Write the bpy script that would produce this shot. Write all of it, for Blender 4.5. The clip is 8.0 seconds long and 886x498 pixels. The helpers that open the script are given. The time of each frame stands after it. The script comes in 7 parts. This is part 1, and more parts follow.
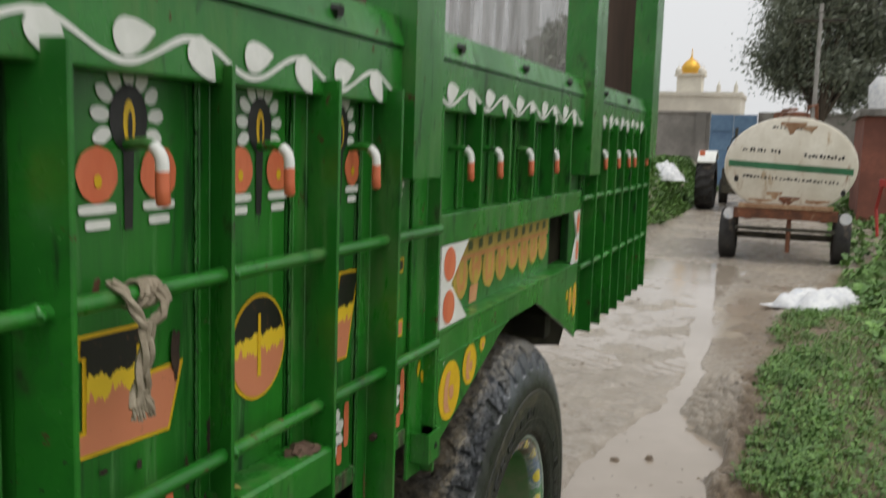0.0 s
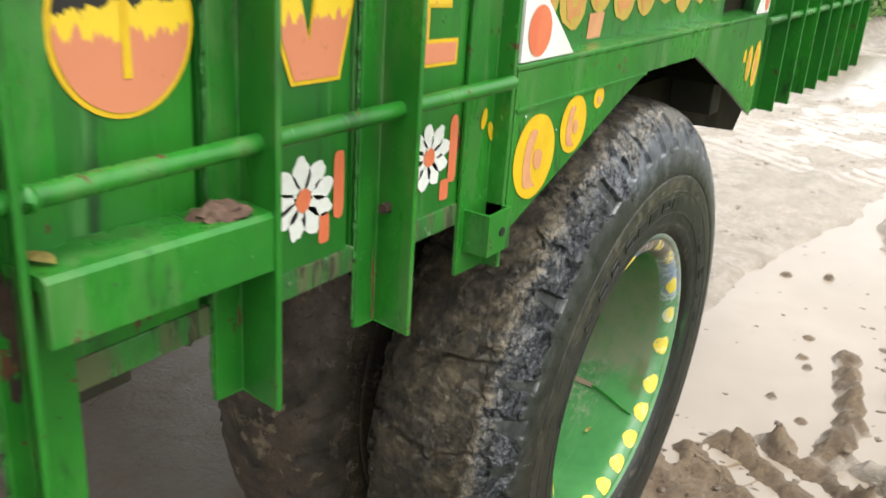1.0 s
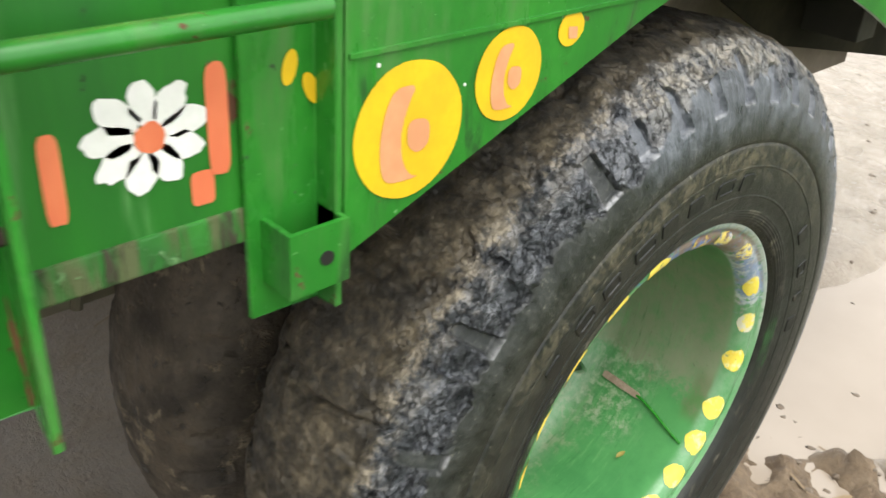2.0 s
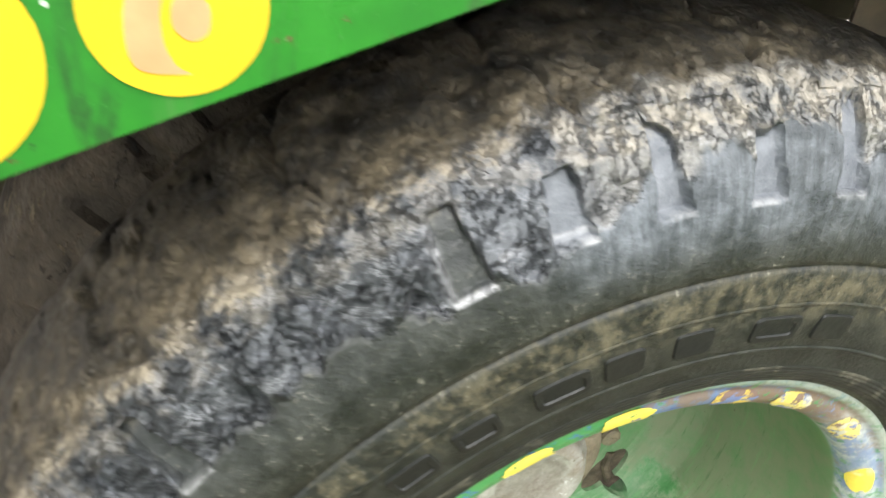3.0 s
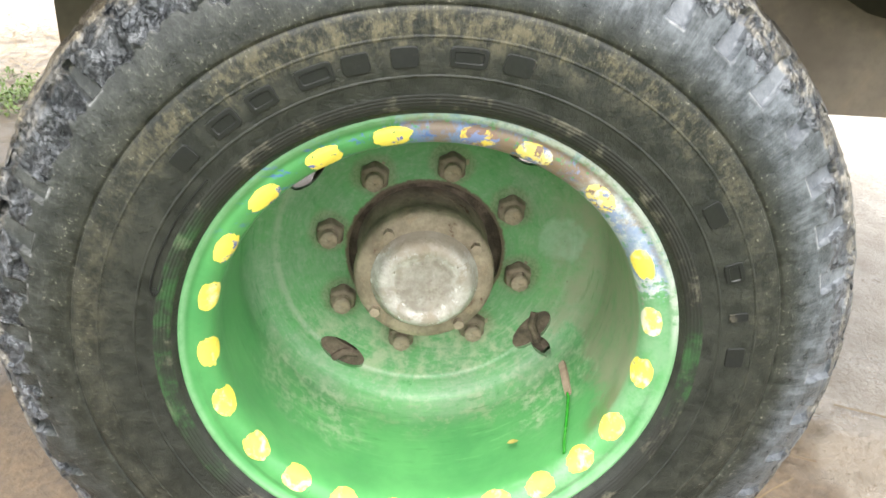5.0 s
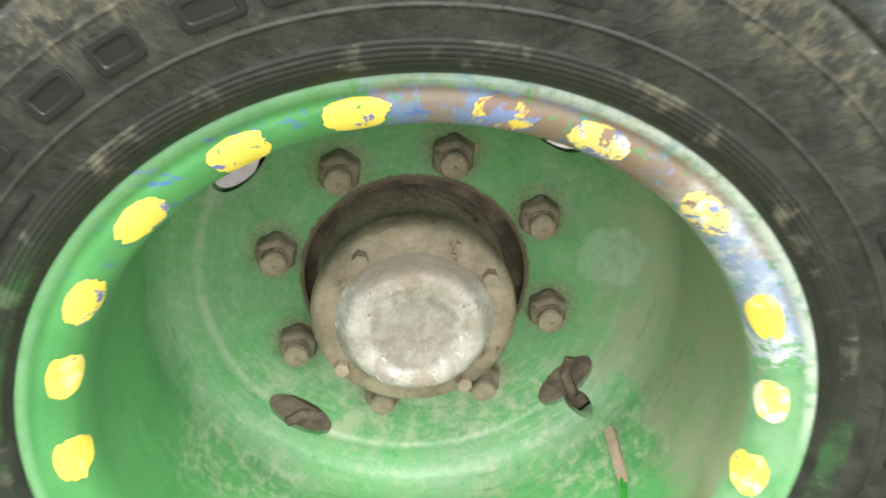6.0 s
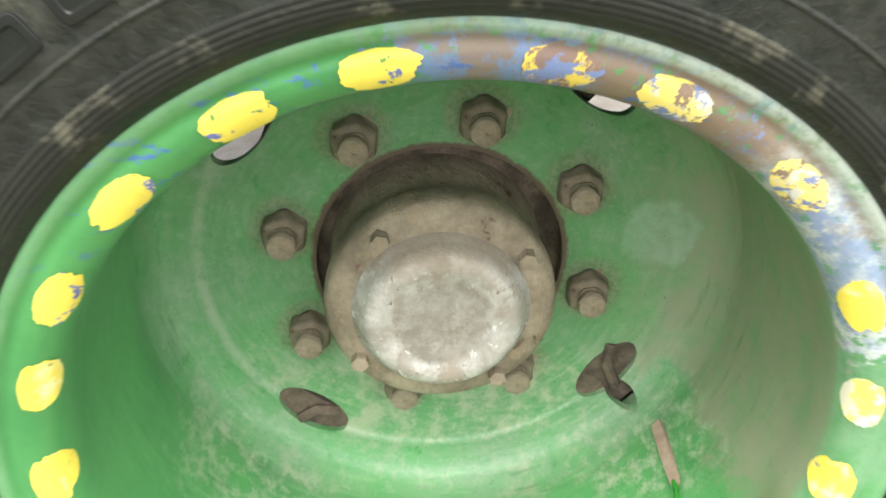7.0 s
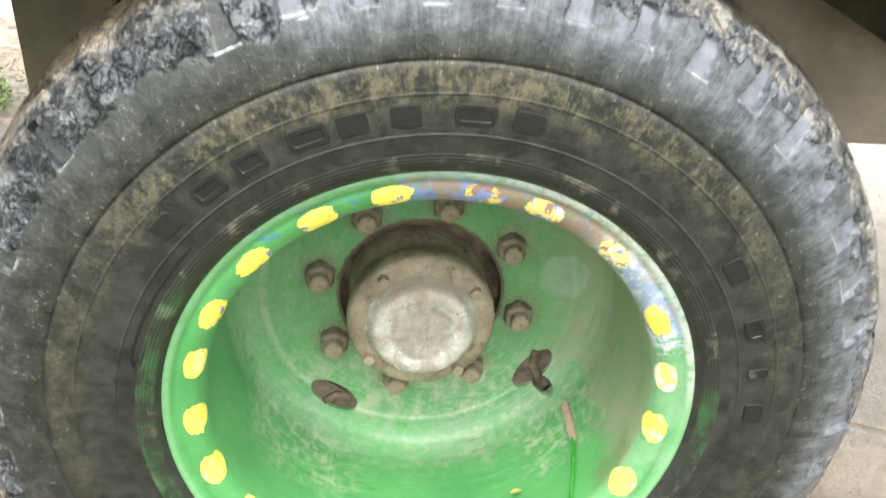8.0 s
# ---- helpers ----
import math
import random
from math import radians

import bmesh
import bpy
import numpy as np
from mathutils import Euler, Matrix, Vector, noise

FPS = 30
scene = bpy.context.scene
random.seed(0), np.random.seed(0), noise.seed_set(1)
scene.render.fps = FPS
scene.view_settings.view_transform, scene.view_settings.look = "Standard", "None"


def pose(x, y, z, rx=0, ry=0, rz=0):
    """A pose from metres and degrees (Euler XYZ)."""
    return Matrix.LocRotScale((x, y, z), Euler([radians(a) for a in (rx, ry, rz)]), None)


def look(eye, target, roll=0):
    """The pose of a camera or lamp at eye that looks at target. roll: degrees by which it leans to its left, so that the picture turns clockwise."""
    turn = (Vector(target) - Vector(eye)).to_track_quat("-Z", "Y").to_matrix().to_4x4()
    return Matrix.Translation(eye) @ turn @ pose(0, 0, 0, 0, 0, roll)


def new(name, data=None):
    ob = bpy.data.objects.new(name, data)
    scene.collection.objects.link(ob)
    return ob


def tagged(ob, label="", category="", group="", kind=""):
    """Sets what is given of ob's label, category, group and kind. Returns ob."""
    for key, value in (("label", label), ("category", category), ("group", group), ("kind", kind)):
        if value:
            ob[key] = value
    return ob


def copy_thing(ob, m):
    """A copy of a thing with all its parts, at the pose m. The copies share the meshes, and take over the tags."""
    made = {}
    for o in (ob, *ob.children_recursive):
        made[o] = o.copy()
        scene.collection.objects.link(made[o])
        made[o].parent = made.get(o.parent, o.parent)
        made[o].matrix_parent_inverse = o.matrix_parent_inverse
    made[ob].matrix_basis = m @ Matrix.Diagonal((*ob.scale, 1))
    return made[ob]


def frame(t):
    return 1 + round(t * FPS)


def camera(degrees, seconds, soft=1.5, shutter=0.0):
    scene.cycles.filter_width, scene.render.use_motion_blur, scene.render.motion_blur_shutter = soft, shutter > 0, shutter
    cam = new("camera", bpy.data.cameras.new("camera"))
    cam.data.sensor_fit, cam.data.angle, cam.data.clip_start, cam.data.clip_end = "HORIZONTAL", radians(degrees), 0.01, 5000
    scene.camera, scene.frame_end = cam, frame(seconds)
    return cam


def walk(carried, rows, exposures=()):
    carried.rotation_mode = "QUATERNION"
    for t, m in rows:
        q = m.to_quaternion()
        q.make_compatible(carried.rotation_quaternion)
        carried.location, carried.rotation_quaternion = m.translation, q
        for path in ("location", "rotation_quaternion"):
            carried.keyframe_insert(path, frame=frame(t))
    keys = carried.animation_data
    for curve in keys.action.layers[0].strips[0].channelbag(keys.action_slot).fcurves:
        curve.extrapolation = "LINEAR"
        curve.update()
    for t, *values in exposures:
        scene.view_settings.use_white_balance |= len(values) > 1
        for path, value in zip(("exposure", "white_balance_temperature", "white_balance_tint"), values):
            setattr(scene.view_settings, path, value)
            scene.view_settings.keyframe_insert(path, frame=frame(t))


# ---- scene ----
cam = camera(53.0, 8.0, shutter=0.28)
PATH = [
    (0, (0.147, -0.136, 1.485), (-0.575, 1.713, 1.246), 1.8),
    (0.2, (0.094, -0.025, 1.438), (-0.659, 1.790, 1.066), 2.7),
    (0.5, (0.059, 0.088, 1.391), (-0.791, 1.820, 0.865), 4.5),
    (0.7, (0.050, 0.190, 1.371), (-0.852, 1.859, 0.738), 5.7),
    (1, (0.089, 0.356, 1.326), (-0.915, 1.929, 0.607), 3.9),
    (1.2, (0.099, 0.461, 1.309), (-0.967, 1.968, 0.541), 2.8),
    (2.3, (0.037, 1.061, 1.268), (-1.267, 2.171, 0.235), 5.3),
    (2.5, (0.029, 1.154, 1.245), (-1.350, 2.166, 0.209), 6.3),
    (2.7, (0.009, 1.237, 1.227), (-1.450, 2.142, 0.201), 7.0),
    (3, (-0.034, 1.389, 1.197), (-1.566, 2.085, 0.115), 9.5),
    (3.5, (0.022, 1.553, 1.160), (-1.638, 1.901, 0.100), 9.5),
    (4, (0.270, 1.662, 1.158), (-1.471, 1.816, 0.185), 7.8),
    (4.5, (0.466, 1.712, 1.172), (-1.305, 1.819, 0.250), 5.5),
    (4.7, (0.497, 1.715, 1.129), (-1.310, 1.832, 0.281), 4.5),
    (5.8, (0.229, 1.734, 1.006), (-1.540, 1.878, 0.086), 4.9),
    (6, (0.110, 1.734, 0.956), (-1.660, 1.880, 0.036), 4.4),
    (6.5, (-0.086, 1.750, 0.855), (-1.836, 1.885, -0.105), 3.8),
    (7, (0.021, 1.722, 0.918), (-1.715, 1.855, -0.065), 3.6),
    (7.5, (0.267, 1.707, 1.054), (-1.453, 1.849, 0.045), 4.0),
    (8, (0.379, 1.691, 1.126), (-1.391, 1.872, 0.213), 4.6),
]
walk(cam, [(t, look(eye, target, roll)) for t, eye, target, roll in PATH],
     exposures=[(0.0, -0.45), (0.12, 0.0), (0.3, 0.56), (0.5, 0.74), (1.0, 0.75), (2.3, 1.02), (2.8, 1.30), (3.5, 1.94), (4.0, 1.88), (4.5, 1.76), (5.8, 1.80), (6.1, 1.80), (6.5, 1.62), (7.0, 1.66), (7.5, 1.95), (8.0, 1.80)])

# ---- light ----
world = bpy.data.worlds.new("sky")
scene.world = world
world.use_nodes = True
wn, wl = world.node_tree.nodes, world.node_tree.links
sky = wn.new("ShaderNodeTexSky")
sky.sky_type = 'NISHITA'
sky.sun_disc = False
sky.sun_elevation, sky.sun_rotation = radians(65), radians(102)
sky.air_density, sky.dust_density, sky.ozone_density = 1.0, 6.0, 1.0
haze = wn.new("ShaderNodeHueSaturation")
haze.inputs["Saturation"].default_value = 0.25
wl.new(sky.outputs["Color"], haze.inputs["Color"])
cloud = wn.new("ShaderNodeMix")
cloud.data_type = 'RGBA'
cloud.inputs[0].default_value = 0.75
cloud.inputs[7].default_value = (8.6, 8.7, 8.8, 1.0)
wl.new(haze.outputs["Color"], cloud.inputs[6])
wl.new(cloud.outputs[2], wn["Background"].inputs["Color"])
wn["Background"].inputs["Strength"].default_value = 0.15
sun_data = bpy.data.lights.new("sun", "SUN")
sun_data.energy, sun_data.angle, sun_data.color = 1.5, radians(40), (1.0, 0.97, 0.92)
sun = new("sun", sun_data)
sun.matrix_world = look((9.0, -1.0, 20.0), (0, 1.0, 0))


# ---- materials ----
def material(name, rough=0.5, metal=0.0):
    m = bpy.data.materials.new(name)
    m.use_nodes = True
    b = m.node_tree.nodes["Principled BSDF"]
    b.inputs["Roughness"].default_value, b.inputs["Metallic"].default_value = rough, metal
    return m, m.node_tree.nodes, m.node_tree.links, b


def rgba(c):
    return (c[0], c[1], c[2], 1.0)


def noise_node(nt, vec, scale, detail=4.0, rough=0.6, distort=0.0):
    n = nt.nodes.new("ShaderNodeTexNoise")
    n.inputs["Scale"].default_value, n.inputs["Detail"].default_value = scale, detail
    n.inputs["Roughness"].default_value, n.inputs["Distortion"].default_value = rough, distort
    nt.links.new(vec, n.inputs["Vector"])
    return n.outputs["Fac"]


def ramp(nt, fac, a, b, ca=0.0, cb=1.0):
    r = nt.nodes.new("ShaderNodeMapRange")
    r.interpolation_type = 'SMOOTHSTEP'
    for i, v in zip(("From Min", "From Max", "To Min", "To Max"), (a, b, ca, cb)):
        r.inputs[i].default_value = v
    nt.links.new(fac, r.inputs["Value"])
    return r.outputs["Result"]


def maths(nt, op, a, b=None):
    n = nt.nodes.new("ShaderNodeMath")
    n.operation = op
    for i, v in enumerate((a, b)):
        if v is None:
            continue
        if isinstance(v, (int, float)):
            n.inputs[i].default_value = v
        else:
            nt.links.new(v, n.inputs[i])
    return n.outputs[0]


def blend(nt, fac, a, b, mode='MIX'):
    n = nt.nodes.new("ShaderNodeMix")
    n.data_type, n.blend_type = 'RGBA', mode
    for key, v in ((0, fac), (6, a), (7, b)):
        if isinstance(v, (int, float)):
            n.inputs[key].default_value = v
        elif isinstance(v, tuple):
            n.inputs[key].default_value = rgba(v)
        else:
            nt.links.new(v, n.inputs[key])
    return n.outputs[2]


def coords(nt, stretch=(1, 1, 1), vary=False):
    t = nt.nodes.new("ShaderNodeTexCoord")
    mp = nt.nodes.new("ShaderNodeMapping")
    mp.inputs["Scale"].default_value = stretch
    nt.links.new(t.outputs["Object"], mp.inputs["Vector"])
    if vary:
        o = nt.nodes.new("ShaderNodeObjectInfo")
        off = maths(nt, 'MULTIPLY', o.outputs["Random"], 37.0)
        nt.links.new(off, mp.inputs["Location"])
    return mp.outputs["Vector"]


def bump(nt, bsdf, height, strength=0.3, distance=0.002):
    n = nt.nodes.new("ShaderNodeBump")
    n.inputs["Strength"].default_value, n.inputs["Distance"].default_value = strength, distance
    nt.links.new(height, n.inputs["Height"])
    nt.links.new(n.outputs["Normal"], bsdf.inputs["Normal"])


def surface(name, light, dark, rough=(0.35, 0.6), metal=0.0, scale=6.0, fine=90.0, relief=0.25, depth=0.002, layers=(), stretch=(1, 1, 1), vary=False):
    """A worn surface: two tones at two scales, then layers of (colour, scale, from, to, roughness, stretch)."""
    m, nodes, links, b = material(name, rough[0], metal)
    nt = m.node_tree
    v = coords(nt, stretch, vary)
    big, small = noise_node(nt, v, scale), noise_node(nt, v, fine, 3.0)
    col = blend(nt, ramp(nt, big, 0.3, 0.7), light, dark)
    col = blend(nt, ramp(nt, small, 0.35, 0.75, 0.0, 0.45), col, dark)
    r = ramp(nt, big, 0.25, 0.75, rough[0], rough[1])
    h = maths(nt, 'ADD', maths(nt, 'MULTIPLY', small, 0.6), big)
    for colour, sc, lo, hi, lr, st in layers:
        vv = coords(nt, st, vary)
        mask = ramp(nt, noise_node(nt, vv, sc, 6.0, 0.65, 0.3), lo, hi)
        col = blend(nt, mask, col, colour)
        mixr = nt.nodes.new("ShaderNodeMix")
        links.new(mask, mixr.inputs[0]); links.new(r, mixr.inputs[2])
        mixr.inputs[3].default_value = lr
        r = mixr.outputs[0]
        h = maths(nt, 'ADD', h, maths(nt, 'MULTIPLY', mask, 0.5))
    links.new(col, b.inputs["Base Color"])
    links.new(r, b.inputs["Roughness"])
    bump(nt, b, h, relief, depth)
    return m


def polar(nt):
    """x, radius and angle about the wheel's axle, and the two other coordinates."""
    t = nt.nodes.new("ShaderNodeTexCoord")
    s = nt.nodes.new("ShaderNodeSeparateXYZ")
    nt.links.new(t.outputs["Object"], s.inputs[0])
    x, y, z = s.outputs
    r = maths(nt, 'SQRT', maths(nt, 'ADD', maths(nt, 'MULTIPLY', y, y), maths(nt, 'MULTIPLY', z, z)))
    return x, y, z, r, maths(nt, 'ARCTAN2', z, y)


ONE = (1, 1, 1)
RUST, DIRT, TAN = (0.09, 0.035, 0.015), (0.06, 0.045, 0.03), (0.27, 0.21, 0.14)
GREEN = surface("green_gloss_paint", (0.027, 0.218, 0.022), (0.012, 0.130, 0.013), (0.20, 0.42), scale=5, fine=70, relief=0.16,
                layers=[((0.07, 0.19, 0.045), 16.0, 0.50, 0.72, 0.6, (1, 1, 0.22)), ((0.010, 0.050, 0.010), 24.0, 0.56, 0.70, 0.5, (1, 1, 0.25)), ((0.015, 0.02, 0.01), 85.0, 0.67, 0.73, 0.8, ONE), ((0.12, 0.33, 0.10), 130.0, 0.665, 0.70, 0.5, ONE), (RUST, 34.0, 0.645, 0.69, 0.85, ONE), ((0.03, 0.035, 0.018), 9.0, 0.61, 0.74, 0.75, (1, 1, 0.5))])
BOARD = surface("green_painted_wood", (0.025, 0.200, 0.019), (0.010, 0.108, 0.011), (0.26, 0.48), scale=7, fine=60, relief=0.45, depth=0.002, stretch=(1, 1, 0.10), vary=True,
                layers=[((0.007, 0.045, 0.008), 34.0, 0.55, 0.70, 0.6, (1, 1, 0.10)), ((0.075, 0.235, 0.06), 26.0, 0.55, 0.70, 0.55, (1, 1, 0.07)), ((0.022, 0.04, 0.014), 14.0, 0.60, 0.75, 0.75, (1, 1, 0.4)), ((0.015, 0.02, 0.01), 80.0, 0.66, 0.72, 0.8, ONE), (RUST, 22.0, 0.65, 0.69, 0.85, (1, 1, 0.45))])
CRUST = surface("crusted_green_seam", (0.028, 0.190, 0.022), (0.016, 0.110, 0.014), (0.35, 0.6), scale=60, fine=220, relief=0.9, depth=0.003, layers=[((0.020, 0.022, 0.012), 110.0, 0.57, 0.63, 0.85, ONE), ((0.10, 0.30, 0.08), 160.0, 0.62, 0.68, 0.6, ONE)])
ROTTEN = surface("peeling_green_strip", (0.030, 0.19, 0.025), (0.014, 0.10, 0.014), (0.4, 0.7), scale=8, fine=80, relief=0.8, depth=0.004,
                 layers=[((0.085, 0.105, 0.040), 30.0, 0.44, 0.62, 0.85, (1, 1.5, 0.25)), ((0.045, 0.040, 0.022), 34.0, 0.53, 0.63, 0.9, (1, 1.5, 0.35)), ((0.14, 0.30, 0.11), 40.0, 0.60, 0.68, 0.6, ONE)])
YELLOW = surface("yellow_paint", (0.74, 0.49, 0.013), (0.66, 0.40, 0.010), (0.35, 0.5), scale=20, fine=150, relief=0.1, layers=[(DIRT, 60.0, 0.72, 0.8, 0.8, ONE)])
ORANGE = surface("orange_red_paint", (0.72, 0.20, 0.09), (0.62, 0.14, 0.06), (0.35, 0.5), scale=20, fine=120, relief=0.1, stretch=(1, 1, 0.3), layers=[((0.3, 0.14, 0.05), 40.0, 0.66, 0.8, 0.7, ONE)])
SALMON = surface("salmon_paint", (0.66, 0.33, 0.16), (0.58, 0.26, 0.12), (0.4, 0.55), scale=20, fine=120, relief=0.1)
WHITE = surface("white_paint", (0.8, 0.8, 0.76), (0.66, 0.67, 0.62), (0.35, 0.55), scale=18, fine=120, relief=0.12, layers=[((0.3, 0.35, 0.25), 50.0, 0.66, 0.8, 0.6, ONE)])
BLACK = surface("black_paint", (0.02, 0.02, 0.018), (0.008, 0.008, 0.007), (0.4, 0.6), scale=20, fine=120, relief=0.12)
STEEL_MUD = surface("muddy_steel", (0.32, 0.265, 0.185), (0.15, 0.12, 0.082), (0.65, 0.9), scale=25, fine=160, relief=0.6, depth=0.003, layers=[(TAN, 30.0, 0.55, 0.7, 0.95, ONE), (RUST, 50.0, 0.62, 0.72, 0.8, ONE)])
CAP = surface("dull_aluminium", (0.52, 0.50, 0.465), (0.30, 0.275, 0.235), (0.38, 0.62), metal=0.12, scale=45, fine=240, relief=0.5, layers=[((0.30, 0.26, 0.205), 30.0, 0.50, 0.66, 0.9, ONE), ((0.66, 0.66, 0.64), 80.0, 0.60, 0.68, 0.5, ONE), ((0.17, 0.14, 0.105), 130.0, 0.62, 0.70, 0.9, ONE)])
cap_nt = CAP.node_tree
cap_z, cap_r = polar(cap_nt)[2:4]
cap_in = cap_nt.nodes["Principled BSDF"].inputs["Base Color"]
cap_wob = noise_node(cap_nt, coords(cap_nt), 60.0, 6.0, 0.7)
cap_mask = ramp(cap_nt, maths(cap_nt, 'ADD', cap_r, maths(cap_nt, 'MULTIPLY', maths(cap_nt, 'SUBTRACT', cap_wob, 0.5), 0.03)), 0.044, 0.034, 0.0, 0.8)
cap_nt.links.new(blend(cap_nt, cap_mask, cap_in.links[0].from_socket, blend(cap_nt, ramp(cap_nt, cap_wob, 0.35, 0.65), (0.18, 0.155, 0.125), (0.33, 0.305, 0.265))), cap_in)
# browner towards the top of the cap
cap_top_brown = ramp(cap_nt, maths(cap_nt, 'ADD', cap_z, maths(cap_nt, 'MULTIPLY', maths(cap_nt, 'SUBTRACT', cap_wob, 0.5), 0.05)), 0.030, 0.062, 0.0, 0.8)
cap_nt.links.new(blend(cap_nt, cap_top_brown, cap_in.links[0].from_socket, (0.27, 0.22, 0.165)), cap_in)
CLAY = surface("dried_pink_clay", (0.36, 0.27, 0.20), (0.24, 0.17, 0.12), (0.75, 0.95), scale=40, fine=180, relief=0.5)
DRUM = surface("muddy_brake_drum", (0.155, 0.115, 0.08), (0.05, 0.037, 0.026), (0.75, 0.95), scale=35, fine=160, relief=1.0, depth=0.004)
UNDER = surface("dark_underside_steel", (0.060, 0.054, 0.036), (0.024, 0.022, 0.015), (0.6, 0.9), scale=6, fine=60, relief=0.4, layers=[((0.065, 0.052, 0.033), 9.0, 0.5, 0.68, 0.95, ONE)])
# UNDER again in lighter colours, making up for light the hanger lacks
HANGER = surface("lightened_muddy_steel", (0.160, 0.142, 0.088), (0.075, 0.068, 0.044), (0.6, 0.9), scale=6, fine=60, relief=0.4, layers=[((0.14, 0.112, 0.068), 9.0, 0.5, 0.68, 0.95, ONE)])
# near black with little gloss: the shade under the trailer put into colour
SHADE = surface("shade_black_steel", (0.030, 0.027, 0.015), (0.012, 0.011, 0.007), (0.85, 0.95), scale=6, fine=60, relief=0.4)
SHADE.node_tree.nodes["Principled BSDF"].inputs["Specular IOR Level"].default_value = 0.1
PLATE = surface("muddy_flat_plate", (0.20, 0.165, 0.125), (0.13, 0.105, 0.08), (0.6, 0.9), scale=5, fine=70, relief=0.3, layers=[((0.25, 0.2, 0.14), 7.0, 0.5, 0.7, 0.95, ONE)])
ROPE = surface("dirty_cotton", (0.42, 0.36, 0.27), (0.24, 0.2, 0.14), (0.85, 0.95), scale=30, fine=200, relief=0.8, depth=0.003)
WOOD = surface("weathered_brown_planks", (0.16, 0.095, 0.065), (0.07, 0.045, 0.033), (0.6, 0.85), scale=5, fine=40, relief=0.5, stretch=(1, 1, 0.1))
SACK = surface("white_woven_plastic", (0.78, 0.78, 0.76), (0.55, 0.56, 0.58), (0.4, 0.6), scale=12, fine=90, relief=0.4, layers=[((0.2, 0.32, 0.5), 5.0, 0.62, 0.72, 0.5, ONE)])
CREAM = surface("cream_tank_paint", (0.74, 0.70, 0.60), (0.58, 0.53, 0.43), (0.4, 0.6), scale=2, fine=20, relief=0.2, layers=[((0.26, 0.12, 0.05), 3.0, 0.58, 0.70, 0.8, (1, 1, 0.35)), ((0.40, 0.29, 0.17), 7.0, 0.55, 0.7, 0.8, (1, 1, 0.3))])
OCHRE = surface("ochre_sign_paint", (0.56, 0.40, 0.07), (0.45, 0.31, 0.05), (0.4, 0.55), scale=20, fine=120, relief=0.1)
OLIVE = surface("olive_sign_paint", (0.11, 0.12, 0.03), (0.07, 0.09, 0.02), (0.4, 0.55), scale=20, fine=120, relief=0.1)
DARKRUST = surface("dark_rust", (0.060, 0.034, 0.020), (0.028, 0.018, 0.012), (0.8, 0.95), scale=40, fine=160, relief=0.6)
LITTER = surface("leaf_litter", (0.16, 0.095, 0.065), (0.075, 0.045, 0.03), (0.8, 0.95), scale=60, fine=200, relief=0.8, depth=0.003)
AMBER = surface("amber_sign_paint", (0.64, 0.30, 0.10), (0.54, 0.23, 0.07), (0.4, 0.55), scale=20, fine=120, relief=0.1)
TANKGREEN = surface("tank_stripe_paint", (0.03, 0.17, 0.07), (0.02, 0.1, 0.04), (0.4, 0.6), scale=4, fine=30)
RUSTY = surface("rusty_iron", (0.22, 0.075, 0.03), (0.08, 0.035, 0.02), (0.7, 0.9), scale=5, fine=40, relief=0.5, layers=[((0.4, 0.3, 0.2), 6.0, 0.6, 0.72, 0.8, ONE)])
MUDTYRE = surface("mud_caked_tyre", (0.085, 0.066, 0.044), (0.026, 0.021, 0.015), (0.6, 0.9), scale=14, fine=110, relief=0.9, depth=0.006, layers=[((0.19, 0.155, 0.105), 26.0, 0.57, 0.68, 0.9, ONE), ((0.012, 0.012, 0.011), 40.0, 0.60, 0.70, 0.45, ONE)])
DARKTYRE = surface("worn_black_rubber", (0.03, 0.028, 0.025), (0.014, 0.013, 0.012), (0.6, 0.85), scale=5, fine=40, relief=0.4, layers=[((0.14, 0.11, 0.08), 4.0, 0.55, 0.7, 0.9, ONE)])
BLUE = surface("blue_gate_paint", (0.16, 0.28, 0.42), (0.1, 0.18, 0.3), (0.4, 0.6), scale=1.5, fine=12)
PLASTER = surface("stained_grey_plaster", (0.33, 0.31, 0.28), (0.18, 0.17, 0.155), (0.8, 0.95), scale=0.8, fine=8, relief=0.4, layers=[((0.09, 0.085, 0.075), 0.9, 0.52, 0.72, 0.95, (1, 1, 0.35))])
WHITEWASH = surface("cream_whitewash", (0.74, 0.7, 0.6), (0.58, 0.54, 0.46), (0.8, 0.95), scale=0.5, fine=5, relief=0.2)
GOLD = surface("gold_leaf", (0.85, 0.52, 0.08), (0.65, 0.36, 0.05), (0.3, 0.45), metal=0.6, scale=2, fine=20)
BRICK = surface("dark_red_brick", (0.24, 0.085, 0.055), (0.14, 0.055, 0.04), (0.8, 0.95), scale=1.2, fine=14, relief=0.4)
REDPAINT = surface("red_machine_paint", (0.5, 0.04, 0.03), (0.3, 0.03, 0.025), (0.4, 0.6), scale=3, fine=30)
BARK = surface("grey_bark", (0.11, 0.085, 0.06), (0.05, 0.04, 0.03), (0.85, 0.95), scale=3, fine=25, relief=0.8, depth=0.02, stretch=(1, 1, 0.25))
CONCRETE = surface("grey_concrete_pole", (0.36, 0.35, 0.32), (0.25, 0.24, 0.22), (0.8, 0.95), scale=3, fine=30)


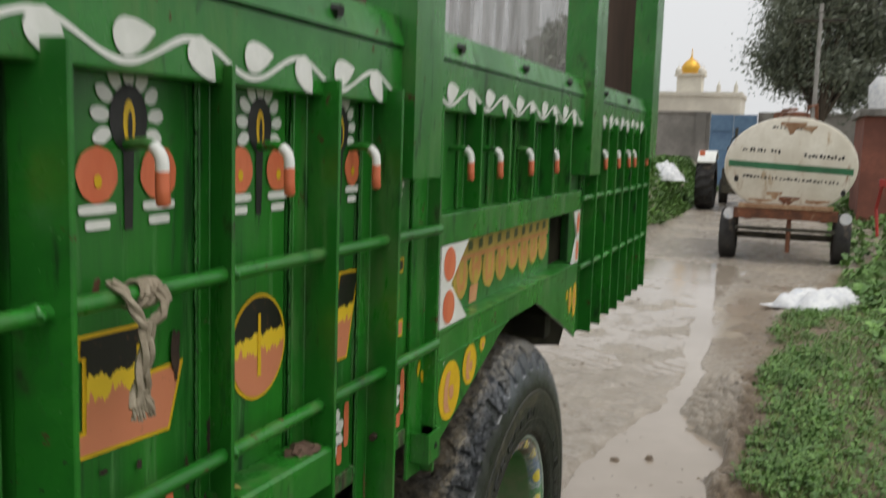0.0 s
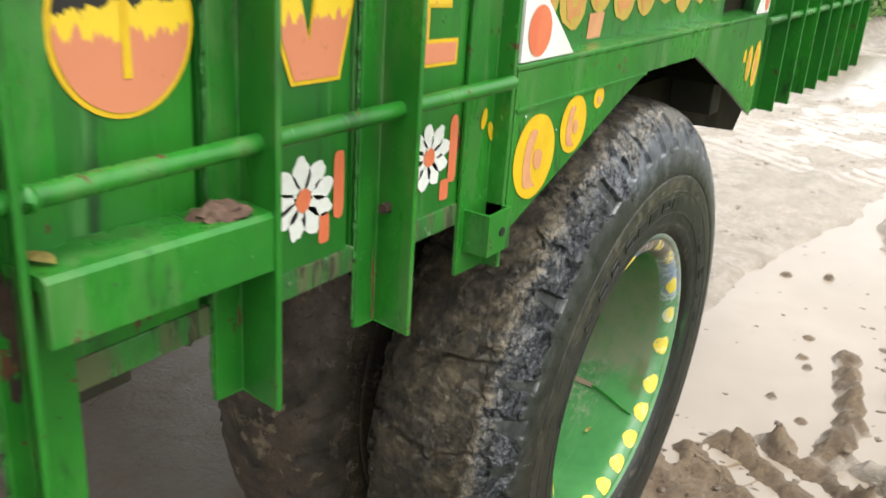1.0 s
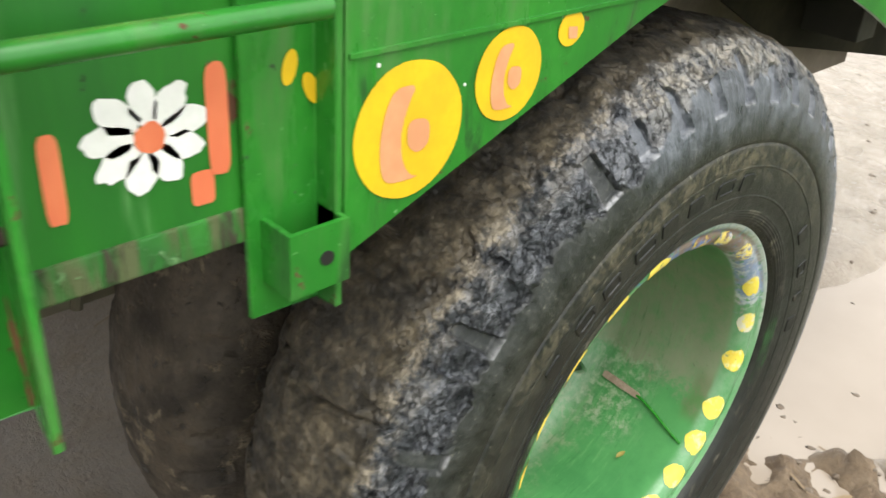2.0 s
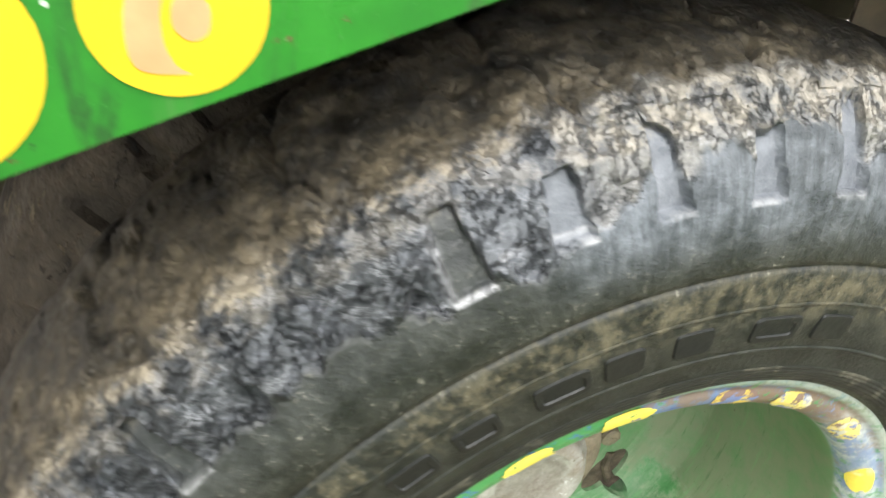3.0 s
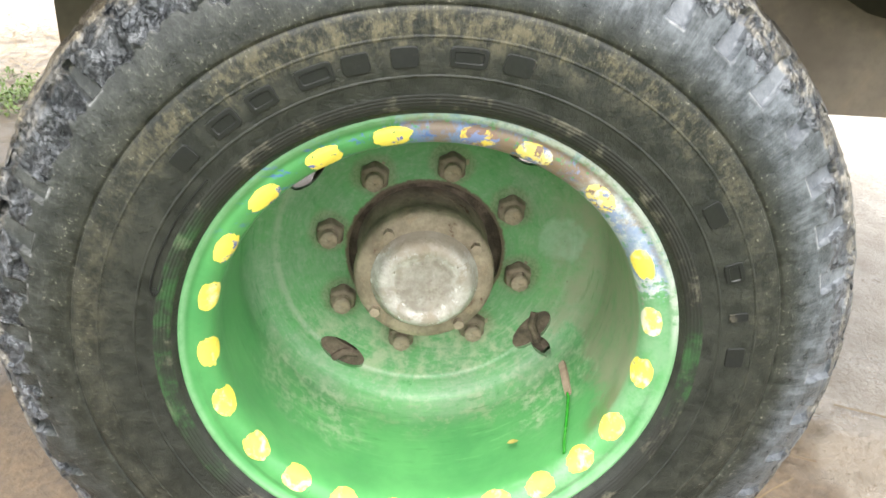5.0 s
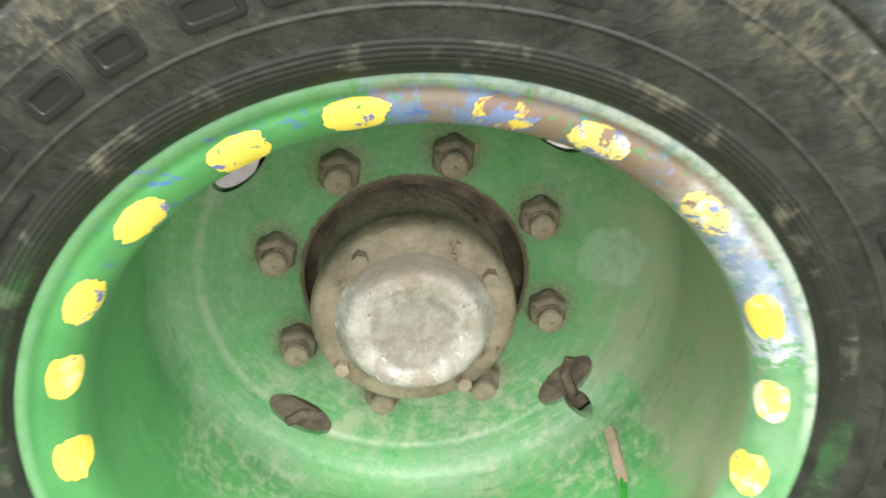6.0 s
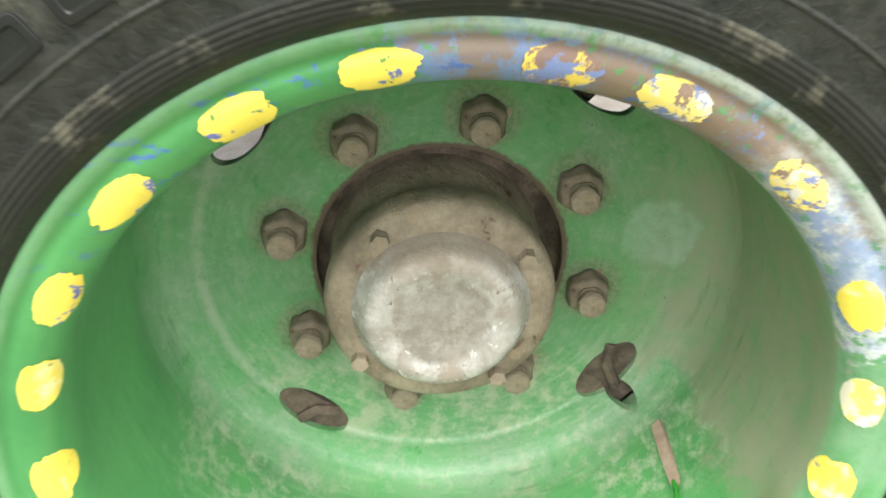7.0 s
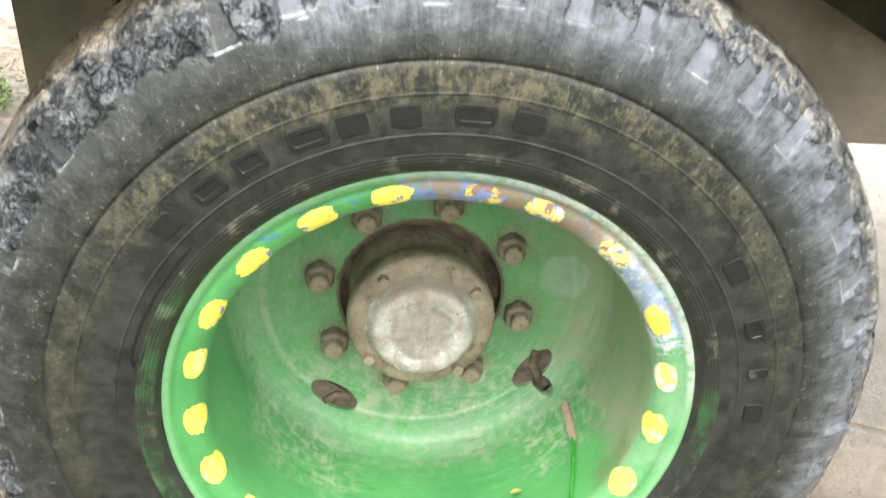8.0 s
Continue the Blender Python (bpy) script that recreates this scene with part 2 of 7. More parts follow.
def leafy(name, a, b):
    m, nodes, links, p = material(name, 0.55)
    nt = m.node_tree
    g = nodes.new("ShaderNodeNewGeometry")
    col = blend(nt, g.outputs["Random Per Island"], a, b)
    col = blend(nt, ramp(nt, noise_node(nt, coords(nt), 3.0), 0.35, 0.7, 0.0, 0.6), col, (b[0] * 0.6, b[1] * 0.6, b[2] * 0.6))
    links.new(col, p.inputs["Base Color"])
    p.inputs["Subsurface Weight"].default_value = 0.0
    return m


WEED = leafy("weed_leaf", (0.175, 0.33, 0.065), (0.075, 0.165, 0.035))
GRASS = leafy("grass_blade", (0.25, 0.34, 0.09), (0.12, 0.19, 0.045))
# leaf greens paled and greyed to carry the haze of distance
LEAF = leafy("hazed_tree_leaf", (0.27, 0.30, 0.225), (0.17, 0.20, 0.145))
STRAW = leafy("dry_straw", (0.36, 0.27, 0.15), (0.2, 0.14, 0.08))


def letter_paint():
    """Black at the top, dripping over yellow into orange-red, as in the painted letters."""
    m, nodes, links, b = material("three_colour_letter_paint", 0.4)
    nt = m.node_tree
    t = nodes.new("ShaderNodeTexCoord")
    s = nodes.new("ShaderNodeSeparateXYZ")
    links.new(t.outputs["Object"], s.inputs[0])
    z = s.outputs["Z"]
    streak = noise_node(nt, coords(nt, (1, 1, 0.06)), 110.0, 3.0, 0.6)
    streak2 = noise_node(nt, coords(nt, (1, 1, 0.05)), 60.0, 4.0, 0.7)
    z_first = maths(nt, 'SUBTRACT', z, ramp(nt, s.outputs["Y"], 0.66, 0.62, 0.0, 0.013))
    lo = maths(nt, 'ADD', z_first, maths(nt, 'MULTIPLY', streak, -0.05))
    hi = maths(nt, 'ADD', z_first, maths(nt, 'MULTIPLY', streak2, -0.035))
    col = blend(nt, ramp(nt, lo, 1.205, 1.208), (0.63, 0.222, 0.115), (0.8, 0.55, 0.03))
    col = blend(nt, ramp(nt, hi, 1.232, 1.234), col, (0.014, 0.012, 0.01))
    arm = maths(nt, 'MULTIPLY', ramp(nt, maths(nt, 'ADD', s.outputs["Y"], maths(nt, 'MULTIPLY', streak, 0.004)), 0.539, 0.541), ramp(nt, s.outputs["Y"], 0.647, 0.636))
    low_arm = maths(nt, 'MULTIPLY', arm, ramp(nt, z, 1.261, 1.256))
    col = blend(nt, low_arm, col, (0.63, 0.222, 0.115))
    grime = ramp(nt, noise_node(nt, coords(nt), 90.0), 0.62, 0.75, 0.0, 0.5)
    col = blend(nt, grime, col, (0.25, 0.1, 0.04))
    links.new(col, b.inputs["Base Color"])
    bump(nt, b, streak, 0.15, 0.001)
    return m


LETTER = letter_paint()


def spun(nt, r, ang, kr, ka):
    """Coordinates that run round the axle, for brushed and drawn-out marks."""
    c = nt.nodes.new("ShaderNodeCombineXYZ")
    nt.links.new(maths(nt, 'MULTIPLY', r, kr), c.inputs[0])
    nt.links.new(maths(nt, 'MULTIPLY', ang, ka), c.inputs[1])
    return c.outputs[0]


def tyre_rubber():
    """Black rubber: sky sheen painted grey on the shoulder, torn lugs, a thin dusty band on the side wall, dark mud on
    the tread.
    """
    m, nodes, links, b = material("muddy_tyre_rubber", 0.5)
    nt = m.node_tree
    x, y, z, r, ang = polar(nt)
    v = coords(nt)
    add, mul = lambda p, q: maths(nt, 'ADD', p, q), lambda p, q: maths(nt, 'MULTIPLY', p, q)
    big, mid, fine = noise_node(nt, v, 7.0), noise_node(nt, v, 45.0, 6.0, 0.7), noise_node(nt, v, 210.0, 5.0, 0.7)
    drip = add(mul(noise_node(nt, spun(nt, r, ang, 20.0, 95.0), 1.0, 6.0, 0.75), 0.6), mul(mid, 0.4))
    round_ = noise_node(nt, v, 130.0, 6.0, 0.75)
    fibre = noise_node(nt, v, 75.0, 8.0, 0.74)
    fibre2 = noise_node(nt, coords(nt, (1.0, 0.6, 1.3)), 90.0, 7.0, 0.72, 0.5)
    lines = maths(nt, 'ABSOLUTE', maths(nt, 'SUBTRACT', fibre2, 0.5))
    gaps = maths(nt, 'ABSOLUTE', maths(nt, 'SUBTRACT', noise_node(nt, coords(nt, (1.0, 1.2, 0.7)), 46.0, 7.0, 0.72, 0.4), 0.5))
    # side wall
    col = blend(nt, ramp(nt, mid, 0.35, 0.7), (0.0090, 0.0108, 0.0085), (0.022, 0.0245, 0.0185))
    col = blend(nt, mul(ramp(nt, r, 0.375, 0.41), ramp(nt, drip, 0.47, 0.68, 0.0, 0.50)), col, (0.036, 0.039, 0.030))
    band = mul(ramp(nt, add(r, mul(add(mid, -0.5), 0.04)), 0.354, 0.386), ramp(nt, add(r, mul(add(mid, -0.5), 0.03)), 0.414, 0.390))
    film = add(mul(big, 0.20), add(mul(mid, 0.18), add(mul(round_, 0.32), mul(drip, 0.30))))
    inner = mul(ramp(nt, r, 0.326, 0.345), ramp(nt, r, 0.378, 0.366))
    upper = mul(ramp(nt, ang, 0.35, 1.15, 0.15, 1.0), ramp(nt, ang, 2.75, 2.25, 0.3, 1.0))
    dust = mul(add(mul(upper, add(mul(band, 0.58), mul(inner, 0.05))), 0.02), ramp(nt, film, 0.46, 0.58))
    grain = noise_node(nt, v, 340.0, 3.0, 0.7)
    col = blend(nt, mul(ramp(nt, r, 0.335, 0.37, 0.12, 1.0), ramp(nt, add(mul(grain, 0.6), mul(fine, 0.4)), 0.50, 0.63, 0.0, 0.26)), col, (0.060, 0.062, 0.045))
    col = blend(nt, dust, col, (0.150, 0.130, 0.076))
    speck = mul(mul(ramp(nt, fine, 0.58, 0.66), ramp(nt, drip, 0.45, 0.62)), ramp(nt, r, 0.36, 0.40))
    col = blend(nt, mul(speck, 0.75), col, (0.26, 0.25, 0.20))
    # smooth shoulder: reflected sky painted in blue-grey, strongest over the top and one side
    sky_sheen = mul(ramp(nt, r, 0.408, 0.450), ramp(nt, add(mul(big, 0.5), mul(drip, 0.5)), 0.30, 0.62, 0.45, 1.0))
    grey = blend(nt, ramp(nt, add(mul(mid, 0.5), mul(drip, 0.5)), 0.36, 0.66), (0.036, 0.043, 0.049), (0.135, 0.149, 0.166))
    sky_sheen = mul(sky_sheen, mul(ramp(nt, ang, 2.00, 1.86, 0.15, 1.0), ramp(nt, ang, -2.0, -1.5, 0.22, 1.0)))
    col = blend(nt, sky_sheen, col, grey)
    # notches and torn lugs
    def mask(name):
        at = nodes.new("ShaderNodeAttribute")
        at.attribute_name = name
        return at.outputs["Fac"]
    slot, lug, foot = mask("notch"), mask("torn"), mask("foot")
    warp = nodes.new("ShaderNodeVectorMath")
    warp.operation = 'MULTIPLY_ADD'
    wob = nodes.new("ShaderNodeTexNoise")
    wob.inputs["Scale"].default_value, wob.inputs["Detail"].default_value = 48.0, 6.0
    links.new(v, wob.inputs["Vector"])
    links.new(wob.outputs["Color"], warp.inputs[0])
    warp.inputs[1].default_value = (0.034, 0.034, 0.034)
    links.new(v, warp.inputs[2])

    def plates(scale):
        """Tilted flakes: a height that slopes its own way on each."""
        vo = nodes.new("ShaderNodeTexVoronoi")
        vo.inputs["Scale"].default_value = scale
        links.new(warp.outputs[0], vo.inputs["Vector"])
        away, tilt, dot = nodes.new("ShaderNodeVectorMath"), nodes.new("ShaderNodeVectorMath"), nodes.new("ShaderNodeVectorMath")
        away.operation, tilt.operation, dot.operation = 'SUBTRACT', 'SUBTRACT', 'DOT_PRODUCT'
        links.new(warp.outputs[0], away.inputs[0])
        links.new(vo.outputs["Position"], away.inputs[1])
        links.new(vo.outputs["Color"], tilt.inputs[0])
        tilt.inputs[1].default_value = (0.5, 0.5, 0.5)
        links.new(away.outputs[0], dot.inputs[0])
        links.new(tilt.outputs[0], dot.inputs[1])
        return dot.outputs["Value"]
    slope, slope2 = plates(30.0), plates(75.0)
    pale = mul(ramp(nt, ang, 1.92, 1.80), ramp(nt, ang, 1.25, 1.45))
    black = mul(ramp(nt, ang, 1.98, 2.12), 1.0)
    torn = blend(nt, ramp(nt, add(mul(fibre, 0.3), mul(mid, 0.7)), 0.36, 0.66), (0.052, 0.057, 0.064), (0.125, 0.134, 0.147))
    flake = blend(nt, ramp(nt, add(mul(fibre2, 0.6), mul(fibre, 0.4)), 0.47, 0.63), (0.012, 0.015, 0.016), (0.105, 0.113, 0.125))
    torn = blend(nt, mul(black, 0.85), torn, flake)
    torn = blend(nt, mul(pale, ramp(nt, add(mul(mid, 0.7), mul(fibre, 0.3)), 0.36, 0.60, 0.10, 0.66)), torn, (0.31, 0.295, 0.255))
    # light strokes painted as glints along the edges of the flakes
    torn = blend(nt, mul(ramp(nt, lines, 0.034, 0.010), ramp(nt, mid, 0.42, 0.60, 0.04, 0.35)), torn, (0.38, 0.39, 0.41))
    torn = blend(nt, mul(ramp(nt, gaps, 0.024, 0.005), ramp(nt, mid, 0.60, 0.43, 0.08, 0.6)), torn, (0.010, 0.010, 0.011))
    col = blend(nt, lug, col, torn)
    floor_col = blend(nt, ramp(nt, mid, 0.35, 0.7), (0.105, 0.115, 0.130), (0.175, 0.187, 0.205))
    col = blend(nt, mul(slot, 0.85), col, floor_col)
    # highlight on each notch's lower lip, painted pale
    col = blend(nt, mul(foot, ramp(nt, mid, 0.38, 0.6, 0.15, 0.75)), col, (0.34, 0.345, 0.35))
    # dried mud along the tread's edge and brown mud over the crown
    edge = mul(mul(ramp(nt, add(r, mul(add(mid, -0.5), 0.012)), 0.488, 0.493), ramp(nt, x, 0.066, 0.076)), ramp(nt, add(mul(mid, 0.6), mul(fibre, 0.4)), 0.45, 0.55))
    shelf = mul(mul(ramp(nt, add(r, mul(add(mid, -0.5), 0.026)), 0.503, 0.509), ramp(nt, add(x, mul(add(mid, -0.5), 0.03)), 0.040, 0.052)), mul(ramp(nt, ang, 1.80, 2.0), ramp(nt, fibre, 0.40, 0.54, 0.15, 0.75)))
    col = blend(nt, shelf, col, blend(nt, ramp(nt, mid, 0.38, 0.62), (0.125, 0.100, 0.064), (0.28, 0.235, 0.155)))
    col = blend(nt, mul(edge, ramp(nt, ang, 1.95, 1.80, 0.25, 0.6)), col, blend(nt, ramp(nt, fibre, 0.4, 0.6), (0.155, 0.135, 0.098), (0.33, 0.295, 0.235)))
    caked = mul(ramp(nt, add(x, mul(maths(nt, 'SUBTRACT', mid, 0.5), 0.05)), 0.079, 0.065), ramp(nt, r, 0.45, 0.48))
    chunk = noise_node(nt, v, 24.0, 8.0, 0.72)
    caked_col = blend(nt, ramp(nt, add(mul(chunk, 0.6), mul(fibre, 0.4)), 0.42, 0.60), (0.022, 0.019, 0.013), (0.102, 0.083, 0.052))
    caked_col = blend(nt, mul(ramp(nt, chunk, 0.57, 0.68), ramp(nt, fibre, 0.42, 0.6, 0.1, 0.8)), caked_col, (0.205, 0.168, 0.108))
    caked_col = blend(nt, ramp(nt, fine, 0.63, 0.69, 0.0, 0.45), caked_col, (0.24, 0.205, 0.15))
    col = blend(nt, mul(caked, 0.95), col, caked_col)
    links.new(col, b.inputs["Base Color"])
    rr = add(ramp(nt, mid, 0.3, 0.7, 0.26, 0.48), mul(add(add(mul(caked, ramp(nt, fibre, 0.4, 0.6)), edge), dust), 0.2))
    rr = add(rr, ramp(nt, r, 0.43, 0.40, 0.0, 0.14))
    links.new(rr, b.inputs["Roughness"])
    h = add(mul(mid, 0.30), mul(fine, 0.16))
    h = add(h, mul(drip, 0.06))
    rips = add(add(mul(slope, 100.0), mul(slope2, 60.0)), add(mul(fibre, 0.4), mul(maths(nt, 'MINIMUM', gaps, 0.03), 14.0)))
    h = add(h, mul(rips, maths(nt, 'MAXIMUM', mul(lug, maths(nt, 'SUBTRACT', 1.0, mul(caked, 0.55))), mul(caked, 0.55))))
    bump(nt, b, h, 0.85, 0.007)
    return m


TYRE = tyre_rubber()
TYRE.node_tree.nodes["Principled BSDF"].inputs["Specular IOR Level"].default_value = 0.42
MOULDED = surface("moulded_black_rubber", (0.014, 0.015, 0.013), (0.008, 0.009, 0.008), (0.36, 0.58), scale=30, fine=160, relief=0.35, layers=[((0.07, 0.062, 0.045), 40.0, 0.60, 0.72, 0.8, ONE)])

BEAD = surface("bead_rubber_with_overspray", (0.020, 0.021, 0.018), (0.012, 0.013, 0.010), (0.45, 0.65), scale=30, fine=160, relief=0.35, layers=[((0.09, 0.085, 0.062), 30.0, 0.52, 0.68, 0.7, ONE)])
bead_nt = BEAD.node_tree
bead_in = bead_nt.nodes["Principled BSDF"].inputs["Base Color"]
bead_turn = maths(bead_nt, 'ABSOLUTE', polar(bead_nt)[4])
bead_spray = maths(bead_nt, 'MULTIPLY', maths(bead_nt, 'ADD', ramp(bead_nt, bead_turn, 2.40, 2.75), ramp(bead_nt, bead_turn, 0.30, 0.10)), ramp(bead_nt, noise_node(bead_nt, coords(bead_nt), 26.0, 6.0, 0.7), 0.44, 0.66, 0.05, 0.5))
bead_nt.links.new(blend(bead_nt, bead_spray, bead_in.links[0].from_socket, (0.035, 0.125, 0.035)), bead_in)
for m in (MOULDED, BEAD):
    m.node_tree.nodes["Principled BSDF"].inputs["Specular IOR Level"].default_value = 0.35


def lip_off(nt, x):
    return ramp(nt, x, 0.078, 0.070)


def rim_paint():
    """Green wheel paint: dusty and brushed in the dish, worn to blue, primer and rust over one stretch of the lip."""
    m, nodes, links, b = material("worn_green_wheel_paint", 0.4)
    nt = m.node_tree
    x, y, z, r, ang = polar(nt)
    v = coords(nt)
    add, mul = lambda p, q: maths(nt, 'ADD', p, q), lambda p, q: maths(nt, 'MULTIPLY', p, q)
    big, mid, fine = noise_node(nt, v, 9.0, 6.0, 0.65), noise_node(nt, v, 55.0, 7.0, 0.72), noise_node(nt, v, 190.0, 4.0, 0.7)
    mottle = noise_node(nt, v, 26.0, 9.0, 0.74)
    brushed = noise_node(nt, spun(nt, r, ang, 55.0, 2.2), 3.0, 6.0, 0.7)
    col = blend(nt, ramp(nt, big, 0.3, 0.7), (0.080, 0.275, 0.086), (0.050, 0.200, 0.062))
    lip = ramp(nt, x, 0.078, 0.086)
    dish = ramp(nt, add(x, mul(add(mottle, -0.5), 0.09)), -0.070, -0.118)
    # thin grey film of dust, thicker low down and towards the front
    film = add(mul(brushed, 0.35), add(mul(big, 0.3), mul(mottle, 0.35)))
    dust = mul(dish, ramp(nt, add(film, mul(z, -0.14)), 0.40, 0.64, 0.06, 0.56))
    col = blend(nt, dust, col, (0.250, 0.320, 0.220))
    powder = mul(dish, ramp(nt, add(mul(mid, 0.5), mul(noise_node(nt, v, 120.0, 6.0, 0.75), 0.5)), 0.50, 0.62, 0.0, 0.28))
    col = blend(nt, powder, col, (0.30, 0.36, 0.27))
    bare = mul(dish, ramp(nt, add(mul(mid, 0.6), mul(mottle, 0.4)), 0.44, 0.37, 0.0, 0.5))
    col = blend(nt, bare, col, (0.020, 0.155, 0.035))
    side = mul(ramp(nt, add(y, mul(mottle, 0.08)), 0.165, 0.285), ramp(nt, add(z, mul(add(mottle, -0.5), 0.14)), -0.118, -0.090))
    side = mul(side, ramp(nt, add(x, mul(add(mottle, -0.5), 0.03)), 0.090, 0.078))
    col = blend(nt, mul(side, ramp(nt, mottle, 0.3, 0.62, 0.45, 0.92)), col, (0.215, 0.235, 0.145))
    spill = mul(mul(ramp(nt, z, -0.09, -0.15), ramp(nt, y, -0.16, 0.14, 0.35, 1.0)), mul(mul(ramp(nt, x, -0.035, -0.085), ramp(nt, add(mul(mid, 0.45), mul(mottle, 0.55)), 0.49, 0.60)), lip_off(nt, x)))
    col = blend(nt, mul(spill, 0.5), col, (0.30, 0.31, 0.21))
    crumbs = mul(ramp(nt, add(mul(mid, 0.5), mul(noise_node(nt, v, 60.0, 7.0, 0.75), 0.5)), 0.46, 0.60), mul(ramp(nt, x, 0.035, 0.0), ramp(nt, x, -0.125, -0.10)))
    left = mul(ramp(nt, add(ang, mul(mottle, 0.5)), -2.50, -2.30), ramp(nt, add(ang, mul(mottle, 0.5)), -1.55, -1.85))
    right = mul(ramp(nt, add(ang, mul(mottle, 0.5)), -0.80, -0.62), ramp(nt, add(ang, mul(mottle, 0.5)), -0.05, -0.20))
    slope = ramp(nt, add(x, mul(add(mottle, -0.5), 0.10)), 0.020, -0.030)
    col = blend(nt, mul(mul(crumbs, slope), add(mul(left, 0.50), mul(right, 0.62))), col, (0.36, 0.39, 0.28))
    smear = mul(mul(ramp(nt, ang, -0.62, -0.52), ramp(nt, ang, -0.20, -0.32)), mul(ramp(nt, add(x, mul(add(mottle, -0.5), 0.04)), 0.045, 0.062), ramp(nt, x, 0.090, 0.080)))
    col = blend(nt, mul(smear, 0.5), col, (0.10, 0.115, 0.045))
    # mud halo round the nuts and rust at the edge of the hub opening
    k = maths(nt, 'SUBTRACT', maths(nt, 'FRACT', add(mul(add(ang, -0.5864), 1.27324), 8.5)), 0.5)
    away = maths(nt, 'SQRT', add(mul(mul(k, 0.1084), mul(k, 0.1084)), mul(add(r, -0.138), add(r, -0.138))))
    halo = mul(mul(ramp(nt, add(away, mul(add(mottle, -0.5), 0.024)), 0.037, 0.025), ramp(nt, x, -0.13, -0.137)), 0.5)
    col = blend(nt, halo, col, blend(nt, ramp(nt, fine, 0.4, 0.6), (0.13, 0.115, 0.07), (0.24, 0.225, 0.15)))
    col = blend(nt, mul(ramp(nt, add(r, mul(add(mid, -0.5), 0.012)), 0.1155, 0.1115), ramp(nt, x, -0.13, -0.137)), col, (0.10, 0.07, 0.045))
    streak = mul(mul(ramp(nt, z, -0.05, -0.11), ramp(nt, z, -0.20, -0.17)), mul(ramp(nt, brushed, 0.52, 0.62), ramp(nt, x, -0.100, -0.125)))
    col = blend(nt, mul(streak, 0.22), col, (0.36, 0.42, 0.28))
    deposit = mul(mul(ramp(nt, r, 0.203, 0.209), ramp(nt, r, 0.218, 0.212)), mul(ramp(nt, y, 0.02, -0.10, 0.15, 1.0), ramp(nt, mottle, 0.38, 0.56, 0.1, 0.6)))
    col = blend(nt, mul(deposit, ramp(nt, x, -0.12, -0.13)), col, (0.26, 0.33, 0.22))
    wiped = noise_node(nt, spun(nt, x, ang, 120.0, 3.0), 1.0, 6.0, 0.7)
    col = blend(nt, mul(mul(ramp(nt, x, 0.05, -0.02), ramp(nt, x, -0.14, -0.125)), ramp(nt, wiped, 0.54, 0.66, 0.0, 0.45)), col, (0.16, 0.36, 0.14))
    col = blend(nt, mul(mul(ramp(nt, x, 0.05, -0.02), ramp(nt, x, -0.14, -0.125)), ramp(nt, wiped, 0.44, 0.34, 0.0, 0.45)), col, (0.022, 0.13, 0.030))
    lower = mul(mul(ramp(nt, add(z, mul(add(mottle, -0.5), 0.06)), -0.085, -0.135), ramp(nt, r, 0.218, 0.204)), ramp(nt, add(mul(mid, 0.5), mul(mottle, 0.5)), 0.45, 0.58, 0.0, 0.55))
    col = blend(nt, mul(lower, ramp(nt, x, -0.12, -0.13)), col, (0.34, 0.36, 0.24))
    spot = maths(nt, 'SQRT', add(mul(add(y, -0.193), add(y, -0.193)), mul(add(z, -0.032), add(z, -0.032))))
    spot = ramp(nt, add(spot, mul(add(mottle, -0.5), 0.045)), 0.036, 0.027)
    col = blend(nt, mul(mul(spot, dish), ramp(nt, mid, 0.3, 0.6, 0.2, 0.6)), col, (0.25, 0.36, 0.25))
    chip = ramp(nt, fine, 0.66, 0.71)
    col = blend(nt, mul(chip, 0.55), col, (0.06, 0.055, 0.035))
    # worn stretch of the lip
    pale_lip = mul(mul(lip, ramp(nt, y, -0.05, 0.18)), ramp(nt, mottle, 0.36, 0.62, 0.1, 0.65))
    col = blend(nt, pale_lip, col, (0.20, 0.33, 0.20))
    arc = mul(ramp(nt, ang, 0.15, 0.50), ramp(nt, ang, 1.95, 1.60))
    flake = add(mul(mid, 0.6), mul(noise_node(nt, spun(nt, r, ang, 40.0, 18.0), 2.0, 6.0, 0.7), 0.4))
    wear = mul(mul(lip, ramp(nt, add(mul(arc, 0.24), flake), 0.615, 0.68)), ramp(nt, arc, 0.0, 0.08))
    rusty = mul(ramp(nt, ang, 1.50, 1.28), ramp(nt, ang, 0.72, 0.95))
    chalk = mul(ramp(nt, ang, 1.05, 0.85), ramp(nt, ang, 0.05, 0.30))
    tone = noise_node(nt, v, 30.0, 7.0, 0.74)
    under = blend(nt, ramp(nt, noise_node(nt, v, 24.0, 6.0, 0.72), 0.44, 0.56), (0.14, 0.20, 0.36), (0.20, 0.14, 0.12))
    under = blend(nt, mul(rusty, ramp(nt, tone, 0.36, 0.54, 0.15, 0.95)), under, (0.20, 0.125, 0.085))
    under = blend(nt, mul(chalk, ramp(nt, tone, 0.60, 0.40, 0.2, 0.95)), under, (0.50, 0.52, 0.49))
    under = blend(nt, mul(ramp(nt, noise_node(nt, v, 34.0, 6.0, 0.72), 0.56, 0.62), 0.8), under, (0.17, 0.23, 0.42))
    under = blend(nt, ramp(nt, noise_node(nt, v, 70.0, 6.0, 0.72), 0.57, 0.63, 0.0, 0.8), under, (0.07, 0.24, 0.08))
    col = blend(nt, mul(wear, 0.92), col, under)
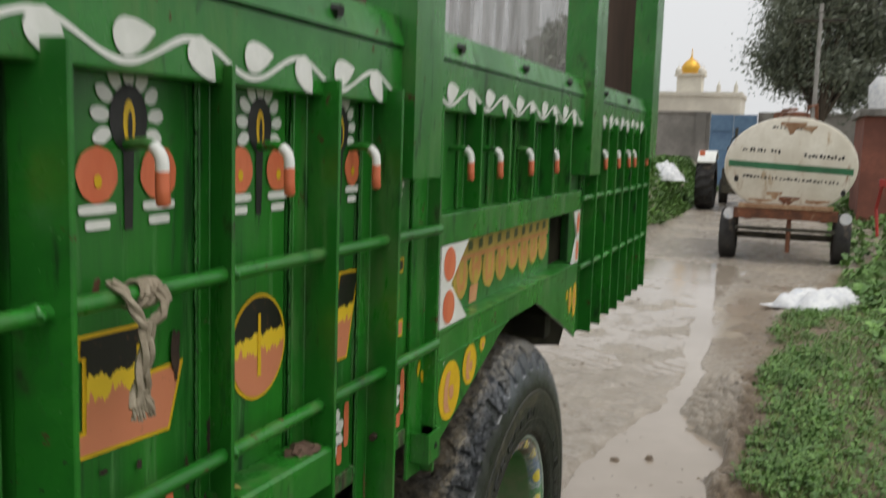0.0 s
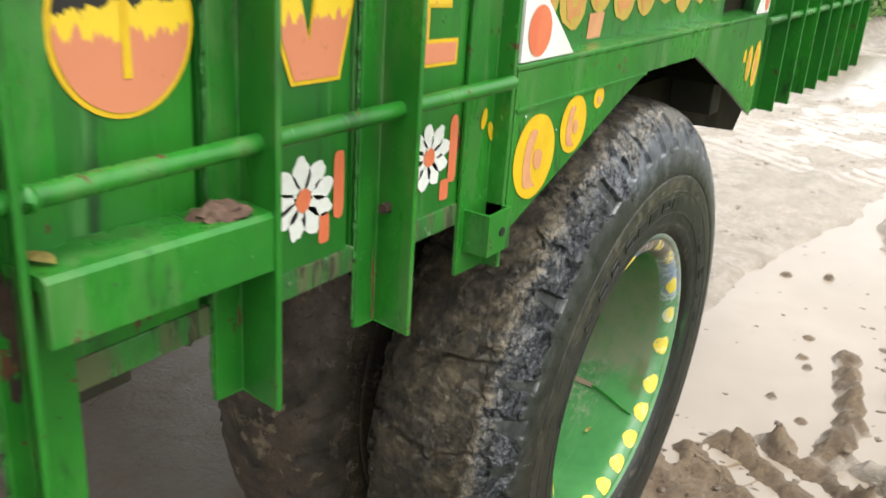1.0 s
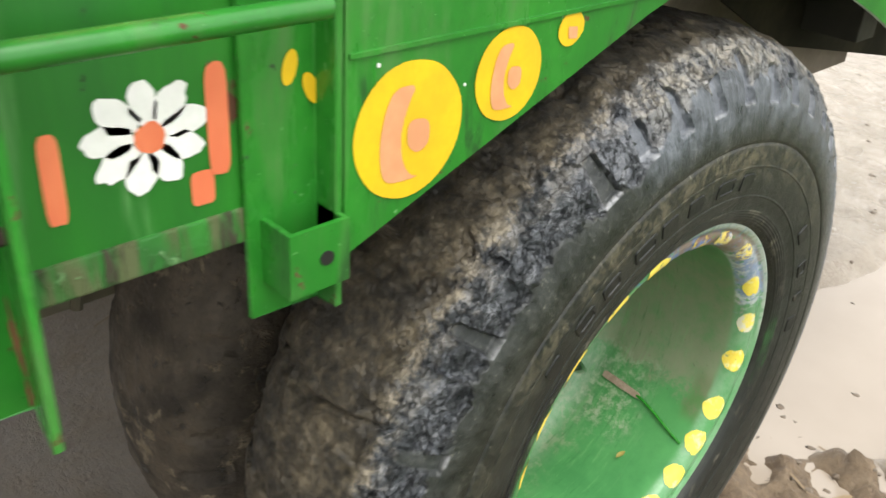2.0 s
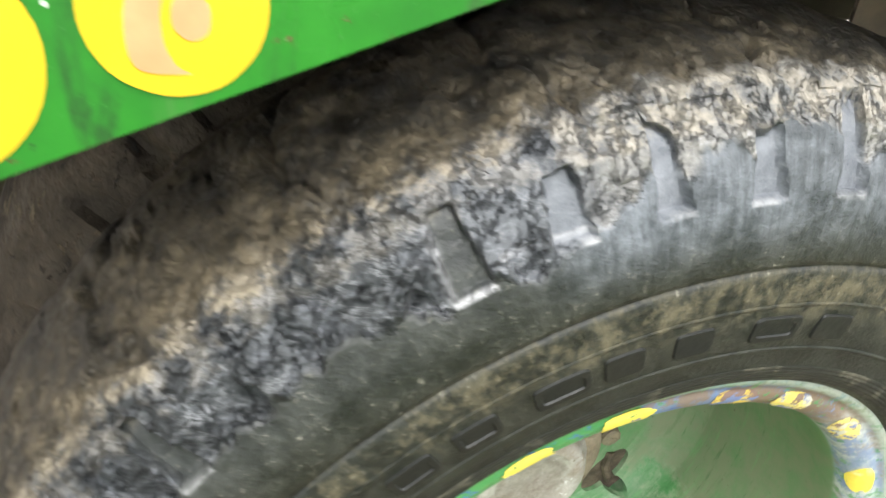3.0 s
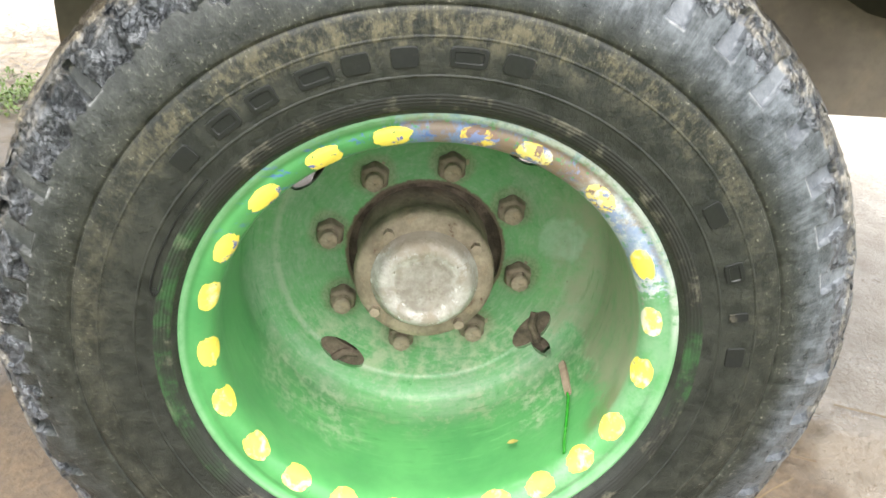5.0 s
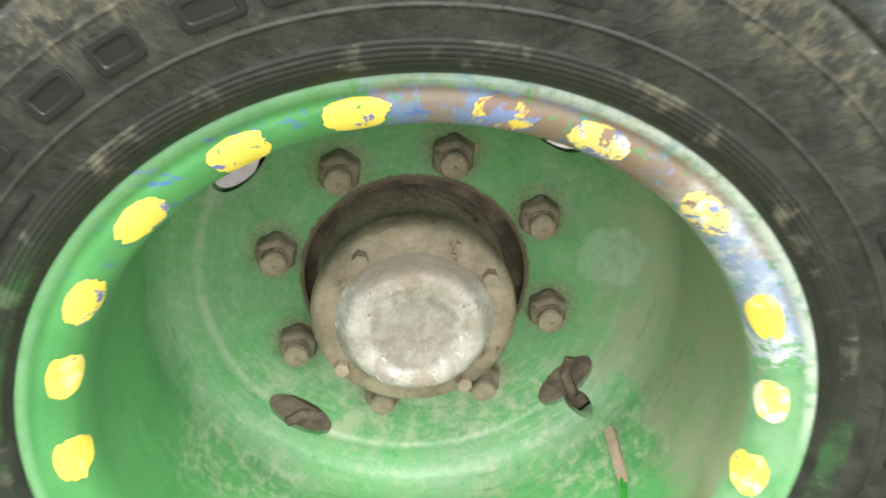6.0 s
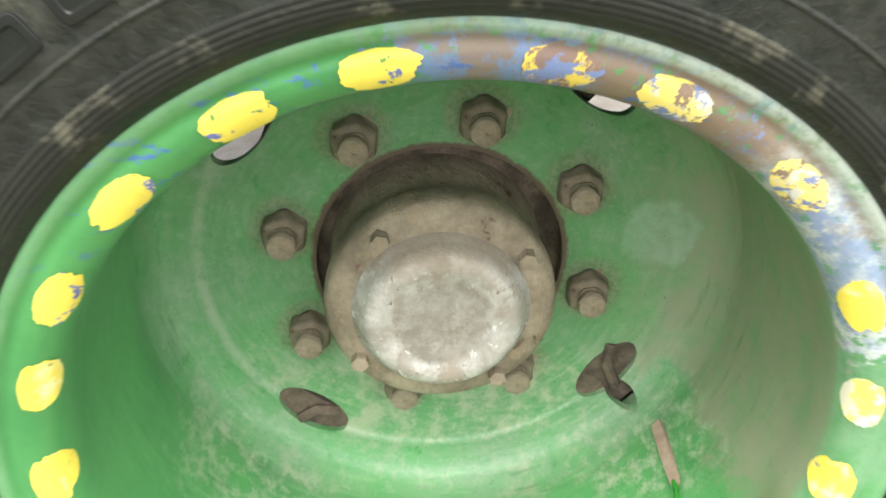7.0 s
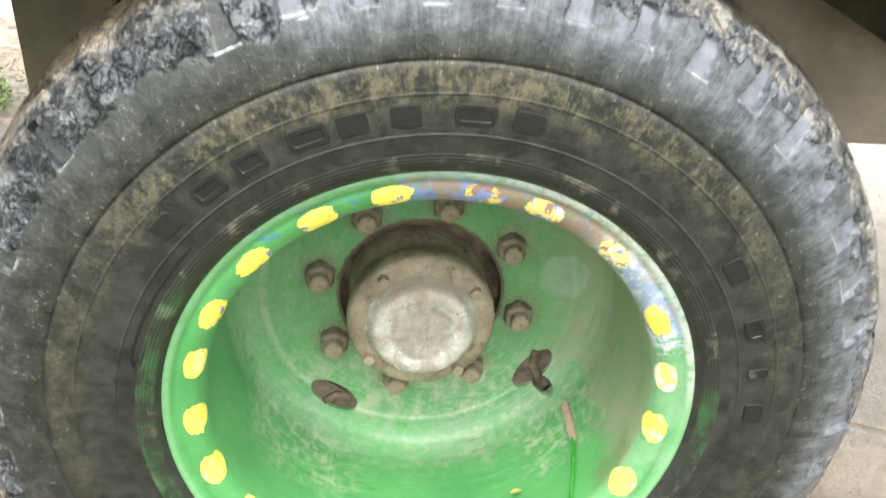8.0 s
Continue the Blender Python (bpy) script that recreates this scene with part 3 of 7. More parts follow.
    blue = mul(mul(lip, ramp(nt, noise_node(nt, coords(nt, (1, 0.45, 1.2)), 70.0, 7.0, 0.74), 0.575, 0.625)), mul(ramp(nt, ang, 0.9, 1.2), ramp(nt, ang, 2.75, 2.3)))
    col = blend(nt, mul(blue, 0.9), col, (0.06, 0.13, 0.34))
    rim_edge = ramp(nt, r, 0.281, 0.286)
    col = blend(nt, mul(rim_edge, ramp(nt, mid, 0.3, 0.6, 0.3, 0.7)), col, (0.17, 0.33, 0.17))
    white = mul(mul(rim_edge, ramp(nt, mid, 0.34, 0.56)), mul(ramp(nt, ang, 0.0, 0.2), ramp(nt, ang, 1.9, 1.1)))
    col = blend(nt, mul(white, 0.75), col, (0.45, 0.47, 0.42))
    links.new(col, b.inputs["Base Color"])
    links.new(add(0.3, mul(add(add(dust, side), wear), 0.35)), b.inputs["Roughness"])
    bump(nt, b, add(add(mid, mul(wear, -0.5)), add(mul(brushed, 0.3), mul(fine, 0.25))), 0.26, 0.002)
    return m

RIM = rim_paint()
WORN_YELLOW = surface("flaked_yellow_paint", (0.78, 0.66, 0.20), (0.72, 0.57, 0.12), (0.55, 0.7), scale=20, fine=120, relief=0.15, vary=True,
                      layers=[((0.15, 0.19, 0.34), 95.0, 0.54, 0.59, 0.6, (1, 0.6, 1)), ((0.22, 0.15, 0.11), 85.0, 0.54, 0.59, 0.8, ONE), ((0.56, 0.55, 0.47), 60.0, 0.54, 0.64, 0.7, ONE)])
RIM_YELLOW = surface("wheel_yellow_paint", (0.80, 0.66, 0.09), (0.74, 0.55, 0.06), (0.55, 0.7), scale=25, fine=150, relief=0.15, vary=True, layers=[((0.74, 0.69, 0.34), 50.0, 0.50, 0.68, 0.7, ONE), ((0.30, 0.32, 0.12), 90.0, 0.62, 0.70, 0.7, ONE), ((0.08, 0.2, 0.06), 140.0, 0.66, 0.70, 0.7, ONE)])
FLECKED_YELLOW = surface("flecked_yellow_paint", (0.80, 0.66, 0.10), (0.74, 0.57, 0.07), (0.55, 0.7), scale=20, fine=120, relief=0.15, vary=True,
                         layers=[((0.12, 0.15, 0.34), 62.0, 0.575, 0.605, 0.9, (1, 0.7, 1)), ((0.06, 0.22, 0.06), 120.0, 0.63, 0.68, 0.6, ONE)])

GONE_YELLOW = surface("nearly_lost_yellow_paint", (0.74, 0.58, 0.10), (0.66, 0.48, 0.07), (0.55, 0.7), scale=20, fine=120, relief=0.15,
                      layers=[((0.20, 0.135, 0.11), 60.0, 0.46, 0.52, 0.95, ONE), ((0.15, 0.20, 0.36), 75.0, 0.52, 0.57, 0.9, (1, 0.6, 1))])
DUSTED_YELLOW = surface("dusted_yellow_paint", (0.76, 0.66, 0.16), (0.70, 0.58, 0.10), (0.55, 0.7), scale=20, fine=120, relief=0.15, layers=[((0.60, 0.58, 0.44), 60.0, 0.47, 0.56, 0.85, ONE), ((0.30, 0.24, 0.10), 90.0, 0.64, 0.70, 0.7, ONE)])


def mud():
    m, nodes, links, b = material("wet_mud", 0.4)
    nt = m.node_tree
    v = coords(nt)
    big, mid, fine = noise_node(nt, v, 0.8, 5.0), noise_node(nt, v, 7.0, 8.0, 0.7), noise_node(nt, v, 60.0, 7.0, 0.72)
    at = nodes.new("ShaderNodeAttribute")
    at.attribute_name = "topsoil_and_shade"
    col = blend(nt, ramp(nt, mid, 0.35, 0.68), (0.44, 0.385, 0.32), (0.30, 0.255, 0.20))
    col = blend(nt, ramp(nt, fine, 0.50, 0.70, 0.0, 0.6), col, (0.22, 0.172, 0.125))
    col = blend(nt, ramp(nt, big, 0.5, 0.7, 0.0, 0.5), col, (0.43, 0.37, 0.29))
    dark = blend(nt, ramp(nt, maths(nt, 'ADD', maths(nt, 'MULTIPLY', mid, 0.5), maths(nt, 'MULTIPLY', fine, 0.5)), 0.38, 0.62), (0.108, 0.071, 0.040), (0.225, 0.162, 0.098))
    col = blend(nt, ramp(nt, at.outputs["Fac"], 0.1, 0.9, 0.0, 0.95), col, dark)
    links.new(col, b.inputs["Base Color"])
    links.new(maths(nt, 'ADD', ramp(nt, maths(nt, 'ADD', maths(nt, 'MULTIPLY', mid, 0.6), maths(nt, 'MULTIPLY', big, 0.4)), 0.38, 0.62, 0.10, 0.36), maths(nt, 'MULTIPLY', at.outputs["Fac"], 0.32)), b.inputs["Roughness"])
    bump(nt, b, maths(nt, 'ADD', maths(nt, 'MULTIPLY', mid, 1.5), maths(nt, 'MULTIPLY', fine, 1.3)), 0.8, 0.013)
    return m

MUD = mud()
WATER = surface("muddy_water", (0.36, 0.305, 0.245), (0.30, 0.25, 0.195), (0.07, 0.16), scale=0.9, fine=5, relief=0.05, depth=0.004)


# ---- building helpers ----
PLACE = {}
SIDE = set()  # things drawn on the trailer's side elevation


def set_out(y, z):
    """From the drawing of the trailer's side to metres: its length and height scales."""
    return 1.295 + (y - 1.3) * (1.08 if y < 1.3 else 1.10), (z if z < 1.0 else 1.0 + (z - 1.0) * 0.966)


def on_side(ob):
    while ob is not None and ob.parent is not None:
        ob = ob.parent
    return ob in SIDE


def thing(name, at, label, category, group=""):
    ob = new(name)
    ob.empty_display_size = 0.1
    ob.location = at
    PLACE[ob] = Vector(at)
    return tagged(ob, label, category, group)


def mesh_of(name, bm, mat, smooth=None):
    me = bpy.data.meshes.new(name)
    bmesh.ops.recalc_face_normals(bm, faces=bm.faces)
    bm.to_mesh(me)
    bm.free()
    me.materials.append(mat)
    if smooth is not None:
        me.polygons.foreach_set("use_smooth", [True] * len(me.polygons))
        me.set_sharp_from_angle(angle=radians(smooth))
    return me


def part(name, bm, mat, parent, label="", at=None, smooth=None):
    """One mesh object under parent. The bmesh is in world metres (for the trailer's side, on its drawing), or about the point at where that is given."""
    if at is None and isinstance(bm, bmesh.types.BMesh) and on_side(parent):
        for v in bm.verts:
            v.co.y, v.co.z = set_out(v.co.y, v.co.z)
    ob = new(name, bm if isinstance(bm, bpy.types.Mesh) else mesh_of(name, bm, mat, smooth))
    here = Vector(at) if at is not None else Vector((0, 0, 0))
    PLACE[ob] = here
    if parent is not None:
        ob.parent = parent
        ob.location = here - PLACE[parent]
    else:
        ob.location = here
    if label:
        ob["label"] = label
    return ob


def structure(name, bm, mat, label, category, smooth=None):
    return tagged(part(name, bm, mat, None, smooth=smooth), label, category, kind="structure")


def merge(bm, other):
    me = bpy.data.meshes.new("tmp")
    other.to_mesh(me)
    other.free()
    bm.from_mesh(me)
    bpy.data.meshes.remove(me)
    return bm


def box(x0, x1, y0, y1, z0, z1, bevel=0.0, bm=None):
    b = bmesh.new()
    bmesh.ops.create_cube(b, size=1.0)
    for v in b.verts:
        v.co = Vector(((x0 + x1) / 2 + v.co.x * (x1 - x0), (y0 + y1) / 2 + v.co.y * (y1 - y0), (z0 + z1) / 2 + v.co.z * (z1 - z0)))
    if bevel:
        bmesh.ops.bevel(b, geom=list(b.edges), offset=bevel, segments=2, affect='EDGES', profile=0.6)
    return merge(bm, b) if bm is not None else b


def prism(points, depth, bm=None, flat=lambda a, b, d: (d, a, b)):
    """A closed outline of (a, b) pushed from depth[0] to depth[1]."""
    b = bmesh.new()
    lo = [b.verts.new(flat(p, q, depth[0])) for p, q in points]
    hi = [b.verts.new(flat(p, q, depth[1])) for p, q in points]
    b.faces.new(lo)
    b.faces.new(hi)
    n = len(points)
    for i in range(n):
        b.faces.new((lo[i], lo[(i + 1) % n], hi[(i + 1) % n], hi[i]))
    return merge(bm, b) if bm is not None else b


def decal(points, x, bm=None):
    """A coat of paint with the outline of (y, z) on an upright face at x."""
    b = bm if bm is not None else bmesh.new()
    b.faces.new([b.verts.new((x, y, z)) for y, z in points])
    return b


def oval(y, z, ry, rz, n=28, turn=0.0, wob=0.0, seed=0):
    out = []
    for i in range(n):
        a = 2 * math.pi * i / n
        k = 1 + wob * noise.noise((math.cos(a) * 2 + seed, math.sin(a) * 2, seed * 3.7))
        c, s = math.cos(a) * ry * k, math.sin(a) * rz * k
        out.append((y + c * math.cos(turn) - s * math.sin(turn), z + c * math.sin(turn) + s * math.cos(turn)))
    return out


def tube(path, r, n=10, bm=None, taper=None):
    b = bmesh.new()
    pts = [Vector(p) for p in path]
    rings = []
    for i, p in enumerate(pts):
        d = (pts[min(i + 1, len(pts) - 1)] - pts[max(i - 1, 0)]).normalized()
        side = d.cross(Vector((0.31, 0.17, 1)) if abs(d.z) < 0.9 else Vector((1, 0.1, 0))).normalized()
        up = side.cross(d)
        k = r * (taper[i] if taper else 1.0)
        rings.append([b.verts.new(p + (side * math.cos(2 * math.pi * j / n) + up * math.sin(2 * math.pi * j / n)) * k) for j in range(n)])
    for u, w in zip(rings, rings[1:]):
        for j in range(n):
            b.faces.new((u[j], u[(j + 1) % n], w[(j + 1) % n], w[j]))
    b.faces.new(rings[0])
    b.faces.new(rings[-1])
    return merge(bm, b) if bm is not None else b


def lathe(profile, n=96, closed=True, shape=None):
    """Turns (x, r) points about the x axis; shape(x, r, angle) may move each point."""
    b = bmesh.new()
    rings = []
    for i in range(n):
        a = 2 * math.pi * i / n
        ring = []
        for x, r in profile:
            xx, rr = shape(x, r, a) if shape else (x, r)
            ring.append(b.verts.new((xx, rr * math.cos(a), rr * math.sin(a))))
        rings.append(ring)
    m = len(profile)
    for i in range(n):
        u, w = rings[i], rings[(i + 1) % n]
        for j in range(m if closed else m - 1):
            k = (j + 1) % m
            b.faces.new((u[j], u[k], w[k], w[j]))
    return b


def spline(points, steps):
    """A smooth line through (x, r) points."""
    out = []
    p = [Vector(q) for q in points]
    for i in range(len(p) - 1):
        a, b, c, d = p[max(i - 1, 0)], p[i], p[i + 1], p[min(i + 2, len(p) - 1)]
        for s in range(steps):
            t = s / steps
            q = 0.5 * ((2 * b) + (c - a) * t + (2 * a - 5 * b + 4 * c - d) * t * t + (3 * b - a - 3 * c + d) * t ** 3)
            out.append((q.x, q.y))
    out.append((p[-1].x, p[-1].y))
    return out


# ---- ground ----
PACES, METRES = [-1000, 1.5, 2.4, 3, 5, 11.5, 30, 61, 1000], [-1000, 1.5, 2.575, 3.21, 5.41, 12.57, 32.4, 65.5, 1070]


def laid(y):
    """From paces along the track to metres."""
    return float(np.interp(y, PACES, METRES))


def paced(y):
    """From metres along the track to paces, in which the ground below is drawn."""
    return float(np.interp(y, METRES, PACES))


def grass_edge(y):
    """Where the weeds begin beside the track, at each y."""
    return float(np.interp(y, [-40, -3, 2.0, 2.85, 3.24, 3.45, 3.96, 4.5, 5.4, 7, 8.2, 11, 14, 30, 80], [0.35, 0.35, 0.22, 0.11, 0.07, 0.0, 0.02, 0.07, 0.03, 0.08, 0.3, 0.95, 1.6, 3.0, 6.0])) + (0.12 if y > 6.5 or y < 1 else 0.03) * noise.noise((3.1, y * 0.9, 0))


def smooth(t):
    t = min(1.0, max(0.0, t))
    return t * t * (3 - 2 * t)


def puddle(x, y):
    """About 1 inside the puddle beside the wheel and along the wet channel beyond it, 0 on the mud."""
    n = noise.noise((x * 4.0, y * 3.0, 2.2)) * 0.05 + noise.noise((x * 14, y * 12, 6.0)) * 0.018
    left = float(np.interp(y, [2.0, 3.36, 3.88, 4.75, 5.4, 7.2, 10.5], [-0.95, -0.72, -0.66, -0.46, -0.45, -0.56, -0.85]))
    right = float(np.interp(y, [2.3, 2.77, 2.95, 3.26, 3.6, 4.1, 4.3, 4.6, 5.4, 7.2, 10.5], [0.10, 0.03, -0.01, -0.07, -0.09, -0.08, -0.26, -0.34, -0.31, -0.42, -0.70]))
    near = float(np.interp(x, [-0.9, -0.47, -0.36, -0.26, -0.18, -0.1, 0.1], [2.28, 2.33, 2.41, 2.48, 2.41, 2.50, 2.60]))
    inside = smooth((x - left + n) / 0.07 + 0.5) * smooth((right - x + n) / 0.05 + 0.5) * smooth((y - near + n * 1.6) / 0.06 + 0.5) * smooth((11 - y) / 1.5)
    shallow = math.exp(-((x + 0.12) / 0.26) ** 4 - ((y - 7.4) / 1.7) ** 4) * smooth(0.55 + n * 9)
    return max(inside, shallow)


# lumps of churned mud standing in the puddle: x, y, radius, height
RIDGE = [(-0.193, 3.117), (-0.172, 3.01), (-0.148, 2.92), (-0.120, 2.81), (-0.098, 2.70), (-0.105, 2.60), (-0.112, 2.52)]
LUMPS = [(x, y, 0.046, 0.036) for x, y in RIDGE] + [(-0.552, 3.716, 0.024, 0.030), (-0.402, 3.79, 0.022, 0.028), (-0.315, 3.05, 0.022, 0.024), (-0.285, 2.985, 0.020, 0.022), (-0.329, 2.73, 0.016, 0.018),
         (-0.335, 3.2, 0.020, 0.020), (-0.163, 3.43, 0.020, 0.020), (-0.149, 3.655, 0.018, 0.018), (-0.22, 2.64, 0.020, 0.022), (-0.314, 2.40, 0.036, 0.030), (-0.229, 2.477, 0.040, 0.034)]


def ground_height(x, y):
    y = paced(y)
    n1, n2, n3 = noise.noise((x * 0.7, y * 0.45, 0.3)), noise.noise((x * 3.1, y * 2.3, 4.1)), noise.noise((x * 11, y * 9, 8.7))
    n4 = noise.noise((x * 30, y * 26, 3.3))
    if -0.6 < x < 0.3 and 2.0 < y < 5.5:
        n4 += 0.8 * noise.noise((x * 58, y * 52, 1.3))
    d = x - grass_edge(y)
    h = 0.022 + 0.012 * n1 + 0.009 * n2 + 0.005 * n3 + 0.003 * n4
    if -1.8 < x < 0.5 and 3.2 < y < 11:
        # tread ripples pressed slantwise into the pale silt of the track
        fade = smooth((y - 3.3) / 0.5) * smooth((-0.38 - x) / 0.12) * smooth(0.6 + 1.6 * n2)
        h += fade * (0.007 * math.sin(2 * math.pi * (y + 0.55 * x + 0.05 * n3) / 0.135) - 0.0145)
        bars = smooth((x + 0.36) / 0.08) * smooth((0.10 - x) / 0.1) * smooth((y - 4.15) / 0.15) * smooth((5.7 - y) / 0.5)
        crown = max(0.0, math.sin(2 * math.pi * (y - 1.1 * (x + 0.1) ** 2 + 0.30 * x + 0.022 * n3 + 0.03 * n2) / 0.125)) ** 0.7
        h += bars * (-0.034 + 0.058 * crown + 0.014 * n4 + 0.010 * n3)
    if 4.4 < y < 16 and -3 < x < 1.2 and d < 0:
        h -= 0.017 * smooth((y - 4.4) / 1.5) * smooth((15 - y) / 3.0) * smooth(-d / 0.4)
    edge = math.exp(-((d + 0.10) / 0.14) ** 2)
    h += edge * (0.012 + 0.035 * abs(n2) + 0.040 * abs(n3) + 0.014 * n4)
    if -1.2 < x < 0.4 and 1.4 < y < 2.62:
        near = smooth((2.55 - y) / 0.15) * smooth((x + 1.1) / 0.2)
        tread = math.sin(2 * math.pi * (0.87 * y + 0.49 * x + 0.044 + 0.022 * n3 + 0.02 * n2) / 0.12)
        fresh = smooth((y - 2.12) / 0.2) * smooth((x + 0.55) / 0.1)
        h += near * ((0.006 + 0.016 * fresh) * max(-0.9, tread) + 0.010 * n3 + 0.013 * n4 - 0.012 - 0.009 * fresh)
    if 2.3 < y < 4.6 and -0.25 < x < 0.25:
        # broken rim between the water and the weeds, with small wet pockets
        rim = smooth((d + 0.26) / 0.08) * smooth((0.03 - d) / 0.06)
        h += rim * (0.030 * n3 + 0.024 * n4 - 0.012)
        pocket = math.exp(-((x - 0.10) / 0.085) ** 4 - ((y - 3.42 + 0.3 * (x - 0.1)) / 0.055) ** 4)
        h = h * (1 - pocket) - 0.012 * pocket
    if -1.2 < x < 0.5 and 2.0 < y < 11:
        p = puddle(x, y)
        h = h * (1 - p) + p * (-0.013 + 0.004 * n2)
    if 2.2 < y < 4.0 and -0.7 < x < 0.0:
        if 2.45 < y < 3.15:
            along = float(np.interp(y, [2.52, 2.60, 2.70, 2.81, 2.92, 3.01, 3.117], [-0.112, -0.105, -0.098, -0.120, -0.148, -0.172, -0.193]))
            h = max(h, h + math.exp(-((x - along) / 0.034) ** 4) * smooth((3.15 - y) / 0.1) * (0.016 + 0.016 * n3 + 0.016 * n4))
        for lx, ly, lr, lh in LUMPS:
            q = ((x - lx) ** 2 + (y - ly) ** 2) / (lr * lr)
            if q < 6:
                k = math.exp(-(q * (1 + 0.7 * noise.noise((x * 35, y * 35, lx)))) ** 2.2)
                h = max(h, h + k * (lh * (0.9 + 0.5 * n3) + 0.012 * n4))
    if d > 0:
        h += 0.05 * min(1.0, d / 0.5) + 0.02 * n2
    under = math.exp(-((x + 1.35) / 0.75) ** 2) * math.exp(-((y - 1.0) / 3.0) ** 2)
    h += 0.035 * under
    wheel = math.exp(-((x + 0.7) / 0.32) ** 2 - ((y - 1.74) / 0.30) ** 2)
    h = h * (1 - wheel) + 0.020 * wheel
    bank = max(0.0, min(1.0, (-x - 1.85 - 0.04 * (y - 15)) / 0.75)) * max(0.0, min(1.0, (y - 9.5) / 4.0))
    h += 0.88 * bank * bank * (3 - 2 * bank) + 0.06 * bank * n2
    far = max(0.0, min(1.0, (y - 12.0) / 14.0))
    return h + 0.25 * far * far * (3 - 2 * far)


def soil_and_shade(x, y):
    """How dark the ground is over the pale silt, 0 to 1: topsoil, and shade under the trailer."""
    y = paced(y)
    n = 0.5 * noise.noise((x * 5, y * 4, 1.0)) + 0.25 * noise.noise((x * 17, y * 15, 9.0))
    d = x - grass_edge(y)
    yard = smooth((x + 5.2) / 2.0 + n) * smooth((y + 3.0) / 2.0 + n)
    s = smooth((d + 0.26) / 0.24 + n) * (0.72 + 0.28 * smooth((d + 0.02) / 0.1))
    # the terms beneath the trailer deepen the colour for the shade there
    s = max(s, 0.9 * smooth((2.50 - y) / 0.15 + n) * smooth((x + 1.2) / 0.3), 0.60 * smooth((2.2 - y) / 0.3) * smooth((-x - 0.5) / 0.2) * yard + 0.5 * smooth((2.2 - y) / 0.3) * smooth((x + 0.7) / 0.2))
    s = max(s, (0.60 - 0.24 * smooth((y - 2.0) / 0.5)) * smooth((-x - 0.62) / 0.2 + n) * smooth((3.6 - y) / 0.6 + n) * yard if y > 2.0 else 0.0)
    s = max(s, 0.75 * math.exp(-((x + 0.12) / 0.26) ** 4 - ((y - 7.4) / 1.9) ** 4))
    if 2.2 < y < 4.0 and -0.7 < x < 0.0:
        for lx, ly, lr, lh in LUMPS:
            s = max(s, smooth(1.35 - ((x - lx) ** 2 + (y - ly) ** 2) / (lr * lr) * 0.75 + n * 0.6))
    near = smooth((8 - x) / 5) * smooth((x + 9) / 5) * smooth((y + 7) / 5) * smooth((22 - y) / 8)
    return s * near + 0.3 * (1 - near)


def spaced(knots):
    out = []
    for (a, b, s) in knots:
        out += list(np.arange(a, b - 1e-6, s))
    return out + [knots[-1][1]]


def make_ground():
    xs = spaced([(-900, -100, 200), (-100, -20, 10), (-20, -6, 1.0), (-6, -1.6, 0.12), (-1.6, -1.0, 0.03), (-1.0, 0.35, 0.012), (0.35, 0.5, 0.03), (0.5, 2.0, 0.08), (2, 8, 0.5), (8, 40, 4), (40, 900, 215)])
    ys = spaced([(-900, -60, 210), (-60, -6, 6), (-6, 0.5, 0.25), (0.5, 1.4, 0.05), (1.4, 2.2, 0.02), (2.2, 5.5, 0.012), (5.5, 7.5, 0.03), (7.5, 11, 0.06), (11, 30, 0.3), (30, 120, 6), (120, 1400, 160)])
    verts = [(x, y, ground_height(x, y) if abs(x) < 60 and abs(y) < 90 else 0.25 if y > 30 else 0.05) for y in ys for x in xs]
    w = len(xs)
    faces = [(j * w + i, j * w + i + 1, (j + 1) * w + i + 1, (j + 1) * w + i) for j in range(len(ys) - 1) for i in range(w - 1)]
    me = bpy.data.meshes.new("ground")
    me.from_pydata(verts, [], faces)
    me.materials.append(MUD)
    me.attributes.new("topsoil_and_shade", 'FLOAT', 'POINT').data.foreach_set("value", [soil_and_shade(x, y) if -12 < x < 9 and -9 < y < 40 else 0.3 for y in ys for x in xs])
    me.polygons.foreach_set("use_smooth", [True] * len(me.polygons))
    tagged(new("ground", me), "wet churned brown mud track with ruts and footprints", "ground", kind="structure")
    b = bmesh.new()
    ring = [b.verts.new((x, y, -0.002)) for x, y in ((-2.2, 1.9), (1.2, 1.9), (1.4, 15.0), (-3.0, 15.0))]
    b.faces.new(ring)
    structure("water", b, WATER, "shallow beige muddy puddle water lying on the track", "puddle")


make_ground()

# ---- trailer ----
trailer = thing("farm_trailer", (-1.35, 1.4, 0.0), "green painted steel and wood farm trailer with painted panels", "trailer")
SIDE.add(trailer)
SKIN, LEG, FACE = -0.432, -0.374, -0.400
Z_BOARD, Z_RAIL, Z_RAILTOP, Z_CAP = 0.990, 1.556, 1.640, 1.672
BACK, FRONT = -0.95, 3.28
LEGS = [-0.82, -0.61, -0.395, -0.18, 0.035, 0.249, 0.464, 0.706, 0.891, 1.064]
FAR_LEGS = [2.36 + 0.1305 * i for i in range(8)]


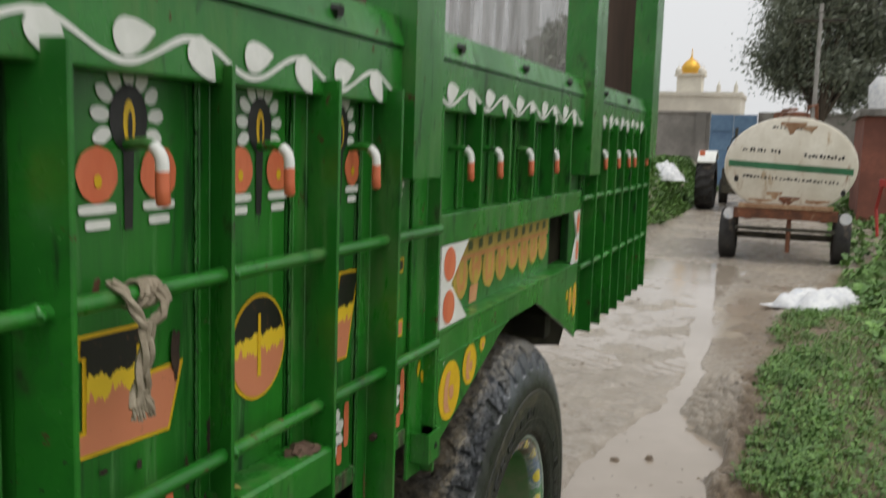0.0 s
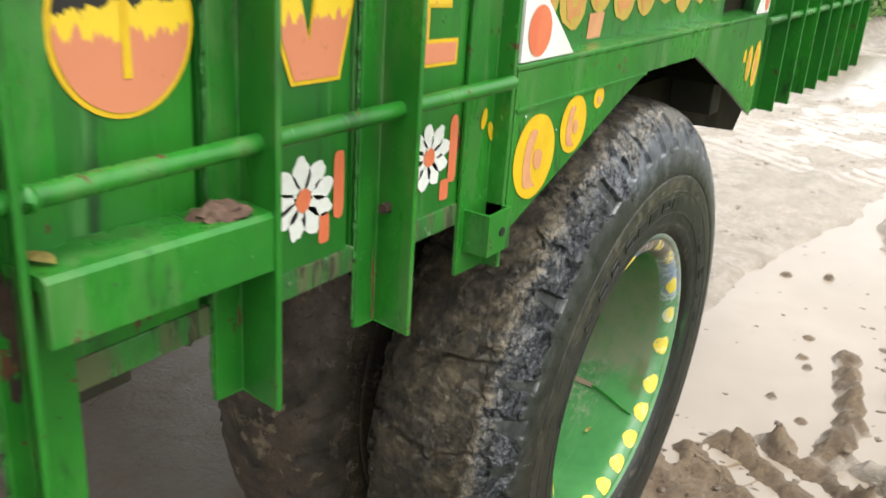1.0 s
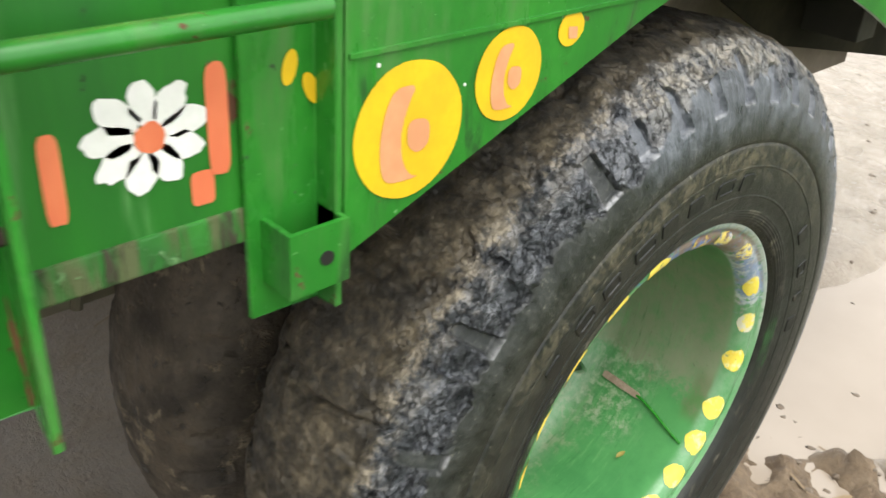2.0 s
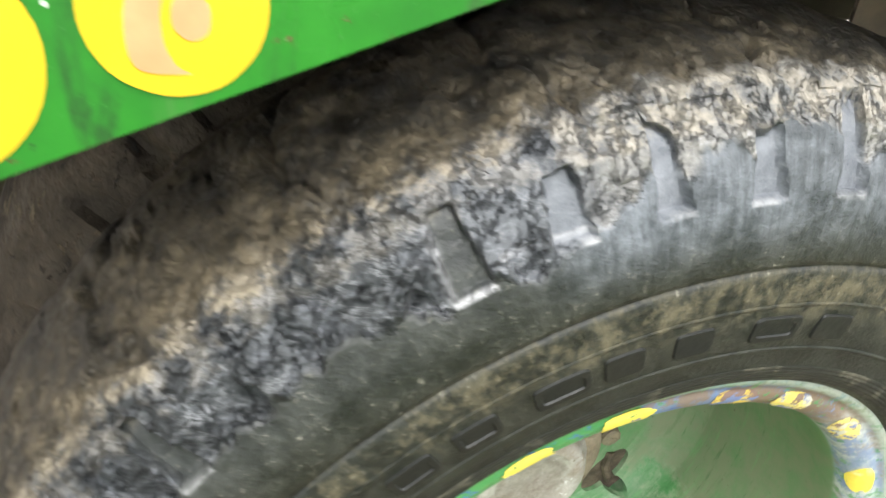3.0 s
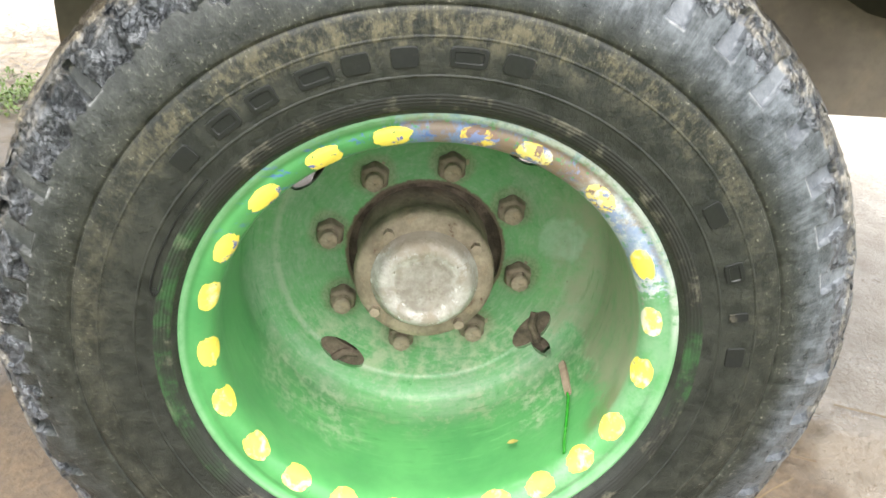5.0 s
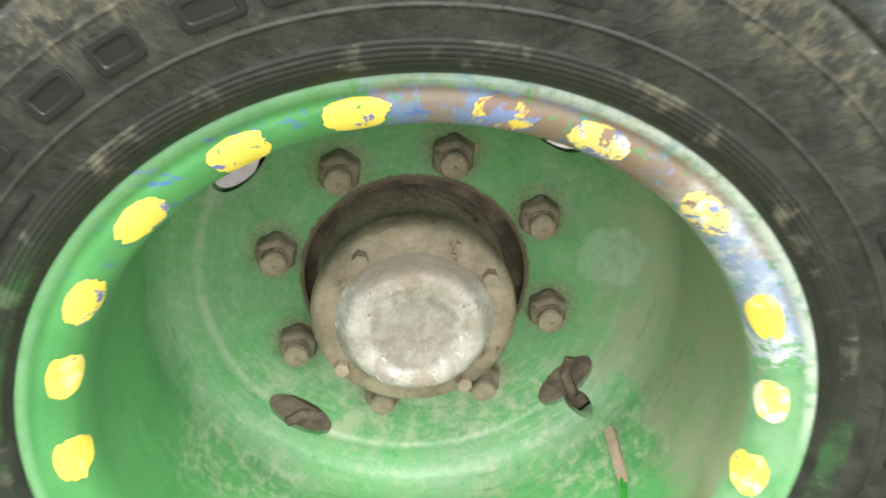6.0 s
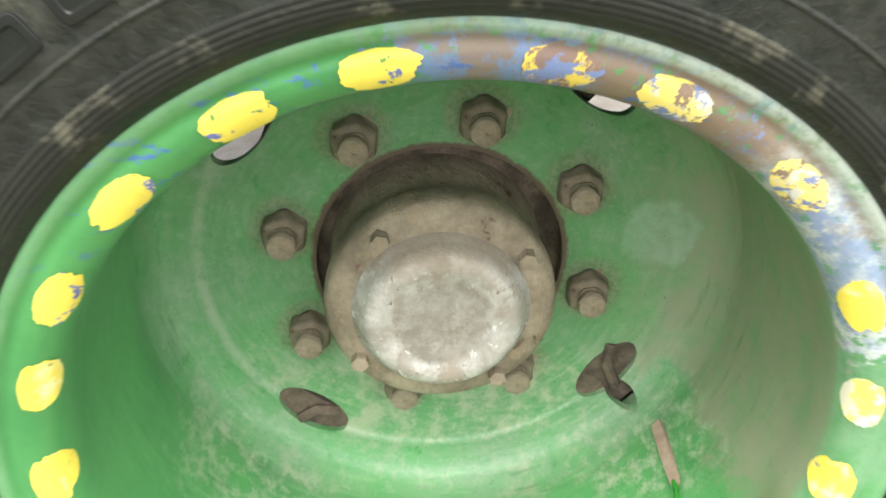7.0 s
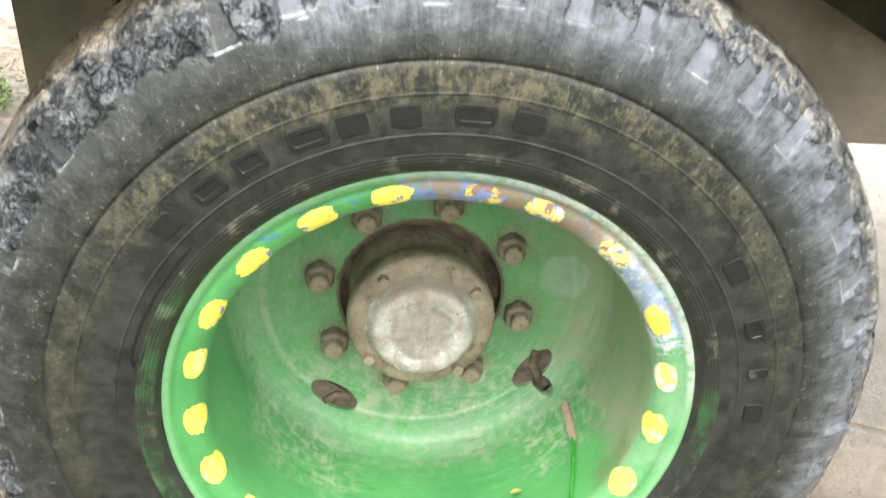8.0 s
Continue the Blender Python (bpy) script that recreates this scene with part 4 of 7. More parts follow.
def post(y, z0, z1, web=0.044, out=LEG, ahead=False, lean=0.007):
    k = -1 if ahead else 1
    b = prism([(SKIN + 0.001, y - k * web), (SKIN + 0.001, y), (out, y - k * lean), (out, y - k * (lean + 0.006)), (SKIN + 0.007, y - k * 0.006), (SKIN + 0.007, y - k * web)], (z0, z1), flat=lambda p, q, d: (p, q, d))
    bmesh.ops.bevel(b, geom=list(b.edges), offset=0.0012, segments=1, affect='EDGES')
    return b


for y in LEGS:
    ahead = y < 0.60
    low = 0.80 if y < 0.72 else 0.914
    web, out, lean = (0.056, LEG, 0.007) if ahead else (0.022, -0.384, 0.017) if y < 0.72 else (0.034, LEG, 0.009)
    if 0.60 < y < 0.72:
        part("post_flange", box(SKIN + 0.001, SKIN + 0.007, y + 0.001, 0.737, 0.80, Z_RAIL, 0.001), GREEN, trailer)
    part("post", post(y, low + 0.004 * noise.noise((y * 9, 0, 0)), Z_RAIL + 0.02, web, out, ahead, lean), GREEN, trailer)
for y in FAR_LEGS:
    part("post", post(y, 0.936 + 0.008 * noise.noise((y * 7, 1, 0)), Z_RAIL + 0.02, out=-0.385), GREEN, trailer)
BAYS = list(zip(LEGS, LEGS[1:])) + [(1.064, 1.26)] + list(zip([2.225] + FAR_LEGS[:-1], FAR_LEGS))
boards = {}
for a, c in BAYS:
    gap = c - 0.038 if c > 0.72 else c - 0.006
    boards[a] = part("board", box(SKIN - 0.022, SKIN, a + 0.001, gap - 0.004, Z_BOARD, Z_RAILTOP, 0.002), BOARD, trailer)
    if c > 0.72:
        part("board", box(SKIN - 0.022, SKIN - 0.001, gap + 0.002, c + 0.0, Z_BOARD + 0.003, Z_RAILTOP, 0.002), BOARD, trailer)
for a, c in [(1.25, 1.42), (1.42, 1.58), (1.58, 1.74), (1.74, 1.9), (1.9, 2.06), (2.06, 2.225)]:
    part("board", box(SKIN - 0.022, SKIN, a + 0.003, c - 0.003, 1.375, Z_RAILTOP, 0.002), BOARD, trailer)
    if a > 1.3:
        part("post", post(a, 1.376, Z_RAIL + 0.02, 0.03, -0.388), GREEN, trailer)
# backing added behind the boards, its near-black standing in for shade
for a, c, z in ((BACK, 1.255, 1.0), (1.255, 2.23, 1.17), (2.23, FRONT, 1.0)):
    part("shade_lining", box(SKIN - 0.03, SKIN - 0.024, a, c, z, 1.63), SHADE, trailer)
part("lower_strip", box(SKIN - 0.012, SKIN + 0.0025, BACK, 1.255, 0.978, 1.005, 0.002), ROTTEN, trailer, "peeling green strip with rotten edge")
for z in (1.352, 1.150):
    part("round_bar", tube([(-0.398, BACK, z), (-0.398, 1.25, z)], 0.0085, 12), GREEN, trailer, smooth=60)
    part("round_bar", tube([(-0.398, 2.225, z), (-0.398, FRONT, z)], 0.0085, 12), GREEN, trailer, smooth=60)
wb = bmesh.new()
bmesh.ops.create_icosphere(wb, subdivisions=2, radius=1.0)
for v in wb.verts:
    k = 1 + 0.5 * noise.noise(v.co * 2.6)
    v.co = Vector((v.co.x * 0.0075 * k, v.co.y * 0.006 * k, v.co.z * 0.0095 * k))
weld_mesh = mesh_of("weld_bead", wb, GREEN, 60)
for z in (1.352, 1.150):
    for y in LEGS[3:]:
        part("weld_bead", weld_mesh, None, trailer, "", (-0.394, *set_out(y - 0.008, z + 0.001)))
rails = []
for a, c in ((BACK, 1.100), (1.203, 2.225), (2.35, 3.19)):
    rail = part("top_rail", box(SKIN - 0.01, FACE, a, c, Z_RAIL, Z_RAILTOP, 0.003), GREEN, trailer)
    rails.append((a, c, rail))
    part("cap_angle", prism([(SKIN - 0.03, Z_RAILTOP + 0.004), (FACE + 0.004, Z_RAILTOP + 0.004), (FACE - 0.012, Z_CAP + 0.02), (SKIN - 0.03, Z_CAP + 0.022)], (a, c), flat=lambda p, q, d: (p, d, q)), GREEN, trailer)
    y = a + 0.12 if a > 0 else 0.55
    while y < c - 0.05:
        part("bolt", tube([(FACE - 0.006, y, Z_RAILTOP + 0.028), (FACE + 0.006, y, Z_RAILTOP + 0.026)], 0.009, 6), BLACK, trailer)
        y += 0.36
# ledge bracket between two posts
part("ledge", prism([(SKIN + 0.001, 1.098), (-0.381, 1.099), (-0.377, 1.095), (-0.377, 1.049), (-0.383, 1.049), (-0.385, 1.088), (SKIN + 0.001, 1.090)], (0.6940, 0.884), flat=lambda p, q, d: (p, d, q + 0.03 * (0.80 - d))), GREEN, trailer, "green steel angle ledge with mud on top")
# crusted seams, rust and a bolt on the posts
def crust(y, z0, z1, thick, seed, x=SKIN + 0.003):
    """A rough weld and paint seam running up the edge of a post."""
    n = int((z1 - z0) / 0.006)
    path, size = [], []
    for i in range(n + 1):
        z = z0 + (z1 - z0) * i / n
        path.append((x + 0.0012 * noise.noise((z * 90, seed, 1)), y + 0.0022 * noise.noise((z * 60, seed, 5)), z))
        size.append(max(0.15, 0.75 + 0.9 * noise.noise((z * 130, seed, 9))))
    return tube(path, thick, 6, None, size)


for y, z0, z1, thick, seed in ((0.6835, 0.86, 1.60, 0.0027, 1.0), (0.8565, 0.925, 1.52, 0.0022, 2.0), (1.0295, 0.925, 1.52, 0.0024, 3.0), (0.470, 0.90, 1.60, 0.0030, 4.0)):
    part("weld_seam", crust(y, z0, z1, thick, seed), CRUST, trailer, "rough dark green weld seam", smooth=60)
for y, z, ry, rz, seed in ((0.6965, 1.055, 0.0070, 0.036, 1.3), (0.6985, 1.165, 0.0050, 0.020, 2.1), (0.694, 1.005, 0.004, 0.012, 4.4)):
    part("rust_patch", prism(oval(y, z, ry, rz, 36, 0.06, 0.9, seed), (SKIN + 0.0068, SKIN + 0.0078)), DARKRUST, trailer, "flaking dark rust patch")
for y, z, ry, rz, seed in ((1.0545, 0.965, 0.0016, 0.026, 3.0), (1.0555, 0.925, 0.0013, 0.012, 5.0), (0.882, 0.985, 0.0014, 0.010, 6.0)):
    part("primer_streak", prism(oval(y, z, ry, rz, 24, 0.04, 0.8, seed), (SKIN + 0.0068, SKIN + 0.0076)), RUSTY, trailer, "orange rust streak")
part("post_bolt", tube([(-0.409, 1.046, 1.046), (-0.409, 1.063, 1.046)], 0.0058, 6), DARKRUST, trailer, "rusty bolt")
# stakes of the upper frame
for y0, y1, z0 in ((1.100, 1.203, 1.444), (2.225, 2.35, 1.42), (3.19, 3.34, 1.46), (-0.95, -0.84, 1.444)):
    b = prism([(SKIN - 0.03, y0), (-0.379, y0), (-0.379, y1), (SKIN - 0.03, y1), (SKIN - 0.03, y1 - 0.006), (-0.386, y1 - 0.006), (-0.386, y0 + 0.006), (SKIN - 0.03, y0 + 0.006)], (z0, 2.45), flat=lambda p, q, d: (p, q, d))
    part("stake", b, GREEN, trailer)
part("upper_bar", box(SKIN - 0.03, -0.40, BACK, FRONT, 2.40, 2.45, 0.003), GREEN, trailer)

# panel over the wheel
part("arch_beam", box(-0.46, FACE, 1.262, 2.222, 1.319, 1.375, 0.003), GREEN, trailer)
arch = [(1.2645, 0.957), (1.2645, 1.160), (2.222, 1.160), (2.222, 0.947), (2.059, 1.022), (1.848, 1.113), (1.838, 1.116), (1.64, 1.115), (1.58, 1.094)]
arch_panel = part("arch_panel", prism(arch, (FACE - 0.006, FACE)), GREEN, trailer)
part("paint_fleck", prism(oval(1.291, 1.102, 0.0015, 0.0017, 10), (FACE - 0.001, FACE + 0.0006)), WHITE, arch_panel)
part("paint_fleck", prism(oval(1.369, 1.071, 0.0010, 0.0013, 10), (FACE - 0.001, FACE + 0.0006)), WHITE, arch_panel)
part("arch_flange", prism([(1.267, 1.111), (1.267, 1.1145), (1.63, 1.1145), (1.63, 1.111)], (FACE - 0.002, FACE + 0.0025)), GREEN, trailer)
part("arch_ledge", box(-0.46, FACE + 0.001, 1.262, 2.222, 1.1605, 1.168, 0.002), GREEN, trailer)
sign = part("sign_board", box(-0.452, -0.440, 1.262, 2.06, 1.168, 1.319), GREEN, trailer)
# closing box added over the wheel, near black to paint the arch's shade
part("arch_shade_top", box(-1.05, -0.455, 1.262, 2.222, 1.150, 1.158), SHADE, trailer)
part("arch_shade_back", box(-1.06, -1.05, 1.262, 2.222, 0.985, 1.150), SHADE, trailer)
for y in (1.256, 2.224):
    part("arch_shade_end", box(-1.05, -0.44, y, y + 0.005, 1.0, 1.150), SHADE, trailer)
# open steel box at the foot of the panel post
sock = box(-0.43, -0.390, 1.214, 1.262, 0.944, 0.995)
bmesh.ops.delete(sock, geom=[f for f in sock.faces if f.normal.z > 0.5], context='FACES')
bmesh.ops.solidify(sock, geom=list(sock.faces), thickness=0.004)
part("stake_socket", sock, GREEN, trailer, "small open green steel box with a bolt hole")
part("bolt_hole", tube([(-0.3925, 1.243, 0.969), (-0.3887, 1.243, 0.969)], 0.0056, 14), BLACK, trailer)
part("post", post(1.2640, 0.914, Z_RAIL, 0.060, FACE - 0.001, False, 0.0), GREEN, trailer)

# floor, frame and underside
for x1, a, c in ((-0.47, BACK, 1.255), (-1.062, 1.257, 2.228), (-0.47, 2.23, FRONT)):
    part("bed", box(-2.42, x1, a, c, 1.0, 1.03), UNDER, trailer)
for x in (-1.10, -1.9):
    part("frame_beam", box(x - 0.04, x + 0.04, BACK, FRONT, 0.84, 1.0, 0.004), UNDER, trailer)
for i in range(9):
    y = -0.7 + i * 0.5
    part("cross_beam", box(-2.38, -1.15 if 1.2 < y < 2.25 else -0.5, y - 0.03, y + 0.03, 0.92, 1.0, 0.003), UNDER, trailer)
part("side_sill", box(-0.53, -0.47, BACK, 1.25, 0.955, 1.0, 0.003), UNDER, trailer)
part("spring_hanger", prism([(1.185, 0.60), (1.50, 0.60), (1.50, 0.90), (1.17, 0.90)], (-1.01, -1.0)), HANGER, trailer, "mud-splashed brown spring hanger plate")
part("hanger_rib", tube([(-0.995, 1.27, 0.60), (-0.995, 1.33, 0.90)], 0.008, 8), HANGER, trailer)
part("guard_plate", prism([(2.02, 1.0), (2.03, 0.86), (2.14, 0.748), (2.72, 0.752), (2.72, 1.0)], (-0.705, -0.700)), PLATE, trailer, "dull brown muddy steel guard plate")
# this plate is coloured near black for the shade beneath the bed
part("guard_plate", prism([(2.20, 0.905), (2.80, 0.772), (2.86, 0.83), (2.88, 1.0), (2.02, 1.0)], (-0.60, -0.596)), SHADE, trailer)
# far side, tail and head of the body
part("far_side", box(-2.45, -2.42, BACK, FRONT, 0.93, 1.66, 0.003), GREEN, trailer)
part("tail_board", box(-2.42, SKIN - 0.03, BACK, BACK + 0.03, 0.95, 1.64, 0.003), GREEN, trailer)
part("head_board", box(-2.42, SKIN - 0.03, FRONT - 0.03, FRONT, 0.95, 1.70, 0.003), GREEN, trailer)


# ---- wheels ----
AXLE = Vector((-0.512, 1.774, 0.5196))
CAMBER, TOE = radians(1.1), radians(0.75)
XO = 0.512  # the side wall profile below is in trailer x; the mesh is about the wheel's middle
half = [(-0.440, 0.272), (-0.422, 0.284), (-0.400, 0.292), (-0.388, 0.302), (-0.379, 0.320), (-0.375, 0.345), (-0.3735, 0.375), (-0.3735, 0.398), (-0.3762, 0.403), (-0.3741, 0.408),
        (-0.376, 0.428), (-0.380, 0.448), (-0.387, 0.468), (-0.398, 0.486), (-0.414, 0.499), (-0.436, 0.511), (-0.470, 0.5195), (-0.512, 0.522)]
side = spline(half, 4)
fine_side = []
for (x0, r0), (x1, r1) in zip(side, side[1:]):
    k = 3 if r0 > 0.43 else 1
    fine_side += [(x0 + (x1 - x0) * i / k, r0 + (r1 - r0) * i / k) for i in range(k)]
fine_side.append(side[-1])
profile = [(x + XO - 0.010 * min(1.0, max(0.0, (r - 0.29) / 0.03)) * min(1.0, max(0.0, (0.512 - r) / 0.03)), r) for x, r in fine_side] + [(-(x + XO), r) for x, r in reversed(side[:-1])]
PITCH = 2 * math.pi / 46
PHASE = radians(85.7)


def clamp(t):
    return min(1.0, max(0.0, t))


def facets(p):
    """Height of a torn surface: tilted plates with sharp steps between them."""
    q = noise.voronoi(p)[1][0]
    g = noise.cell_vector(q * 7.3)
    d = Vector(p) - q
    return (g.x - 0.5) * 1.3 + (g - Vector((0.5, 0.5, 0.5))).dot(d) * 2.2


MASKS = {"notch": [], "torn": [], "foot": []}


def tread(x, r, a):
    """Shoulder notches, chewed lugs and mud-caked rubber; keeps a mask of each."""
    ax = abs(x)
    cut = rip = lip_mask = 0.0
    xx, rr = x, r
    if r > 0.422:
        c, s = math.cos(a), math.sin(a)
        turn = (a - PHASE) / PITCH
        deg = math.degrees(a) % 360
        n1 = noise.noise((c * 21, s * 21, x * 40))
        n2 = noise.noise((c * 60, s * 60, x * 110))
        idx = math.floor(turn + 0.5)
        rn = noise.cell_vector((idx * 1.37 + 0.5, 3.5, 7.5))
        lugrn = noise.cell_vector((math.floor(turn) * 1.37 + 0.5, 9.5, 2.5))
        foot = 0.453 + 0.007 * (rn.x - 0.5)
        up = clamp((r - foot) / 0.05)
        u0 = abs(turn + 0.5 - math.floor(turn + 0.5) - 0.5 + (rn.y - 0.5) * 0.16 * up)
        there = 1.0 if not 121.5 < deg < 136.5 and not 144 < deg < 151 and (rn.z > 0.10 or idx in (3, 4)) else 0.0
        wide = (0.210 - 0.095 * up) * (0.85 + 0.3 * rn.y) + 0.02 * n2
        cut = clamp((wide - u0) / 0.03) * clamp((r - foot) / 0.003) * clamp((0.486 + 0.018 * rn.z - r + 0.012 * n1) / 0.005) * there
        if ax < 0.085:
            cut = 0.0
        # mask of the painted highlight along a notch's foot and edge
        lip_mask = clamp((wide + 0.015 - u0) / 0.02) * clamp(1.4 - abs(r - foot + 0.0005) / 0.0016) * there * (1.3 if idx == 4 else clamp(0.2 + 1.6 * noise.noise((c * 40, s * 40, 8.0)) + rn.z * 0.7))
        if idx == 4:
            lip_mask = max(lip_mask, clamp(1.3 - abs(turn - 4.0 - wide) / 0.05) * clamp((r - foot) / 0.003) * clamp((0.498 - r) / 0.01))
        if 106.5 < deg < 114.5:
            lip_mask = max(lip_mask, clamp(1.3 - abs(r - 0.4585 - 0.0009 * (deg - 107) + 0.003 * n1) / 0.0016) * clamp(0.5 + 1.2 * n2 + 0.8 * n1))
        gnaw = clamp((deg - 108) / 6) * clamp((205 - deg) / 12)
        missing = 0.014 * clamp((deg - 105.5) / 1.0) * clamp((115 - deg) / 1.0)
        low = 0.464 - missing + 0.026 * lugrn.x * (1 - 0.8 * gnaw) - 0.010 * gnaw + 0.014 * n1 + 0.006 * n2
        rip = clamp((r - low) / 0.004) * (1 - cut)
        k = 0.0
        if rip > 0:
            chewed = 0.7 + 0.5 * clamp((deg - 80) / 10) * clamp((215 - deg) / 30)
            w = Vector((x, c * r, s * r))
            w += noise.noise_vector(w * 50) * 0.008
            f = facets((w.x * 27, w.y * 27, w.z * 27)) * 0.0056 + facets((w.x * 70, w.y * 70, w.z * 70)) * 0.0014
            if ax < 0.085:
                f *= 0.40
                cross = abs((turn * 0.5 + 2.2 * ax + 0.12 * n1) % 1.0 - 0.5)
                f -= 0.005 * clamp((0.05 - cross) / 0.04)
            k = rip * (chewed * f + 0.002 * n1 - 0.0025 * gnaw - 0.0015 * clamp((0.085 - ax) / -0.01))
        drop = cut * (0.006 + 0.006 * rn.x)
        if ax > 0.085:
            xx, rr = x - math.copysign(drop * 0.9 - k * 0.8, x), r - drop * 0.35 + k * 0.6
        else:
            rr = r - drop + k
    MASKS["notch"].append(cut * (0.05 if r > 0.422 and 113.0 < math.degrees(a) % 360 < 205.0 else 1.0))
    MASKS["torn"].append(rip)
    MASKS["foot"].append(lip_mask)
    return xx, rr


def treaded(prof, n, smooth_angle):
    for m in MASKS.values():
        m.clear()
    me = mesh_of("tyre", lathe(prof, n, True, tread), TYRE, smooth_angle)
    for name, m in MASKS.items():
        me.attributes.new(name, 'FLOAT', 'POINT').data.foreach_set("value", m)
    return me


def wheel_disc(name):
    """The dished wheel centre with its hub opening and four hand holes cut through."""
    front = spline([(-0.085, 0.2545), (-0.108, 0.2520), (-0.130, 0.241), (-0.1385, 0.224), (-0.1405, 0.2125), (-0.1430, 0.2085), (-0.1440, 0.202), (-0.1455, 0.176), (-0.1470, 0.158), (-0.1472, 0.140), (-0.1460, 0.109)], 3)
    back = [(x - 0.010, r) for x, r in reversed(front)]
    b = lathe(front + back, 96)
    me = mesh_of(name, b, RIM)
    ob = new(name, me)
    cut = bmesh.new()
    for deg in (55, 144, 236.3, 324.5):
        a = radians(deg)
        merge(cut, prism(oval(0.2045 * math.cos(a), 0.2045 * math.sin(a), 0.0175, 0.038, 28, a), (-0.25, -0.11)))
    a = radians(322.3)
    merge(cut, prism(oval(0.231 * math.cos(a), 0.231 * math.sin(a), 0.016, 0.012, 16, a), (-0.25, -0.11)))
    tool = new("tool", mesh_of("tool", cut, RIM))
    mod = ob.modifiers.new("holes", 'BOOLEAN')
    mod.object, mod.operation, mod.solver, mod.use_self = tool, 'DIFFERENCE', 'EXACT', True
    bpy.context.view_layer.update()
    out = bpy.data.meshes.new_from_object(ob.evaluated_get(bpy.context.evaluated_depsgraph_get()))
    bpy.data.objects.remove(ob)
    bpy.data.objects.remove(tool)
    out.polygons.foreach_set("use_smooth", [True] * len(out.polygons))
    out.set_sharp_from_angle(angle=radians(35))
    return out


tyre_mesh = treaded(profile, 1500, 50)
spare = [(x + XO, r) for x, r in side] + [(-(x + XO), r) for x, r in reversed(side[:-1])]
far_tyre_mesh = treaded(spare, 450, 40)
far_tyre_mesh.materials[0] = MUDTYRE
disc_mesh = wheel_disc("wheel")
lip = spline([(0.040, 0.2530), (0.064, 0.2508), (0.083, 0.2512), (0.0955, 0.2552), (0.1025, 0.2630), (0.1055, 0.2715), (0.1052, 0.2785), (0.1082, 0.2840), (0.1100, 0.2880), (0.1085, 0.2920), (0.103, 0.2940), (0.095, 0.292)], 6)
barrel = [(-0.15, 0.2530), (-0.11, 0.2533), (-0.05, 0.2536), (0.01, 0.2536)] + lip + [(0.085, 0.279), (0.06, 0.268), (-0.148, 0.262)]
rim_mesh = mesh_of("rim", lathe(barrel, 128), RIM, 50)
def moulded_rib(name, r0, r1, ridges, tall, mat=MOULDED):
    """Fine ridges moulded round the side wall between two radii."""
    radii, depths = [p[1] for p in fine_side], [p[0] + XO - 0.010 * min(1.0, max(0.0, (p[1] - 0.29) / 0.03)) for p in fine_side]
    n = ridges * 6
    line = []
    for i in range(n + 1):
        r = r0 + (r1 - r0) * i / n
        line.append((float(np.interp(r, radii, depths)) + 0.0002 + tall * abs(math.sin(math.pi * ridges * i / n)), r))
    back = [(x - 0.004, r) for x, r in reversed(line)]
    return mesh_of(name, lathe(line + back, 160), mat, 25)


bead_mesh = moulded_rib("bead_ring", 0.2965, 0.3150, 5, 0.0004, BEAD)
rib_meshes = [moulded_rib("sidewall_rib", 0.3325, 0.3360, 1, 0.0008, TYRE), moulded_rib("sidewall_rib", 0.3722, 0.3755, 1, 0.0005, TYRE)]
hub_prof = spline([(-0.20, 0.094), (-0.140, 0.095), (-0.105, 0.092), (-0.085, 0.0925), (-0.072, 0.0955), (-0.055, 0.096), (-0.047, 0.092), (-0.043, 0.080), (-0.042, 0.060)], 3) + [(-0.20, 0.05)]
hub_mesh = mesh_of("hub", lathe(hub_prof, 64), STEEL_MUD, 40)
cap_prof = [(-0.046, 0.0735), (-0.041, 0.0725)] + spline([(-0.036, 0.0685), (-0.029, 0.0655), (-0.0225, 0.0600), (-0.0205, 0.050), (-0.0235, 0.041), (-0.0255, 0.022), (-0.0255, 0.0005)], 3) + [(-0.05, 0.0005)]
cap_mesh = mesh_of("hub_cap", lathe(cap_prof, 64), CAP, 50)
drum_mesh = mesh_of("brake_drum", lathe(spline([(-0.140, 0.08), (-0.138, 0.150), (-0.136, 0.160), (-0.142, 0.166), (-0.30, 0.168), (-0.31, 0.05)], 3), 64, False), DRUM, 40)


def backing_plate():
    """A plate added to fill the lower hand holes with brown, with a folded rib."""
    out = []
    for r, dirn in ((0.190, 1), (0.2475, -1)):
        for i in range(25):
            a = radians(195 + 150 * (i if dirn > 0 else 24 - i) / 24)
            out.append((r * math.cos(a), r * math.sin(a)))
    b = prism(out, (-0.126, -0.117))
    # sector added to block the bright view through one upper hole
    side = [(r * math.cos(radians(q)), r * math.sin(radians(q))) for r, q in ((0.12, 50), (0.12, 82), (0.24, 82), (0.24, 50))]
    prism(side, (-0.150, -0.142), b)
    for deg in (235, 325):
        a = radians(deg + 8)
        tube([(-0.117, 0.192 * math.cos(a), 0.192 * math.sin(a)), (-0.114, 0.2 * math.cos(a - 0.1), 0.2 * math.sin(a - 0.1)), (-0.116, 0.225 * math.cos(a - 0.16), 0.232 * math.sin(a - 0.16))], 0.006, 8, b)
    return mesh_of("dust_shield", b, DRUM, 40)


backing_mesh = backing_plate()


